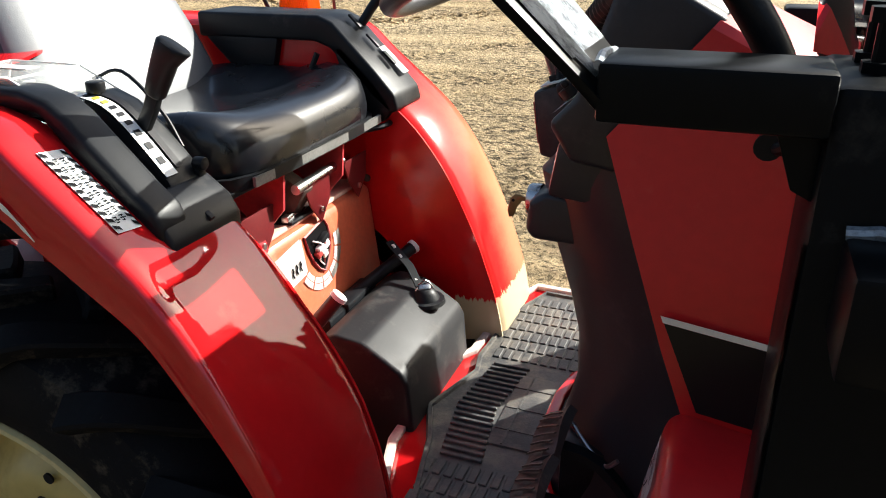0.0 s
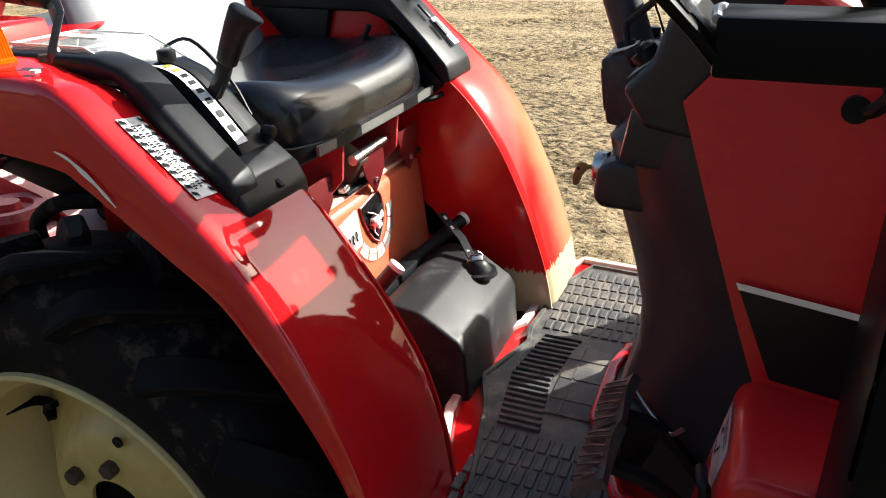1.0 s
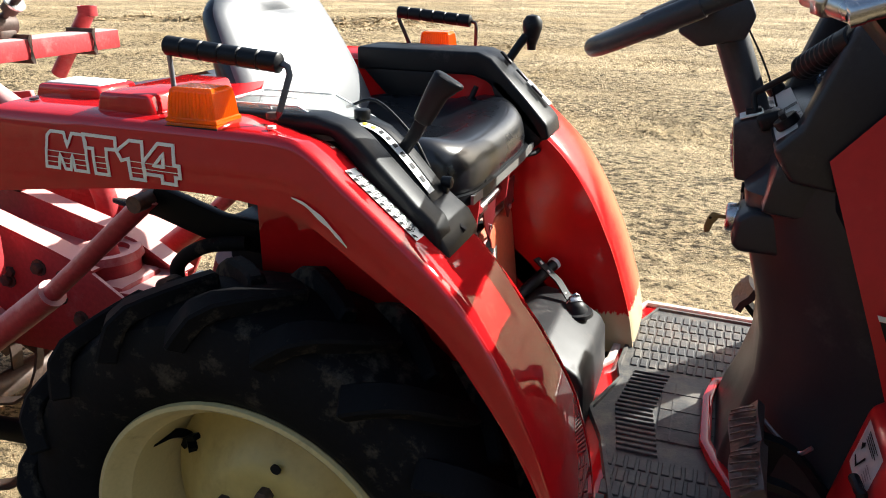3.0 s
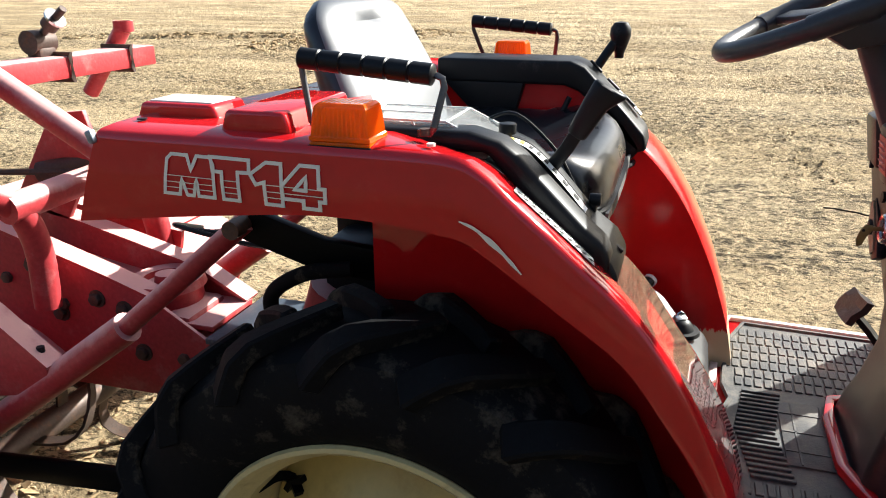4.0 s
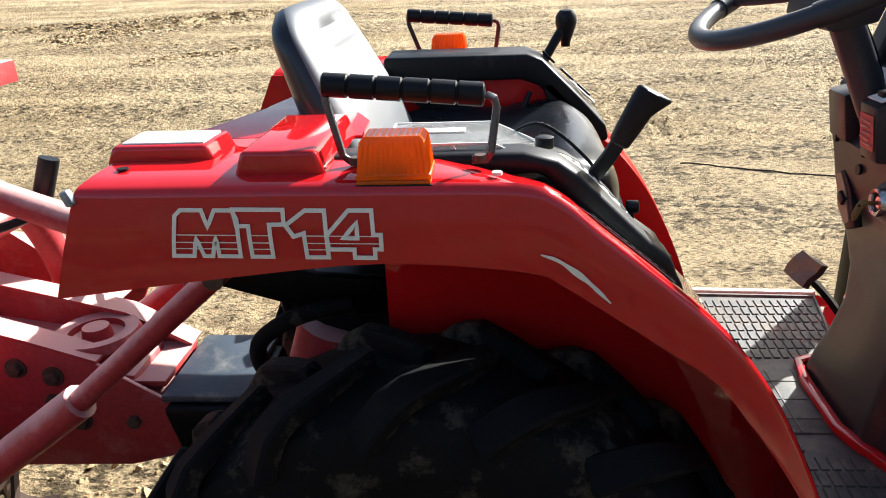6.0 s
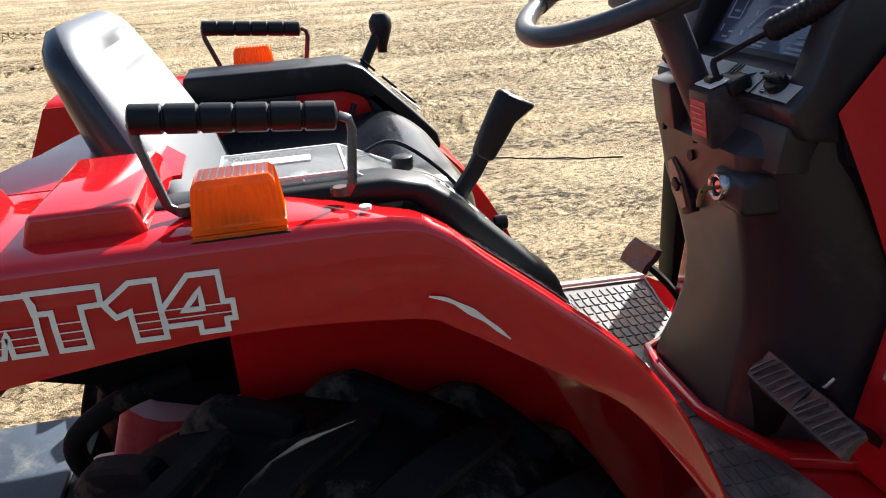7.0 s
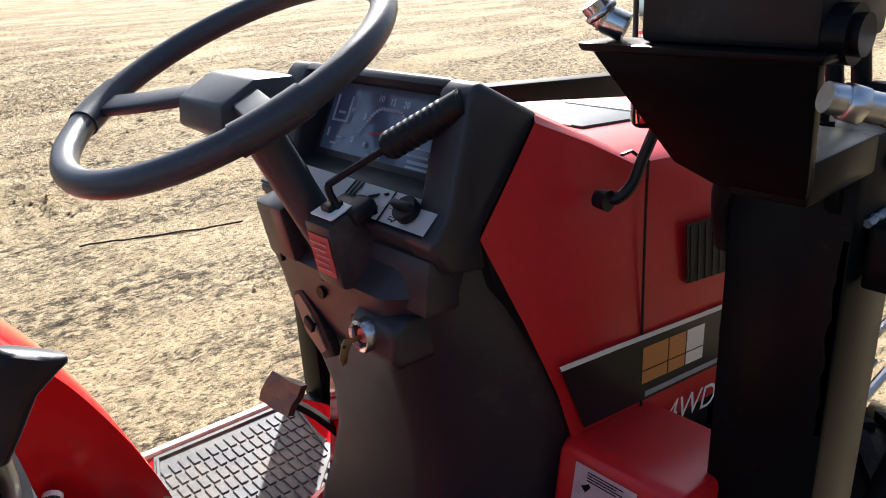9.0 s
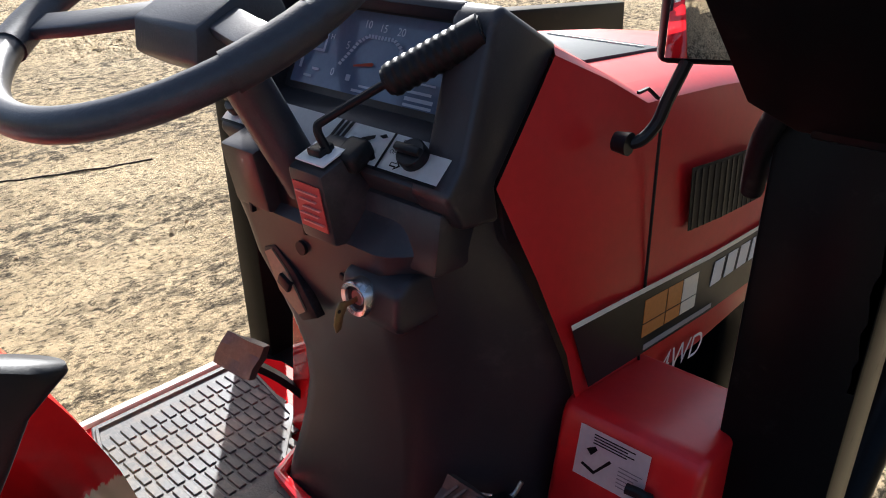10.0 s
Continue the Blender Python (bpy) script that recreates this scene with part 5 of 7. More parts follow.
def pedal(name, corners, arm, label):
    """A pad over four corners on an arm."""
    vs = [Vector(c) for c in corners]
    n = (vs[1] - vs[0]).cross(vs[3] - vs[0]).normalized()
    if n.z < 0:
        n = -n
    rows = []
    for i in range(7):
        f = i / 6
        a, b = vs[0].lerp(vs[3], f), vs[1].lerp(vs[2], f)
        rows.append([a.lerp(b, j / 3) + n * (0.003 * math.sin(5 * f + 2 * j)) for j in range(4)])
    bm = grid(rows)
    bmesh.ops.solidify(bm, geom=list(bm.faces), thickness=0.012)
    p = part(name, bm, PEDAL, tractor, label, 20)
    if "brake" in name:   # shallow crossed ribs
        for f0, g0, f1, g1 in ((0.04, 0.15, 0.22, 0.9), (0.12, 0.1, 0.34, 0.95), (0.28, 0.1, 0.50, 0.92), (0.46, 0.1, 0.66, 0.95), (0.62, 0.12, 0.80, 0.9), (0.80, 0.1, 0.96, 0.9)):
            a = vs[0].lerp(vs[3], f0).lerp(vs[1].lerp(vs[2], f0), g0) + n * 0.004
            b = vs[0].lerp(vs[3], f1).lerp(vs[1].lerp(vs[2], f1), g1) + n * 0.004
            part("tread_ridge", bar([a, a.lerp(b, 0.5) + n * 0.001, b], 0.004, 0.002), PEDAL, p)
    part("pedal_arm", bar(arm, 0.016, 0.010, 3), BLACK, p)
    return p


pedal("brake_pedal", [(0.329, -0.108, 0.602), (0.362, -0.106, 0.632), (0.363, -0.200, 0.629), (0.330, -0.202, 0.599)], [(0.352, -0.155, 0.605), (0.41, -0.155, 0.59), (0.47, -0.155, 0.52)], "brown worn rubber brake pedal pad")
pedal("brake_pedal", [(0.330, -0.204, 0.599), (0.363, -0.202, 0.629), (0.363, -0.296, 0.626), (0.331, -0.298, 0.597)], [(0.352, -0.245, 0.602), (0.41, -0.240, 0.585), (0.47, -0.22, 0.52)], "brown worn rubber brake pedal pad")
pedal("clutch_pedal", [(0.336, 0.238, 0.608), (0.360, 0.228, 0.655), (0.352, 0.305, 0.654), (0.328, 0.318, 0.606)], [(0.350, 0.265, 0.622), (0.39, 0.245, 0.58), (0.43, 0.22, 0.52)], "brown rubber clutch pedal pad")
part("pedal_latch", tube([(0.365, -0.115, 0.615), (0.39, -0.135, 0.598), (0.415, -0.155, 0.590), (0.43, -0.16, 0.605)], 0.0028, 8, 4), STEEL, tractor, "thin bent wire pedal latch")

# ---- steering ----
HUB = Vector((0.246, C + 0.040, 1.137))
AX = Vector((-0.423, 0, 0.906)).normalized()
SPOKES = (-30, 196)
e1, e2 = Vector((0, 1, 0)), Vector((0, 1, 0)).cross(AX)


ring = [HUB + AX * 0.012 + 0.180 * (math.cos(2 * math.pi * k / 64) * e1 + math.sin(2 * math.pi * k / 64) * e2) for k in range(64)]
wheel = part("steering_wheel", sweep(ring, ring_section(0.0138, 14), closed=True), WHEEL_GREY, tractor, "worn dark grey steering wheel")
for a in SPOKES:
    d = math.cos(radians(a)) * e1 + math.sin(radians(a)) * e2
    sp = part("spoke", bar([HUB + d * 0.03 - AX * 0.004, HUB + d * 0.12 + AX * 0.004, HUB + d * 0.173 + AX * 0.011], 0.030, 0.012, up=AX, bev=0.003), WHEEL_GREY, wheel)
    part("spoke_collar", tube([HUB + AX * 0.012 + 0.180 * (math.cos(radians(a + o)) * e1 + math.sin(radians(a + o)) * e2) for o in (-11, -6, 0, 6, 11)], 0.0158, 14), WHEEL_GREY, wheel)
part("hub_pad", prism([(HUB.x + x, HUB.z + z - 0.023) for x, z in ((-0.050, -0.014), (-0.046, 0.014), (-0.008, 0.034), (0.036, 0.032), (0.046, 0.010), (0.036, -0.020), (-0.02, -0.032))], HUB.y - 0.070, HUB.y + 0.028, "y", 0.004, 2), WHEEL_GREY, wheel, "dark grey boxy hub cap")
part("steering_column", tube([HUB - AX * 0.01, Vector((0.325, C + 0.014, 0.95))], 0.0225, 18), WHEEL_GREY, tractor)
part("wire", tube([HUB - AX * 0.02 + Vector((0.022, 0, 0)), HUB - AX * 0.10 + Vector((0.030, 0.004, 0)), HUB - AX * 0.2 + Vector((0.024, 0.006, 0))], 0.0015, 6, 4), BLACK, tractor)
# ---- dashboard ----
def loft(rows):
    """Close the sections (each a ring of points) into a solid."""
    bm = grid([list(r) + [r[0]] for r in rows])
    bmesh.ops.remove_doubles(bm, verts=bm.verts, dist=1e-6)
    bmesh.ops.holes_fill(bm, edges=[e for e in bm.edges if e.is_boundary])
    bmesh.ops.recalc_face_normals(bm, faces=bm.faces)
    return bm


D0, D1 = C - 0.172, C + 0.172
# cheeks, brow, floor and back of the dashboard round the recessed instrument panel
cheek = [(0.388, 1.122), (0.402, 1.134), (0.487, 1.088), (0.396, 0.976), (0.404, 0.936), (0.350, 0.944), (0.326, 0.982), (0.352, 1.010)]
body = prism(cheek, D0, D0 + 0.048, "y", 0.007, 3)
body = join(body, prism(cheek, D1 - 0.048, D1, "y", 0.007, 3))
body = join(body, prism([(0.392, 1.126), (0.402, 1.134), (0.487, 1.088), (0.47, 1.07), (0.436, 1.106)], D0 + 0.04, D1 - 0.04, "y", 0.003))
body = join(body, prism([(0.327, 0.983), (0.362, 1.013), (0.388, 1.024), (0.43, 1.0), (0.402, 0.938), (0.351, 0.946)], D0 + 0.04, D1 - 0.04, "y", 0.004))
body = join(body, prism([(0.386, 1.020), (0.434, 1.112), (0.46, 1.09), (0.42, 1.0)], D0 + 0.04, D1 - 0.04, "y", 0.001))
body = join(body, prism([(0.41, 0.95), (0.405, 0.985), (0.48, 1.078), (0.56, 1.03), (0.56, 0.80), (0.45, 0.80)], D0 + 0.006, D1 - 0.006, "y", 0.002))
dash = part("dashboard", body, GREY_PLASTIC, tractor, "dark grey plastic dashboard with an instrument panel")
SA, SB = Vector((0.3875, 0, 1.026)), Vector((0.4315, 0, 1.108))   # foot and head of the instrument glass
SN = Vector((-(SB - SA).z, 0, (SB - SA).x)).normalized()


def on_screen(u, v, lift):
    """u: 0 at the left edge to 1 at the right edge; v: 0 foot to 1 head."""
    y = (C + 0.112) + u * (-0.218)
    p = SA.lerp(SB, v) + SN * lift
    return Vector((p.x, y, p.z))


def flat_on(fn, pts, lift, mat, name, parent, label="", thick=0.0005):
    bm = bmesh.new()
    bm.faces.new([bm.verts.new(fn(u, v, lift)) for u, v in pts])
    bmesh.ops.solidify(bm, geom=list(bm.faces), thickness=thick)
    return part(name, bm, mat, parent, label)


def rect(u0, v0, u1, v1):
    return [(u0, v0), (u1, v0), (u1, v1), (u0, v1)]


def words(text, size, fn, u, v, lift, mat, parent, name="numeral", spread=None):
    """Built-in lettering laid on a surface given by fn(u, v, lift)."""
    cu = bpy.data.curves.new("words", "FONT")
    cu.body, cu.size, cu.align_x, cu.align_y = text, size, "CENTER", "CENTER"
    ob = bpy.data.objects.new("words", cu)
    scene.collection.objects.link(ob)
    me = bpy.data.meshes.new_from_object(ob.evaluated_get(bpy.context.evaluated_depsgraph_get()))
    bpy.data.objects.remove(ob)
    o, a, b = fn(u, v, lift), fn(u + 0.01, v, lift), fn(u, v + 0.01, lift)
    ex, ey = (a - o).normalized(), (b - o).normalized()
    for vert in me.vertices:
        vert.co = o + ex * vert.co.x + ey * vert.co.y
    me.materials.append(mat)
    t = new(name, me)
    t.parent = parent
    return t


screen = flat_on(on_screen, rect(0.0, 0.05, 1.0, 0.97), 0.002, SCREEN, "instrument_panel", dash, "instrument panel, the sky's blue reflection painted in", 0.002)
PALE = material("pale_print", (0.55, 0.62, 0.72), 0.5, vary=0.1)
NEEDLE = material("red_needle", (0.6, 0.08, 0.03), 0.5)
arc = [(0.33, 0.34), (0.42, 0.62), (0.47, 0.70), (0.64, 0.70), (0.70, 0.62), (0.71, 0.44)]
for (u0, v0), (u1, v1) in zip(arc, arc[1:]):
    n = max(2, int(math.hypot((u1 - u0) * 2.3, v1 - v0) / 0.045))
    for k in range(n):
        f0, f1 = k / n, (k + 0.7) / n
        a, b = (u0 + (u1 - u0) * f0, v0 + (v1 - v0) * f0), (u0 + (u1 - u0) * f1, v0 + (v1 - v0) * f1)
        d = Vector((b[0] - a[0], b[1] - a[1]))
        w = Vector((-d.y, d.x)).normalized() * 0.022
        flat_on(on_screen, [(a[0] - w.x * 0.5, a[1] - w.y), (b[0] - w.x * 0.5, b[1] - w.y), (b[0] + w.x * 0.5, b[1] + w.y), (a[0] + w.x * 0.5, a[1] + w.y)], 0.0045, PALE, "gauge_segment", screen)
for text, u, v in (("0", 0.30, 0.24), ("5", 0.355, 0.56), ("10", 0.45, 0.82), ("15", 0.555, 0.80), ("20", 0.67, 0.79)):
    words(text, 0.0115, on_screen, u, v, 0.0046, PALE, screen)
words("H", 0.009, on_screen, 0.235, 0.62, 0.0046, PALE, screen)
flat_on(on_screen, [(0.43, 0.345), (0.55, 0.385), (0.56, 0.41), (0.545, 0.425), (0.43, 0.365)], 0.0048, NEEDLE, "needle", screen)
for u0, v0, u1, v1 in ((0.055, 0.44, 0.20, 0.47), (0.055, 0.44, 0.075, 0.80), (0.19, 0.44, 0.205, 0.80), (0.10, 0.55, 0.17, 0.585), (0.05, 0.22, 0.07, 0.34), (0.15, 0.22, 0.20, 0.25), (0.10, 0.13, 0.16, 0.16), (0.40, 0.18, 0.43, 0.25), (0.50, 0.14, 0.60, 0.165), (0.46, 0.08, 0.58, 0.11), (0.80, 0.12, 0.97, 0.16), (0.80, 0.06, 0.97, 0.09), (0.78, 0.20, 0.95, 0.23), (0.84, 0.30, 0.96, 0.32), (0.84, 0.55, 0.96, 0.57), (0.84, 0.72, 0.96, 0.74)):
    flat_on(on_screen, rect(u0, v0, u1, v1), 0.0045, PALE, "print_mark", screen)

PA, PB = Vector((0.3275, 0, 0.984)), Vector((0.3625, 0, 1.0135))
PN = Vector((-(PB - PA).z, 0, (PB - PA).x)).normalized()


def on_panel(u, v, lift):
    y = (C + 0.165) + u * (-0.323)
    p = PA.lerp(PB, v) + PN * lift
    return Vector((p.x, y, p.z))


strip = flat_on(on_panel, rect(0.0, 0.12, 1.0, 0.96), 0.0045, WHITE, "switch_plate", dash, "white switch plate with black symbols", 0.0012)
flat_on(on_panel, rect(0.0, 0.06, 1.0, 0.13), 0.005, INK, "plate_border", strip)
flat_on(on_panel, rect(0.765, 0.08, 0.775, 0.97), 0.0056, INK, "plate_line", strip)
for k in range(3):
    flat_on(on_panel, [(0.52 + 0.022 * k, 0.2), (0.534 + 0.022 * k, 0.2), (0.552 + 0.022 * k, 0.95), (0.538 + 0.022 * k, 0.95)], 0.0056, INK, "plate_line", strip)
flat_on(on_panel, [(0.655, 0.30), (0.70, 0.20), (0.705, 0.27), (0.672, 0.38), (0.672, 0.58), (0.705, 0.72), (0.70, 0.80), (0.655, 0.66)], 0.0056, INK, "symbol", strip)
flat_on(on_panel, [(0.715, 0.80), (0.735, 0.88), (0.75, 0.82), (0.735, 0.76)], 0.0056, INK, "symbol", strip)
flat_on(on_panel, [(0.722, 0.30), (0.735, 0.40), (0.752, 0.30), (0.742, 0.22), (0.728, 0.22)], 0.0056, INK, "symbol", strip)
for v in (0.82, 0.28):
    for shape in ([(0.812, v - 0.05), (0.832, v - 0.05), (0.832, v - 0.11), (0.852, v), (0.832, v + 0.11), (0.832, v + 0.05), (0.812, v + 0.05)],):
        flat_on(on_panel, shape, 0.0056, INK, "arrow_symbol", strip)
    flat_on(on_panel, [(0.818, v - 0.025), (0.838, v - 0.025), (0.838, v - 0.05), (0.846, v), (0.838, v + 0.05), (0.838, v + 0.025), (0.818, v + 0.025)], 0.0064, WHITE, "arrow_symbol", strip)
words("OFF", 0.0062, on_panel, 0.802, 0.54, 0.0058, INK, strip, "lettering")


def dash_knob(u, v, r):
    o = on_panel(u, v, 0.005)
    bm = sweep([o, o + PN * 0.012], ring_section(r, 22), up=(0, 1, 0))
    bevel(bm, 0.001, 1)
    k = part("light_switch", bm, BLACK, dash, "round black rotary switch")
    part("switch_bar", box(o + PN * 0.015, (0.008, 2 * r * 1.05, 0.008), 0.002, Euler((0, -math.atan2(PN.x, PN.z) * -1, 0))), BLACK, k)


dash_knob(0.885, 0.55, 0.0145)
dash_knob(0.055, 0.55, 0.0135)

# tower round the foot of the steering column: two posts with a rocker switch and a red sticker
tower = part("column_tower", prism([(0.292, 0.915), (0.281, 0.990), (0.335, 1.008), (0.40, 0.98), (0.40, 0.90)], C - 0.062, C - 0.012, "y", 0.005, 2), GREY_PLASTIC, tractor, "grey plastic tower holding a rocker switch")
part("tower_side", prism([(0.300, 0.915), (0.288, 0.985), (0.335, 0.998), (0.40, 0.98), (0.40, 0.90)], C + 0.052, C + 0.112, "y", 0.005, 2), GREY_PLASTIC, tower)
part("tower_middle", prism([(0.318, 0.90), (0.310, 0.965), (0.34, 0.98), (0.40, 0.96), (0.40, 0.90)], C - 0.015, C + 0.055, "y", 0.003), BLACK, tower)
part("red_sticker", prism([(0.2892, 0.930), (0.2822, 0.978), (0.2812, 0.978), (0.2882, 0.930)], C - 0.0575, C - 0.019, "y", 0), STICKER_RED, tower, "small red sticker with pale print")
for k in range(5):
    part("sticker_print", prism([(0.2838 + 0.0011 * k, 0.968 - 0.0078 * k), (0.2836 + 0.0011 * k, 0.9695 - 0.0078 * k), (0.2801 + 0.0011 * k, 0.9695 - 0.0078 * k), (0.2803 + 0.0011 * k, 0.968 - 0.0078 * k)], C - 0.054 + 0.004 * (k % 2), C - 0.023 - 0.003 * (k % 3), "y", 0), STICKER_PALE, tower)
part("rocker_plate", box((0.303, C - 0.037, 1.0005), (0.030, 0.040, 0.002), 0.0005, rot(0, -18, 0)), WHITE, tower)
part("rocker_switch", box((0.305, C - 0.036, 1.0045), (0.020, 0.018, 0.008), 0.002, rot(0, -12, 0)), BLACK, tower)
part("knob", disc_on((0.318, C + 0.082, 1.000), 0.009, 0.014, "z", 14, 0.002), BLACK, tower)
part("lever_housing", box((0.326, C - 0.058, 0.998), (0.032, 0.028, 0.022), 0.006, rot(0, -25, 0), 3), BLACK, tower)

# hand throttle
thr = part("throttle_lever", tube([(0.309, -0.018, 0.975), (0.308, -0.014, 1.000), (0.303, -0.006, 1.024), (0.312, -0.012, 1.034), (0.350, -0.057, 1.068)], 0.0042, 10, 5), BLACK, tractor, "bent black throttle lever")
ga, gb = Vector((0.348, -0.054, 1.066)), Vector((0.392, -0.129, 1.114))
grip_path = [ga.lerp(gb, k / 108) for k in range(109)]
part("grip", sweep(grip_path, lambda f: ring_section(0.0128 if f < 0.03 or f > 0.985 else 0.0156 + 0.0005 * math.cos(f * 36 * 2 * math.pi / 3) * (1 if f < 0.8 else 0), 14)), BLACK, thr, "ridged black rubber grip")


# ---- cowl ----
def cowl():
    rows = []
    for x0, x1, z, wr, wf in ((0.335, 0.40, 0.945, 0.115, 0.168), (0.306, 0.405, 0.915, 0.112, 0.172), (0.312, 0.425, 0.885, 0.108, 0.180), (0.318, 0.445, 0.845, 0.104, 0.188), (0.331, 0.465, 0.800, 0.096, 0.196), (0.345, 0.485, 0.750, 0.090, 0.203), (0.356, 0.503, 0.700, 0.086, 0.207), (0.358, 0.518, 0.640, 0.088, 0.209), (0.345, 0.528, 0.580, 0.096, 0.210), (0.330, 0.535, 0.530, 0.108, 0.210), (0.322, 0.54, 0.489, 0.116, 0.210)):
        r = []
        for f in (1, 0.55, 0.16, 0.035, 0.0):
            bulge = 0.012 * math.sin(math.pi * f)
            r.append((x0 + (x1 - x0) * f, -(wr + (wf - wr) * f ** 0.8) + (0.004 if f == 0 else 0) - bulge, z))
        r.append((x0 - 0.0005, -(wr - 0.012), z))
        r.insert(0, (x1 + 0.05, -(wf - 0.012), z))
        rows.append([(x, C + 0.006 + y, z) for x, y, z in r] + [(x, C + 0.006 - y, z) for x, y, z in reversed(r)])
    return grid(rows)


part("cowl_top", prism([(0.325, 0.90), (0.335, 0.962), (0.41, 0.965), (0.43, 0.89)], C - 0.158, C + 0.158, "y", 0.006), GREY_PLASTIC, tractor, "scuffed grey plastic cowl top")
cw = part("cowl", cowl(), GREY_PLASTIC, tractor, "scuffed grey plastic steering cowl", 28)
# lock housing that stands out of the cowl
part("lock_housing", prism([(0.305, 0.838), (0.296, 0.850), (0.300, 0.884), (0.318, 0.896), (0.42, 0.89), (0.44, 0.835)], C - 0.135, C - 0.055, "y", 0.010, 3), GREY_PLASTIC, cw)
lock = part("ignition_lock", lathe([(0.0125, -0.003), (0.0135, -0.0075), (0.0175, -0.009), (0.0195, -0.006), (0.0195, 0.006)], (0.297, -0.056, 0.870), "x", 28, closed=False), STEEL, tractor, "round chrome ignition lock with a key in it")
part("lock_ring", lathe([(0.0085, -0.004), (0.0125, -0.0045), (0.0128, 0.002)], (0.297, -0.056, 0.870), "x", 24, closed=False), INK, lock)
part("lock_face", lathe([(0.0, -0.0045), (0.0075, -0.0045), (0.0088, -0.003), (0.0088, 0.004)], (0.297, -0.056, 0.870), "x", 20, closed=False), STEEL, lock)
part("key", join(box((0.283, -0.056, 0.869), (0.020, 0.0022, 0.0055), 0.0006), prism([(0.279, 0.873), (0.271, 0.874), (0.266, 0.868), (0.262, 0.853), (0.264, 0.844), (0.270, 0.846), (0.274, 0.858), (0.279, 0.865)], -0.0570, -0.0550, "y", 0.0005)), BRASS, lock, "small dull brass key")
part("key_hole", disc_on((0.2690, -0.0560, 0.866), 0.002, 0.003, "y", 8), INK, lock)
part("stop_plate", prism([(0.122, 0.860), (0.100, 0.870), (0.070, 0.848), (0.036, 0.800), (0.064, 0.786), (0.098, 0.808)], 0.3125, 0.325, "x", 0.002), BLACK, cw, "black plastic slot plate")
part("stop_inlay", prism([(0.117, 0.857), (0.104, 0.864), (0.082, 0.846), (0.054, 0.803), (0.067, 0.794), (0.098, 0.815)], 0.3105, 0.3128, "x", 0), KHAKI, cw)
part("stop_slider", box((0.3095, 0.083, 0.830), (0.008, 0.020, 0.014), 0.002, rot(25, 0, 0)), BLACK, cw)
part("cowl_hole", disc_on((0.3085, 0.045, 0.885), 0.008, 0.004, "x", 12), INK, cw)
part("cowl_slot", box((0.3125, -0.018, 0.868), (0.004, 0.018, 0.007), 0.001, rot(15, 0, 0)), INK, cw)
for y in (0.085, -0.005):
    part("clip_notch", box((0.302, C + y, 0.915), (0.006, 0.005, 0.012), 0.001), INK, cw)
part("pedal_box", box((0.405, -0.095, 0.535), (0.10, 0.05, 0.085), 0.006), BLACK, cw, "black cut-out over the brake pedal shaft")
# red bulkhead strip seen past the cowl on the clutch side
part("bulkhead", prism([(0.400, 0.484), (0.440, 0.80), (0.47, 0.80), (0.47, 0.484)], C + 0.10, C + 0.215, "y", 0.004), RED, tractor)

# ---- bonnet ----


def bonnet():
    rows = []
    secs = [  # x, z of foot, of the crisp upper edge, of the crown; half width at the foot, low flank, upper flank and edge
        (0.487, 0.640, 1.088, 1.096, 0.213, 0.217, 0.178, 0.176), (0.547, 0.640, 1.053, 1.066, 0.218, 0.222, 0.198, 0.190), (0.612, 0.640, 1.017, 1.036, 0.222, 0.226, 0.214, 0.203), (0.79, 0.632, 1.000, 1.022, 0.230, 0.233, 0.220, 0.205),
        (1.05, 0.625, 0.965, 0.990, 0.232, 0.234, 0.218, 0.198), (1.30, 0.62, 0.925, 0.95, 0.225, 0.227, 0.207, 0.185), (1.40, 0.62, 0.88, 0.905, 0.205, 0.207, 0.187, 0.165), (1.415, 0.64, 0.86, 0.88, 0.19, 0.19, 0.17, 0.15)]
    for k, (x0, zf, zs, zc, wf, wm, wu, we) in enumerate(secs):
        pts = []
        for f, w in ((0, wf), (0.1, wf + 0.002), (0.3, wm), (0.52, wm * 0.6 + wu * 0.4), (0.75, wu), (0.9, (wu + we) / 2 + 0.001), (0.985, we + 0.001), (1.0, we - 0.005)):
            z = zf + (zs - zf) * f
            # the rear edge follows the dashboard: back at mid height, forward above and below
            x = np.interp(z, [0.64, 0.69, 0.976, 1.088], [0.510, 0.495, 0.387, 0.478]) if k == 0 else x0
            pts.append((x, w, z))
        pts += [(x0, we * 0.86, zs + (zc - zs) * 0.55), (x0, we * 0.6, zc), (x0, we * 0.2, zc + 0.002)]
        rows.append([(x, C - w, z) for x, w, z in pts] + [(x, C + w, z) for x, w, z in reversed(pts)])
    bm = grid(rows)
    bm.faces.new([bm.verts.new(p) for p in rows[-1]])
    bmesh.ops.remove_doubles(bm, verts=bm.verts, dist=1e-5)
    return bm


BONNET_RED = material("dull_red_paint", (0.54, 0.012, 0.015), 0.36, vary=0.10, scale=12, coat=0.0, spec=0.5, dirt=(0.40, 0.10, 0.08), dirt_amount=0.08, dirt_scale=9)
hood = part("bonnet", bonnet(), BONNET_RED, tractor, "red bonnet with black, orange and cream side stripes", 25)


def on_side(x, z, lift):
    """Just outside the bonnet's near flank."""
    t = min(1.0, max(0.0, (x - 0.487) / 0.30))
    w = 0.2165 + 0.014 * t
    zz = (z - 0.64) / 0.36
    return Vector((x, C - (w + 0.004 - 0.012 * max(0, zz - 0.45) + lift), z))


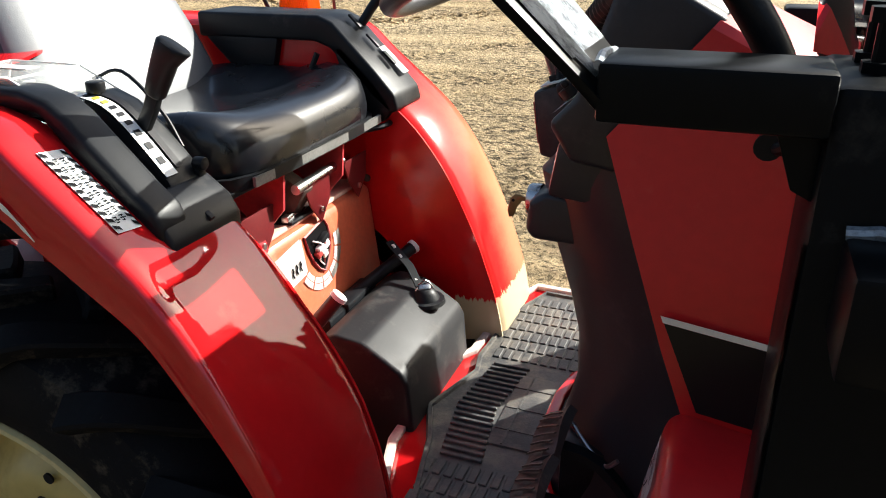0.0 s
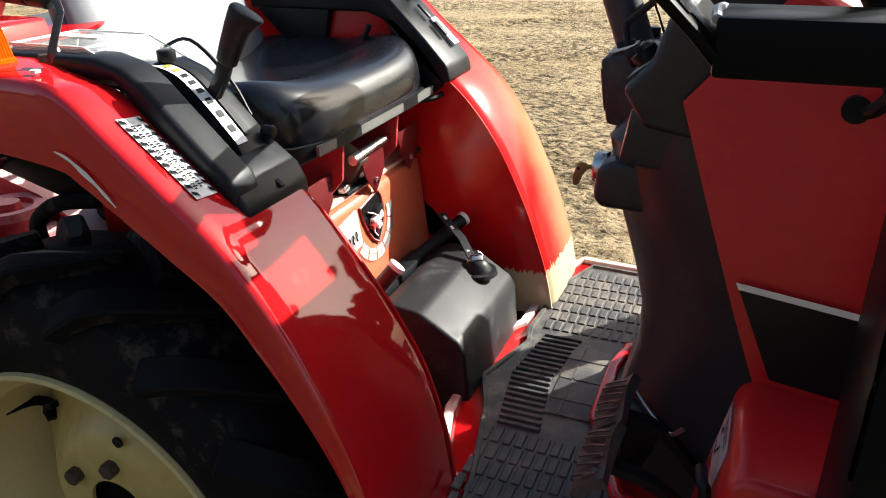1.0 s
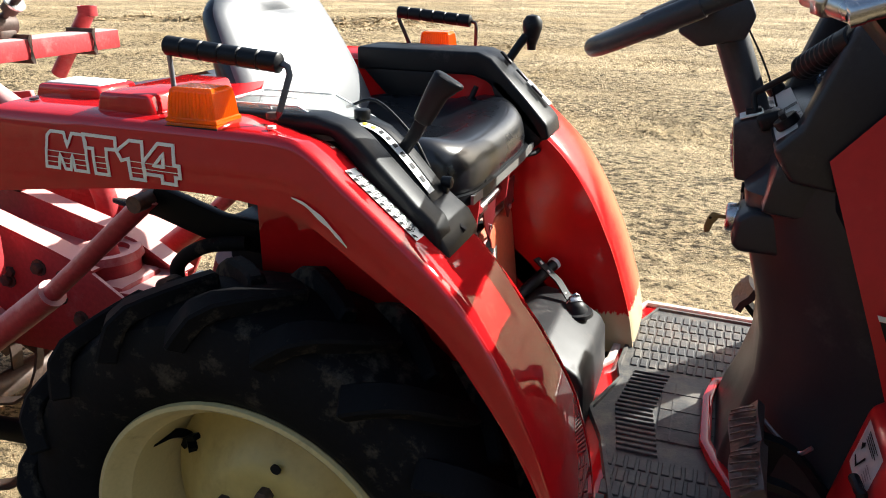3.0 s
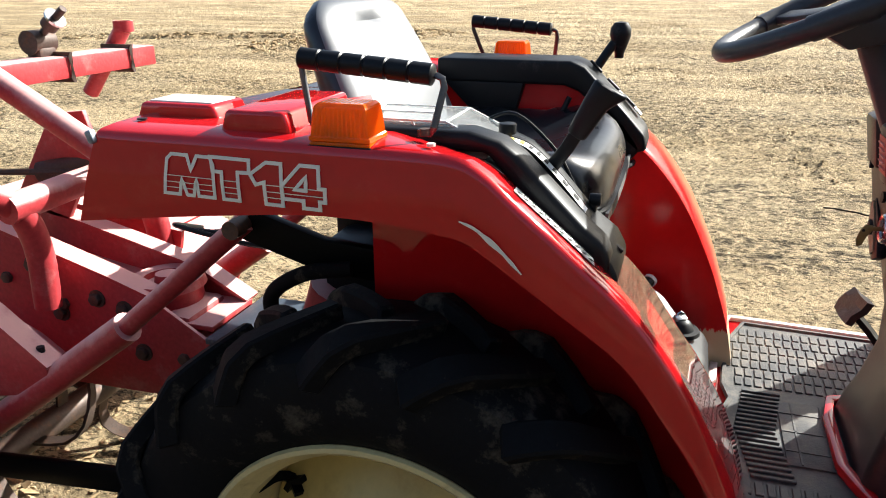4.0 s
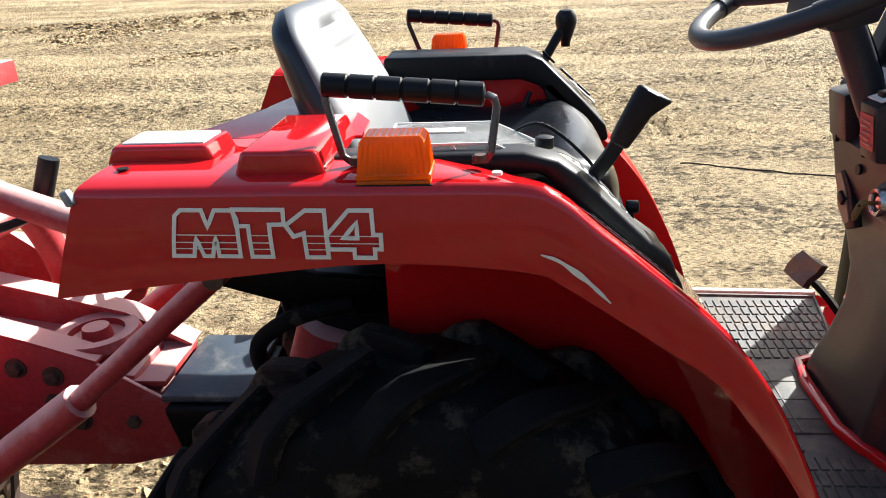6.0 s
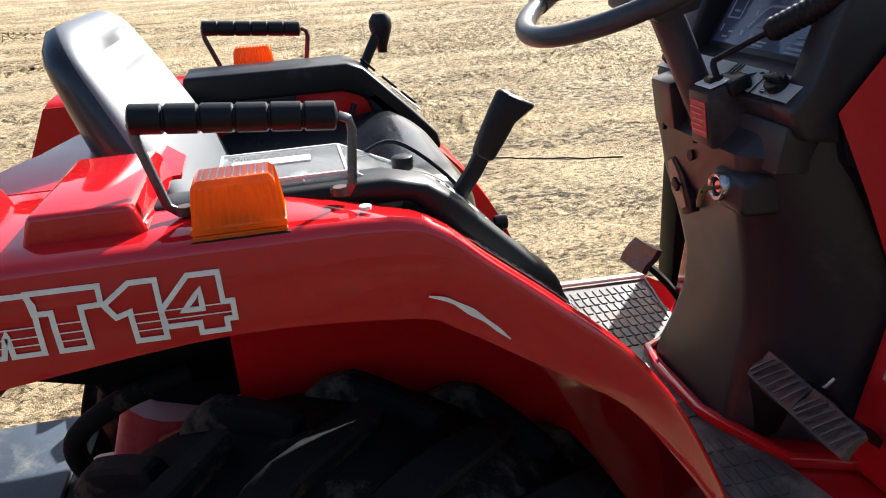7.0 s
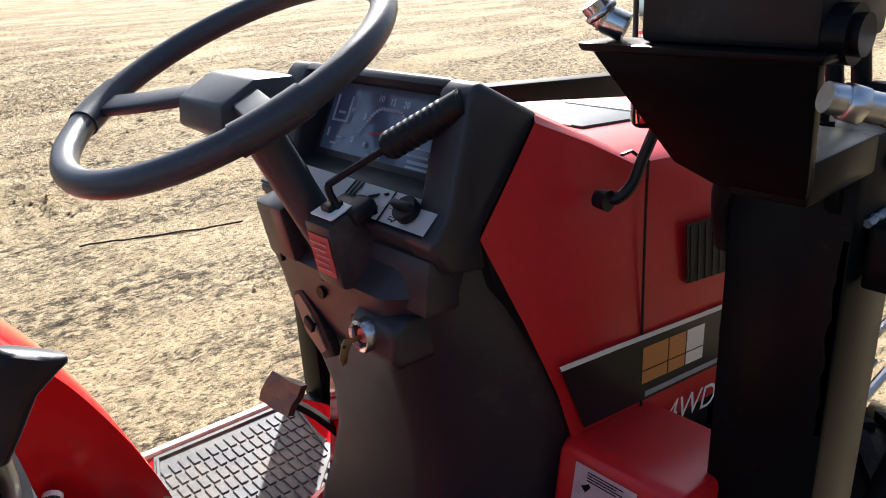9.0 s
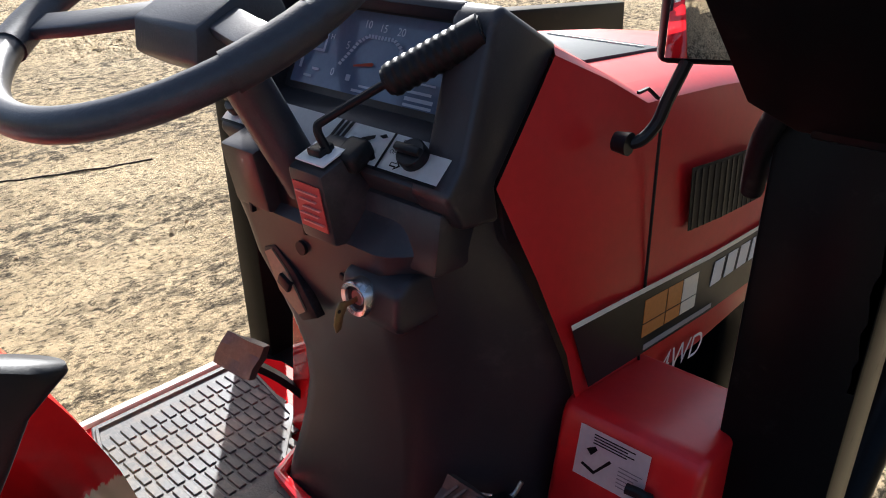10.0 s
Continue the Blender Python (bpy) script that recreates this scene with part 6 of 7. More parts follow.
def side_strip(points0, points1, lift, mat, name, parent, label="", n=8):
    """A decal between two lines of (x, z) on the flank."""
    rows = []
    for k in range(n + 1):
        f = k / n
        a = [points0[0][i] + (points0[1][i] - points0[0][i]) * f for i in (0, 1)]
        b = [points1[0][i] + (points1[1][i] - points1[0][i]) * f for i in (0, 1)]
        rows.append([on_side(a[0] + (b[0] - a[0]) * g, a[1] + (b[1] - a[1]) * g, lift) for g in (0, 0.5, 1)])
    bm = grid(rows)
    bmesh.ops.solidify(bm, geom=list(bm.faces), thickness=0.0006)
    return part(name, bm, mat, parent, label)


GLOSS_BLACK = material("glossy_black_decal", (0.008, 0.008, 0.009), 0.34, spec=0.25, vary=0.1, rough_vary=0.05)
band = side_strip(((0.464, 0.806), (1.28, 0.719)), ((0.505, 0.712), (1.28, 0.634)), 0.0015, GLOSS_BLACK, "black_band", hood, "black band along the bonnet")
side_strip(((0.460, 0.814), (1.28, 0.727)), ((0.463, 0.807), (1.28, 0.720)), 0.0022, IVORY, "pinstripe", hood)
for x0, x1, m in ((0.612, 0.664, ORANGE), (0.667, 0.703, ORANGE), (0.706, 0.745, IVORY)):
    for f0, f1 in ((0.0, 0.62), (0.66, 1.0)):
        za0, za1 = 0.794 - 0.10 * (x0 - 0.46), 0.794 - 0.10 * (x1 - 0.46)
        h = 0.052
        side_strip(((x0, za0 - h * f0), (x1, za1 - h * f0)), ((x0, za0 - h * f1), (x1, za1 - h * f1)), 0.0024, m, "colour_block", band, n=2)
side_strip(((0.62, 0.713), (0.80, 0.695)), ((0.62, 0.705), (0.80, 0.688)), 0.0024, SILVER_PRINT, "grey_stripe", band)
for k in range(8):   # brand mark drawn as plain bars
    x = 0.790 + 0.045 * k
    side_strip(((x, 0.762 - 0.1 * (x - 0.79)), (x + 0.034, 0.758 - 0.1 * (x - 0.79))), ((x - 0.006, 0.727 - 0.1 * (x - 0.79)), (x + 0.028, 0.724 - 0.1 * (x - 0.79))), 0.0026, WHITE, "mark_bar", band, n=2)


words("4WD", 0.052, lambda u, v, l: on_side(0.728 + u + 0.25 * v, 0.646 + v - 0.13 * u, l), 0.0, 0.0, 0.003, WHITE, hood, "lettering")
# louvre opening
gr = side_strip(((0.695, 0.920), (0.925, 0.895)), ((0.700, 0.838), (0.930, 0.812)), 0.0012, INK, "grille_backing", hood, "dark louvred side grille")
for k in range(14):
    x = 0.703 + 0.0165 * k
    z0 = 0.916 - 0.109 * (x - 0.695)
    side_strip(((x, z0), (x + 0.005, z0)), ((x + 0.003, z0 - 0.078), (x + 0.008, z0 - 0.078)), 0.0022, BLACK, "louvre", gr, n=2)
# panel seam and its rubber
seam = [(0.618, 1.018), (0.615, 0.97), (0.612, 0.85), (0.614, 0.72), (0.622, 0.655)]
part("panel_seam", tube([on_side(x, z, -0.0005) for x, z in seam], 0.0018, 6, 3), BLACK, hood)
part("bonnet_handle", bar([on_side(0.585, 1.028, -0.012), on_side(0.60, 1.030, -0.010), on_side(0.612, 1.018, -0.004)], 0.004, 0.003), BLACK, hood)
# fuel cap and black panel on top
part("fuel_cap", lathe([(0, 0.018), (0.032, 0.017), (0.038, 0.011), (0.038, 0.0)], (0.60, C + 0.0, 1.042), "z", 24, closed=False), IVORY, hood, "pale round filler cap")
PANEL = material("grey_panel", (0.055, 0.062, 0.066), 0.65, vary=0.2, spec=0.2, dirt=(0.2, 0.18, 0.15), dirt_amount=0.2)
part("top_panel", box((0.735, C - 0.020, 1.0265), (0.19, 0.17, 0.008), 0.001, rot(0, 4.6, 0)), PANEL, hood, "grey warning panel on the bonnet")
for x0 in (0.63, 0.80):
    part("panel_line", box((x0, C - 0.020, 1.0400 - 0.08 * (x0 - 0.63)), (0.004, 0.15, 0.0015), 0, rot(0, 4.6, 0)), IVORY, hood)

# mirror on a bent arm
mirror = part("wing_mirror", tube([(0.533, -0.186, 0.992), (0.542, -0.203, 0.993), (0.552, -0.215, 1.010), (0.558, -0.221, 1.035), (0.566, -0.232, 1.072)], 0.0065, 10, 6), BLACK, tractor, "black wing mirror on a bent arm")
part("arm_boot", lathe([(0, -0.010), (0.012, -0.010), (0.010, 0.006), (0, 0.006)], (0.531, -0.190, 0.992), "y", 14, closed=False), BLACK, mirror)
part("shell", box((0.578, -0.250, 1.142), (0.022, 0.100, 0.150), 0.012, rot(0, -4, 28), 3), BLACK, mirror)
part("glass", box((0.5675, -0.2556, 1.1414), (0.0015, 0.086, 0.134), 0.0005, rot(0, -4, 28)), MIRROR, mirror, "silvered mirror glass")

# ---- right footwell ----
fw = part("footwell_panel", prism([(0.440, 0.484), (0.478, 0.690), (0.492, 0.703), (0.64, 0.690), (0.64, 0.484)], C - 0.375, C - 0.205, "y", 0.010, 3), BONNET_RED, tractor, "red footwell panel with a white notice")


def on_foot(u, v, lift):
    a, b = Vector((0.4720, 0, 0.657)), Vector((0.4790, 0, 0.695))
    p = a.lerp(b, v) + Vector((-0.983, 0, 0.18)) * lift
    return Vector((p.x, -0.205 - u * 0.085, p.z))


notice = flat_on(on_foot, rect(0.0, -0.85, 1.0, 0.78), 0.0025, WHITE, "notice", fw, "white notice with a drawing and small print")
for k in range(4):
    flat_on(on_foot, rect(0.22, 0.62 - 0.09 * k, 0.80 - 0.1 * (k % 2), 0.66 - 0.09 * k), 0.0034, INK, "print_line", notice)
for k in range(6):
    flat_on(on_foot, rect(0.62, 0.0 - 0.12 * k, 0.95 - 0.05 * (k % 3), 0.035 - 0.12 * k), 0.0034, SILVER_PRINT, "print_line", notice)
flat_on(on_foot, [(0.10, -0.45), (0.30, -0.60), (0.52, 0.02), (0.48, 0.06), (0.30, -0.48), (0.12, -0.36)], 0.0034, INK, "drawing", notice)
flat_on(on_foot, [(0.14, 0.10), (0.26, 0.28), (0.30, 0.20), (0.22, -0.05)], 0.0034, INK, "drawing", notice)
part("locking_lever", tube([(0.462, -0.30, 0.49), (0.462, -0.30, 0.63), (0.458, -0.295, 0.648), (0.455, -0.275, 0.650)], 0.006, 10, 4), BLACK, tractor, "black hooked brake locking lever")


# ---- engine, front axle and front wheels, in the shade below the bonnet ----
part("engine", join(box((0.85, C, 0.50), (0.55, 0.26, 0.26), 0.02), box((0.72, C - 0.15, 0.50), (0.14, 0.06, 0.14), 0.015), tube([(0.62, C - 0.16, 0.45), (0.95, C - 0.16, 0.42)], 0.018, 10)), RUSTY, tractor)
part("frame_rail", box((0.70, C - 0.14, 0.36), (0.95, 0.05, 0.12), 0.006), LOADER, tractor)
part("frame_rail", box((0.70, C + 0.14, 0.36), (0.95, 0.05, 0.12), 0.006), LOADER, tractor)
part("front_frame", join(box((1.20, C, 0.46), (0.46, 0.40, 0.30), 0.02), box((1.44, C, 0.50), (0.06, 0.34, 0.20), 0.015)), LOADER, tractor, "black front frame and bracket")
part("front_axle", tube([(0.98, C - 0.36, 0.27), (0.98, C + 0.36, 0.27)], 0.04, 14), RUSTY, tractor)
part("drag_link", tube([(0.60, C - 0.27, 0.33), (0.96, C - 0.30, 0.31)], 0.010, 10), STEEL, tractor, "bright steering rod")

for a, b, r in (((0.97, -0.29, 0.60), (1.13, -0.31, 0.66), 0.007), ((0.93, -0.29, 0.53), (1.10, -0.31, 0.60), 0.006), ((0.90, -0.30, 0.50), (1.14, -0.32, 0.57), 0.008), ((1.05, -0.26, 0.70), (1.20, -0.28, 0.73), 0.006), ((0.82, -0.25, 0.45), (0.96, -0.28, 0.43), 0.007)):
    part("linkage_rod", tube([a, b], r, 10), STEEL, tractor, "bright steel linkage rod")
for x, y, z in ((0.70, -0.24, 0.55), (0.74, -0.25, 0.50), (1.02, -0.27, 0.67), (1.0, -0.26, 0.58)):
    part("bolt", disc_on((x, y, z), 0.012, 0.02, "y", 6, 0.002), STEEL, tractor)
part("side_reflector", lathe([(0, -0.012), (0.022, -0.012), (0.024, 0.0), (0.024, 0.02)], (1.10, -0.335, 0.50), "y", 20, closed=False), BRASS, tractor, "round dull reflector")


def front_wheel(side):
    cx, cy, cz = 0.98, C + side * 0.37, 0.265
    prof = [(0.155, -0.05), (0.19, -0.066), (0.23, -0.068), (0.255, -0.055), (0.262, 0.0), (0.255, 0.055), (0.23, 0.068), (0.19, 0.066), (0.155, 0.05), (0.148, 0.0)]
    w = part("front_wheel", lathe(prof, (cx, cy, cz), "y", 48), RUBBER, tractor, "black lugged front tyre")
    part("rim", lathe([(0.156, side * 0.04), (0.160, side * 0.05), (0.15, side * 0.05), (0.135, side * 0.01), (0.05, side * 0.0), (0.0, side * 0.0), (0.0, side * -0.01), (0.14, side * 0.0), (0.15, side * 0.04)], (cx, cy, cz), "y", 36), CREAM, w)
    for half in (-1, 1):
        path = [(0.266 * math.cos(0.3 * f), half * (-0.002 + 0.062 * f), 0.266 * math.sin(0.3 * f)) for f in (0, 0.3, 0.6, 0.9, 1.1)]
        lug = sweep(path, [(-0.012, -0.012), (0.012, -0.012), (0.008, 0.009), (-0.008, 0.009)], up=(half, 0, 0))
        first = part("tread_lug", lug, RUBBER, w)
        for k in range(16):
            o = first if k == 0 else new("tread_lug", first.data)
            o.parent = w
            o.matrix_basis = Matrix.Translation((cx, cy, cz)) @ Matrix.Rotation(-2 * math.pi * (k + (0.5 if half > 0 else 0)) / 16, 4, "Y")


for s in (-1, 1):
    front_wheel(s)

# ---- front loader: post, arm rest and control valve ----
loader = thing("front_loader", "black front loader post with a hydraulic control valve", "loader", (0.6, -0.39, 0.0))


def lpart(name, bm, mat, label="", parent=None):
    bmesh.ops.translate(bm, vec=(-0.6, 0.39, 0), verts=bm.verts)
    return part(name, bm, mat, parent or loader, label)


post = lpart("post", box((0.605, -0.385, 0.565), (0.115, 0.115, 1.05), 0.006), LOADER, "scratched black box-section post")
lpart("gusset", prism([(0.548, 1.070), (0.548, 1.022), (0.536, 1.028), (0.522, 1.066)], -0.43, -0.42, "y", 0.001), LOADER)
lpart("foot_plate", box((0.62, -0.32, 0.36), (0.22, 0.16, 0.10), 0.006), LOADER)
lpart("arm", prism([(0.60, 1.06), (0.66, 1.12), (1.35, 0.86), (1.75, 0.45), (1.70, 0.38), (1.28, 0.76), (0.66, 1.02)], -0.455, -0.395, "y", 0.006), LOADER, "black loader arm")
lpart("cylinder", tube([(0.66, -0.43, 0.42), (1.15, -0.43, 0.76)], 0.026, 16), LOADER)
lpart("cylinder_rod", tube([(1.15, -0.43, 0.76), (1.30, -0.43, 0.86)], 0.014, 14), STEEL)
lpart("arm", prism([(0.57, 0.992), (0.57, 1.014), (1.80, 0.914), (1.803, 0.824), (0.95, 0.893), (0.86, 0.968)], 0.520, 0.580, "y", 0.004), LOADER, "straight dark loader arm with a square end")
lpart("post", box((0.584, 0.550, 0.540), (0.062, 0.070, 1.00), 0.006), LOADER, "slimmer box-section post on the clutch side")
lpart("foot_plate", box((0.62, 0.40, 0.36), (0.22, 0.34, 0.10), 0.006), LOADER)
lpart("pin", tube([(0.63, -0.52, 0.965), (0.63, -0.30, 0.965)], 0.016, 14), STEEL)
for x, y in ((0.572, -0.358), (0.572, -0.395)):
    lpart("clamp_bolt", join(tube([(x, y, 1.088), (x, y, 1.122)], 0.005, 10), tube([(x, y, 1.117), (x, y, 1.125)], 0.0105, 6), tube([(x, y, 1.089), (x, y, 1.096)], 0.0105, 6)), LOADER, "threaded clamp bolt with a nut", post)
barp = lpart("valve_bar", box((0.488, -0.42, 1.0800), (0.122, 0.062, 0.034), 0.003), LOADER, "black bar that carries the valve")
lpart("weld", tube([(0.427, -0.448, 1.095), (0.425, -0.42, 1.097), (0.427, -0.394, 1.095)], 0.003, 8, 3), CHIPPED)


def slab(rows, bev=0.004):
    bm = loft([[(x0, y0, z), (x1, y0, z), (x1, y1, z), (x0, y1, z)] for x0, x1, y0, y1, z in rows])
    bevel(bm, bev, 2)
    return bm


valve = lpart("valve_bracket", slab([(0.430, 0.439, -0.448, -0.380, 1.066), (0.414, 0.423, -0.455, -0.348, 1.085), (0.320, 0.329, -0.492, -0.336, 1.184)], 0.001), LOADER, "flared black valve bracket plate")
n_up = Vector((0.67, 0, 0.742))
# chips plus the sky's pale sheen, both put on as grey patches
for f0, f1, y0, y1 in ((0.12, 0.62, -0.448, -0.352), (0.0, 0.30, -0.436, -0.418)):
    a, b = Vector((0.423, 0, 1.085)), Vector((0.329, 0, 1.184))
    quad = bmesh.new()
    quad.faces.new([quad.verts.new(a.lerp(b, f) + n_up * 0.0012 + Vector((0, y, 0))) for f, y in ((f0, y0), (f1, y0 - 0.014), (f1, y1), (f0, y1))])
    bmesh.ops.solidify(quad, geom=list(quad.faces), thickness=0.0006)
    lpart("bare_patch", quad, CHIPPED, "chipped grey steel with the sky's sheen painted in", valve)
lpart("bracket_lip", slab([(0.315, 0.350, -0.496, -0.332, 1.182), (0.313, 0.352, -0.498, -0.330, 1.188)], 0.002), LOADER, "", valve)
vb = lpart("valve_body", slab([(0.326, 0.420, -0.488, -0.372, 1.188), (0.326, 0.420, -0.488, -0.372, 1.225), (0.318, 0.415, -0.482, -0.366, 1.236), (0.320, 0.410, -0.478, -0.368, 1.33)], 0.005), BLACK, "black cast valve body", valve)
lpart("control_stick", tube([(0.355, -0.435, 1.32), (0.348, -0.44, 1.40), (0.33, -0.445, 1.47)], 0.008, 12, 4), STEEL, "", valve)
lpart("stick_knob", lathe([(0, 0.04), (0.014, 0.034), (0.019, 0.018), (0.016, -0.012), (0.009, -0.03), (0, -0.03)], (0.326, -0.446, 1.485), "z", 18, closed=False), BLACK, "", valve)
lpart("spool_cap", join(tube([(0.345, -0.48, 1.196), (0.345, -0.500, 1.196)], 0.017, 20), tube([(0.345, -0.500, 1.196), (0.345, -0.505, 1.196)], 0.012, 20)), LOADER, "round black spool cap", valve)


def elbow(a, b, c, nuts, r=0.0115):
    """A plated elbow from a through b to c with hexagon nuts round it."""
    e = lpart("elbow_fitting", tube([a, a, b, b, c], r, 14, 4), STEEL, "zinc plated hydraulic elbow")
    for p, q in nuts:
        nut = tube([p, q], r * 1.32, 6)
        bevel(nut, 0.0012, 1)
        lpart("hex_nut", nut, STEEL, "", e)
    return e


el = elbow((0.306, -0.505, 1.168), (0.332, -0.528, 1.159), (0.396, -0.530, 1.180), [((0.311, -0.510, 1.166), (0.319, -0.517, 1.163)), ((0.352, -0.529, 1.165), (0.362, -0.529, 1.169)), ((0.385, -0.530, 1.176), (0.398, -0.530, 1.181))], 0.0085)
lpart("hose", tube([(0.394, -0.530, 1.179), (0.425, -0.527, 1.184), (0.458, -0.520, 1.183), (0.50, -0.512, 1.177), (0.551, -0.50, 1.161), (0.61, -0.475, 1.135), (0.66, -0.44, 1.10), (0.70, -0.418, 1.04), (0.738, -0.40, 0.98), (0.745, -0.40, 0.93)], 0.0088, 12, 6), BLACK, "black hydraulic hose", el)
lpart("hose", tube([(0.400, -0.385, 1.25), (0.450, -0.365, 1.19), (0.490, -0.360, 1.135), (0.520, -0.352, 1.090), (0.55, -0.32, 1.02), (0.60, -0.30, 0.95)], 0.0115, 12, 6), BLACK, "black hydraulic hose", valve)
for dy in (0.0, 0.026):
    lpart("hose", tube([(0.40, -0.42 + dy, 1.32), (0.50, -0.40 + dy, 1.36), (0.63, -0.385 + dy, 1.30), (0.668, -0.378 + dy, 1.18), (0.685, -0.385 + dy, 1.08), (0.70, -0.39 + dy, 0.98)], 0.0095, 12, 6), BLACK, "black hydraulic hose", valve)
for a, b, c in (((0.350, -0.488, 1.222), (0.360, -0.502, 1.232), (0.382, -0.512, 1.268)), ((0.385, -0.488, 1.222), (0.394, -0.500, 1.232), (0.414, -0.508, 1.270)), ((0.338, -0.352, 1.196), (0.332, -0.340, 1.202), (0.326, -0.334, 1.214))):
    elbow(a, b, c, [(Vector(b).lerp(Vector(c), 0.25), Vector(b).lerp(Vector(c), 0.55))], 0.010)
lpart("pivot_bracket", slab([(0.565, 0.665, -0.505, -0.447, 0.952), (0.565, 0.665, -0.505, -0.447, 1.012)], 0.004), LOADER, "black pivot bracket", post)
# welds and a chipped corner on the post
lpart("weld", tube([(0.566 + 0.008 * k, -0.4455 - 0.0012 * (k % 2), 1.0125 + 0.001 * (k % 3)) for k in range(8)], 0.0042, 8), CHIPPED, "bright rough weld bead", post)
chip = bmesh.new()
left = [chip.verts.new((0.5468, -0.4400, 0.80 + 0.0125 * k)) for k in range(17)]
right = [chip.verts.new((0.5468, -0.4345 + 0.004 * noise.noise((k * 0.9, 2.0, 0.4)), 0.80 + 0.0125 * k)) for k in range(17)]
for k in range(16):
    chip.faces.new((left[k], right[k], right[k + 1], left[k + 1]))
bmesh.ops.solidify(chip, geom=list(chip.faces), thickness=0.0006)
lpart("chipped_edge", chip, CHIPPED, "bare steel along the post's chipped corner", post)

# ---- rear linkage ----
for s in (-1, 1):
    y = C + s * 0.20
    part("lift_arm", bar([(-0.30, C + s * 0.15, 0.765), (-0.45, C + s * 0.18, 0.790), (-0.56, y, 0.835)], 0.022, 0.052, up=(0, 0, 1), bev=0.006), LOADER, tractor, "black hydraulic lift arm")
    part("lift_pin", tube([(-0.56, y - s * 0.03, 0.835), (-0.56, y + s * 0.045, 0.835)], 0.014, 12), RUSTY, tractor)
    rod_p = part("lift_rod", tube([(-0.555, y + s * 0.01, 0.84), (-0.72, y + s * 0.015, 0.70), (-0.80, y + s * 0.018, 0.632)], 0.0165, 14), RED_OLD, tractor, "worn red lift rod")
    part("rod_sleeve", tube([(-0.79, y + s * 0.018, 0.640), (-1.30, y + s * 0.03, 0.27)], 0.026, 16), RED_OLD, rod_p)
    part("lower_link", bar([(-0.45, y - s * 0.03, 0.33), (-0.85, y + s * 0.02, 0.33), (-1.25, y + s * 0.03, 0.30)], 0.016, 0.05, up=(0, 0, 1), bev=0.004), LOADER, tractor)
part("hydraulic_case", join(box((-0.36, C, 0.72), (0.22, 0.30, 0.16), 0.02), tube([(-0.30, C - 0.17, 0.765), (-0.30, C + 0.17, 0.765)], 0.045, 18), box((-0.45, C - 0.02, 0.80), (0.07, 0.09, 0.07), 0.012)), BLACK, tractor)
part("hydraulic_hose", tube([(-0.40, C - 0.19, 0.775), (-0.47, C - 0.205, 0.765), (-0.53, C - 0.20, 0.72), (-0.52, C - 0.19, 0.66), (-0.46, C - 0.18, 0.64)], 0.012, 12, 6), RUBBER, tractor, "dusty black hose")
part("draw_plate", box((-0.682, C + 0.022, 0.552), (0.135, 0.205, 0.012), 0.003), BLUE_GREY, tractor, "dusty blue-grey steel plate")
part("pto_guard", prism([(-0.74, 0.545), (-0.60, 0.545), (-0.58, 0.46), (-0.72, 0.46)], C - 0.10, C + 0.11, "y", 0.006), LOADER, tractor)
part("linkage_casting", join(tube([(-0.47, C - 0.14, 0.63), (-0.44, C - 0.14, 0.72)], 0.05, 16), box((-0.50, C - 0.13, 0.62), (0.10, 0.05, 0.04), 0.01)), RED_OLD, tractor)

# ---- rotary tiller behind the tractor ----
tiller = thing("rotary_tiller", "faded red rotary tiller hitched behind the tractor", "tiller", (-1.2, 0.03, 0.0))


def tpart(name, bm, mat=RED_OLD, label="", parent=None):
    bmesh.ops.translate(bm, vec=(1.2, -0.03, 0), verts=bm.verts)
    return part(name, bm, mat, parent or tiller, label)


beam = tpart("tool_beam", box((-1.32, 0.005, 0.984), (0.075, 1.19, 0.048), 0.004), RED_OLD, "square red tool beam")
for y in (-0.42, -0.30, 0.305, 0.505):
    tpart("clamp", bar([(-1.362, y, 0.956), (-1.362, y, 1.012), (-1.278, y, 1.012), (-1.278, y, 0.956), (-1.362, y, 0.956)], 0.012, 0.007, up=(0, 1, 0)), RUSTY, "", beam)
for y in (-0.48, 0.535):
    tpart("stand_tube", tube([(-1.318, y, 1.054), (-1.448, y, 0.890)], 0.020, 18), RED_OLD, "red depth wheel stand tube")
    tpart("stand_collar", lathe([(0.018, -0.012), (0.024, -0.012), (0.024, 0.014), (0.018, 0.014), (0.018, 0.004), (0.010, 0.004), (0.010, -0.012)], (-1.316, y, 1.057), "z", 20), RED_OLD)
sa, sb = Vector((-1.345, 0.29, 1.045)), Vector((-1.262, 0.29, 1.110))
crank = tpart("adjuster_screw", tube([sa, sb], 0.0085, 12), RUSTY, "dark greased adjuster screw")
tpart("spring_collar", tube([sa.lerp(sb, 0.42), sa.lerp(sb, 0.62)], 0.019, 16), RUSTY, "", crank)
tpart("ring_washer", tube([sa.lerp(sb, 0.66), sa.lerp(sb, 0.71)], 0.024, 18), STEEL, "", crank)
tpart("knuckle", join(tube([sa + Vector((0, -0.03, -0.006)), sa + Vector((0, 0.03, -0.006))], 0.026, 18), box(sa + Vector((0.004, 0, -0.03)), (0.04, 0.05, 0.03), 0.008)), RUSTY, "", crank)
tpart("top_link", tube([(-1.22, 0.03, 1.004), (-0.985, 0.03, 0.870), (-0.80, 0.03, 0.80)], 0.024, 16), RED_OLD, "red tubular top link")
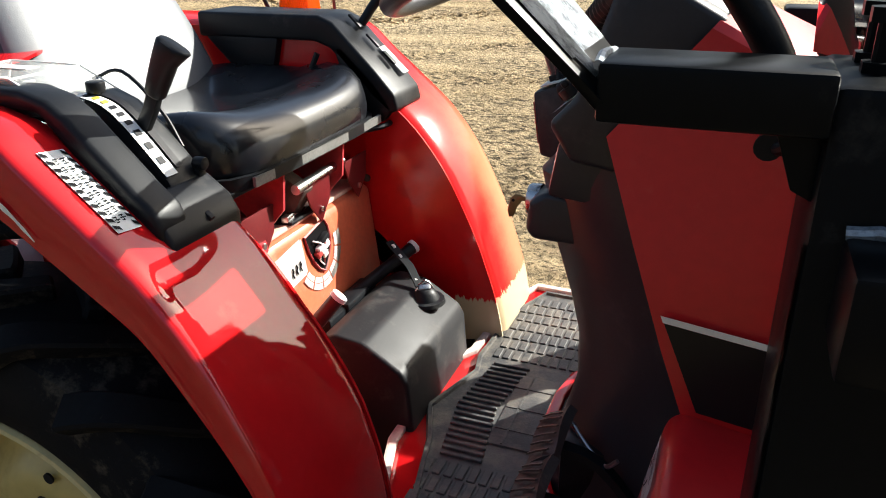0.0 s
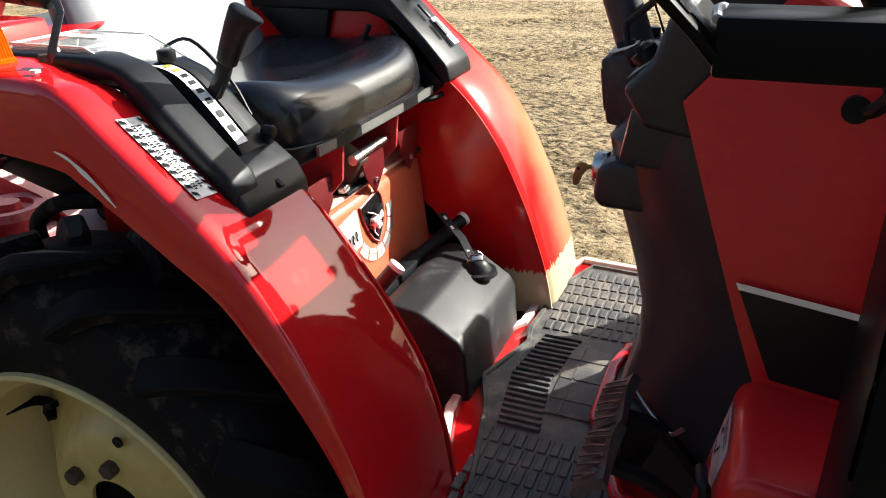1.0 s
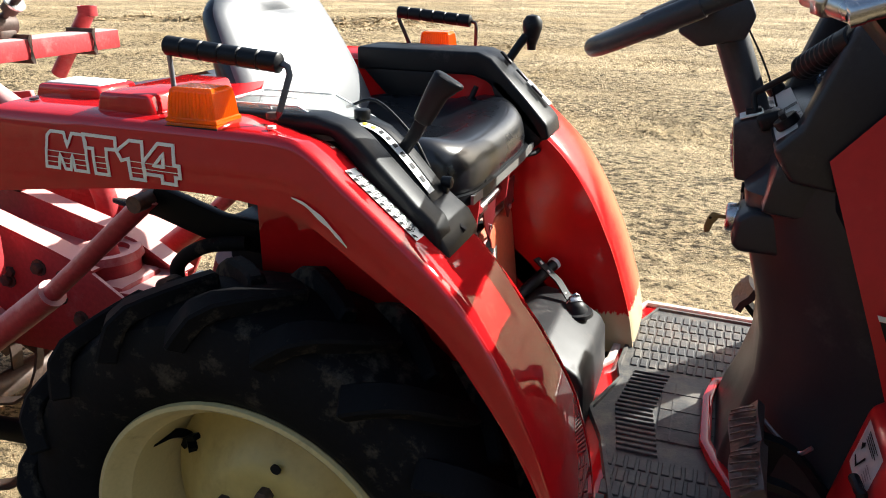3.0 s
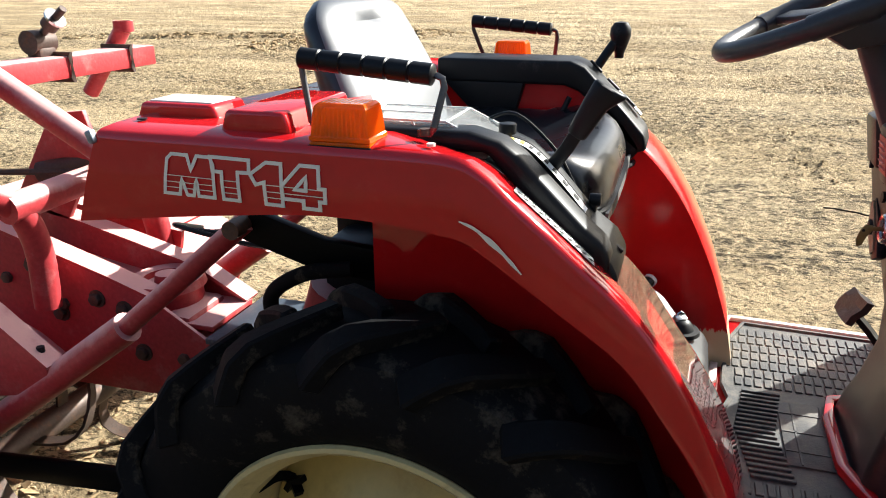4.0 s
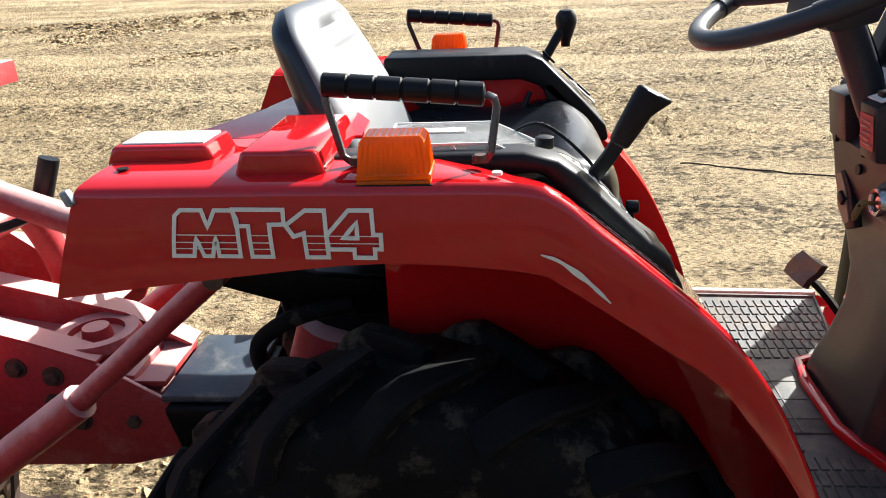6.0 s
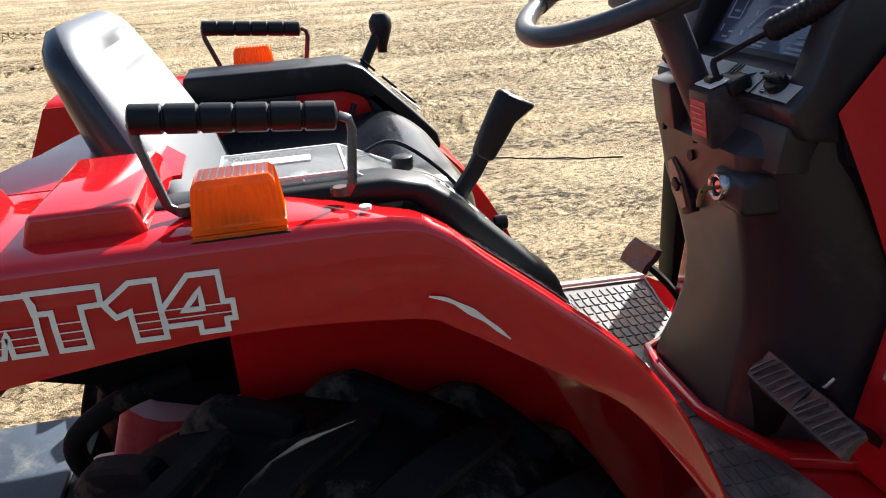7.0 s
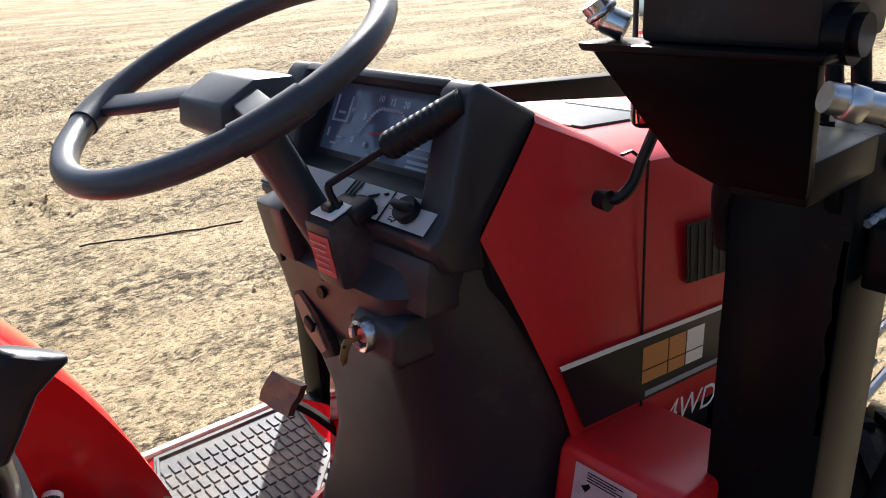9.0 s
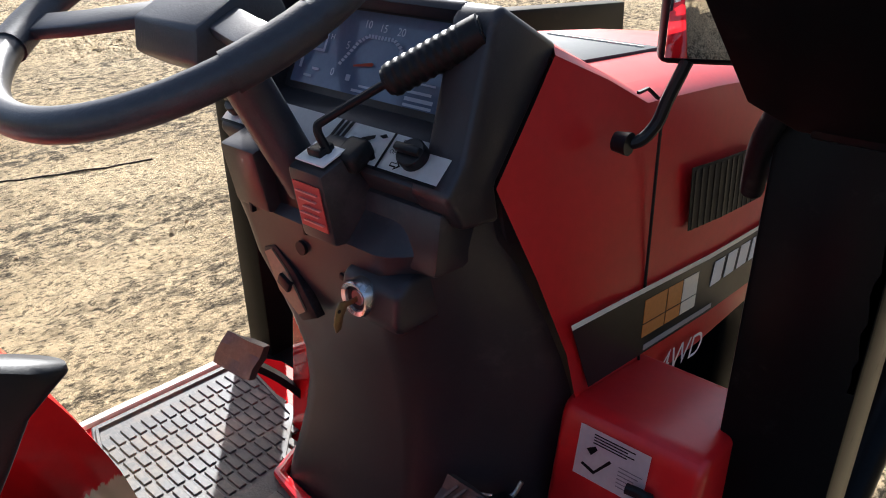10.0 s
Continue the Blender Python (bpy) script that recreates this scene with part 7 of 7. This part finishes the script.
tpart("handle", join(tube([(-1.055, 0.045, 0.80), (-0.99, 0.07, 0.815), (-0.962, 0.085, 0.83)], 0.008, 10, 4), tube([(-0.962, 0.085, 0.828), (-0.935, 0.10, 0.912)], 0.0165, 14)), BLACK, "black handle with a rubber grip")
hoop = [(-1.05, -0.19, 0.50), (-1.05, -0.185, 0.62), (-1.05, -0.165, 0.74), (-1.05, -0.23, 0.82), (-1.10, -0.40, 0.86)]
tpart("hoop", tube([(-1.05, -0.092, 0.60), (-1.05, -0.090, 0.72), (-1.055, -0.12, 0.80), (-1.08, -0.20, 0.85), (-1.12, -0.32, 0.88)], 0.024, 14, 5), RED_OLD, "bent red guard tube")
tpart("cross_tube", tube([(-1.05, -0.14, 0.80), (-1.05, 0.12, 0.805), (-1.045, 0.175, 0.785), (-1.03, 0.20, 0.70), (-1.02, 0.205, 0.62)], 0.026, 16, 5), RED_OLD, "bent red cross tube")
tpart("mast_plate", prism([(-1.30, 0.72), (-1.16, 0.92), (-1.08, 0.93), (-1.06, 0.86), (-1.16, 0.70)], 0.10, 0.112, "y", 0.002), RED_OLD)
tpart("spring", join(tube([(-1.20, 0.09, 0.80), (-1.05, 0.13, 0.83)], 0.022, 14), tube([(-1.18, 0.16, 0.78), (-0.98, 0.18, 0.80)], 0.010, 10)), RUSTY)
tpart("clip", bar([(-1.05, 0.05, 0.815), (-1.00, 0.03, 0.86), (-0.985, 0.06, 0.87), (-1.01, 0.09, 0.82)], 0.006, 0.004), STEEL)
tpart("rod", tube([(-1.35, 0.05, 0.80), (-1.05, 0.10, 0.81)], 0.007, 8), RUSTY)
# gearbox, beams and hood
NEAR_TOP = [(-1.30, 0.741), (-1.19, 0.709), (-0.964, 0.643), (-0.854, 0.606), (-0.707, 0.513)]
FAR_TOP = [(-1.30, 0.735), (-1.202, 0.709), (-1.01, 0.662), (-0.865, 0.625), (-0.755, 0.563)]
nb = tpart("side_beam", prism(NEAR_TOP + [(-0.72, 0.44), (-0.83, 0.412), (-1.11, 0.405), (-1.30, 0.41)], -0.035, -0.027, "y", 0.002), RED_OLD, "red channel beam of the tiller")
tpart("beam_flange", bar([(x, -0.012, z + 0.003) for x, z in NEAR_TOP[:4]], 0.046, 0.007), RED_OLD, "", nb)
for x, z in ((-1.13, 0.655), (-1.08, 0.56), (-0.99, 0.60), (-0.93, 0.585), (-0.90, 0.50), (-1.20, 0.50)):
    tpart("bolt", join(disc_on((x, -0.041, z), 0.013, 0.014, "y", 6, 0.002), disc_on((x, -0.036, z), 0.018, 0.004, "y", 14)), RUSTY, "", nb)
fb = tpart("side_beam", prism(FAR_TOP + [(-0.77, 0.48), (-1.30, 0.50)], 0.117, 0.125, "y", 0.002), RED_OLD, "red channel beam of the tiller")
tpart("beam_flange", bar([(x, 0.122, z + 0.003) for x, z in FAR_TOP], 0.044, 0.007), RED_OLD, "", fb)
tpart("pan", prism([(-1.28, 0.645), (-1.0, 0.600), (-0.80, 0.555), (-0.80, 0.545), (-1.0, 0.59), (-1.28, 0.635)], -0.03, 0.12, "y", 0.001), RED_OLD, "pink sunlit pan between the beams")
gb_ = tpart("gearbox", join(box((-0.93, 0.045, 0.52), (0.26, 0.13, 0.12), 0.02), tube([(-0.892, 0.048, 0.55), (-0.892, 0.048, 0.612)], 0.066, 28), tube([(-0.80, 0.03, 0.50), (-0.66, 0.03, 0.50)], 0.04, 16)), RED_OLD, "faded red gearbox with a round cover")
tpart("cover_ring", lathe([(0.046, 0.0), (0.046, 0.014), (0.069, 0.016), (0.074, 0.0)], (-0.892, 0.048, 0.610), "z", 32), RED_OLD, "", gb_)
tpart("cover_boss", lathe([(0, 0.022), (0.022, 0.02), (0.026, 0.0)], (-0.892, 0.048, 0.612), "z", 20, closed=False), RED_OLD, "", gb_)
tpart("pink_plate", box((-0.800, 0.050, 0.560), (0.092, 0.135, 0.012), 0.003), RED_OLD, "old red plate with sunlit pink painted in")
br = tpart("brace", prism([(-1.30, 0.812), (-1.063, 0.634), (-0.949, 0.548), (-0.955, 0.50), (-1.10, 0.47), (-1.30, 0.50)], -0.214, -0.206, "y", 0.002), RED_OLD, "flat red brace with a bolt hole")
tpart("brace_flange", bar([(-1.30, -0.195, 0.815), (-1.063, -0.195, 0.637), (-0.949, -0.195, 0.551)], 0.040, 0.006), RED_OLD, "", br)
tpart("brace_hole", disc_on((-0.975, -0.195, 0.5745), 0.007, 0.010, "z", 10), INK, "", br)
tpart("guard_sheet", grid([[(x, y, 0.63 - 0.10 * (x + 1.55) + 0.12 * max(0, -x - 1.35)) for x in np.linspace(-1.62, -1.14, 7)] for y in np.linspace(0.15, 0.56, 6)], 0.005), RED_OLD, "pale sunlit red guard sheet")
tpart("corner_plate", prism([(-1.20, 0.60), (-1.20, 0.78), (-1.17, 0.79), (-1.05, 0.70), (-1.04, 0.67), (-1.12, 0.68), (-1.14, 0.60)], 0.20, 0.208, "y", 0.002), RED_OLD, "red corner plate with a hole")
tpart("angle_bar", bar([(-1.36, 0.19, 0.70), (-1.10, 0.21, 0.655), (-0.98, 0.22, 0.63)], 0.012, 0.05, up=(0, 0, 1)), RED_OLD)
tpart("hood", grid([[(-1.28 - 0.34 * math.sin(a) * 0.9, y, 0.20 + 0.36 * math.cos(a) * 0.95) for a in [radians(-38 + 12 * k) for k in range(12)]] for y in np.linspace(-0.62, 0.68, 14)], 0.006), RED_OLD, "red sheet hood over the tines")
for y in (-0.62, 0.68):
    tpart("hood_side", prism([(-1.28 - 0.34 * math.sin(radians(a)) * 0.9, 0.20 + 0.36 * math.cos(radians(a)) * 0.95) for a in range(-38, 95, 12)] + [(-1.28, 0.12)], y - 0.006, y + 0.006, "y", 0.001), RED_OLD)
tpart("apron", grid([[(-1.62 - 0.10 * k / 6, y, 0.30 - 0.20 * k / 6) for k in range(7)] for y in np.linspace(-0.60, 0.66, 8)], 0.005), RED_OLD, "hinged rear apron")
shaft = tpart("tine_shaft", tube([(-1.24, -0.58, 0.24), (-1.24, 0.64, 0.24)], 0.03, 12), RUSTY)
for k in range(12):
    y = -0.54 + 0.10 * k
    a = radians(73 * k)
    pts = [(-1.24 + r * math.cos(a + b), y + c, 0.24 + r * math.sin(a + b)) for r, b, c in ((0.03, 0, 0), (0.12, 0.1, 0), (0.18, 0.3, 0.005), (0.21, 0.55, 0.03), (0.215, 0.75, 0.055))]
    tpart("tine", bar(pts, 0.006, 0.03, 2, up=(0, 1, 0)), RUSTY, "", shaft)
for k in range(3):
    tpart("cable", tube([(-0.98 + 0.02 * k, 0.24, 0.66), (-0.88, 0.16 - 0.04 * k, 0.68 + 0.02 * k), (-0.72, 0.12, 0.72 - 0.02 * k), (-0.62, 0.06, 0.74)], 0.005, 8, 6), BLACK)
for k in range(4):
    tpart("bolt", disc_on((-1.20 + 0.13 * k, -0.0375, 0.62 - 0.04 * k), 0.012, 0.012, "y", 6, 0.001), RUSTY)

# ---- crack in the sand, built as a thin dark tube ----
stick = part("stick", tube([(x, 3.085 - 0.34 * (x - 0.80) + 0.010 * math.sin(9 * x), ground_height(x, 3.085 - 0.34 * (x - 0.80)) + 0.003) for x in np.linspace(0.78, 1.52, 16)], 0.0042, 6), CRACK_DARK)
tagged(stick, "thin dark line of a crack in the sand", "stick")
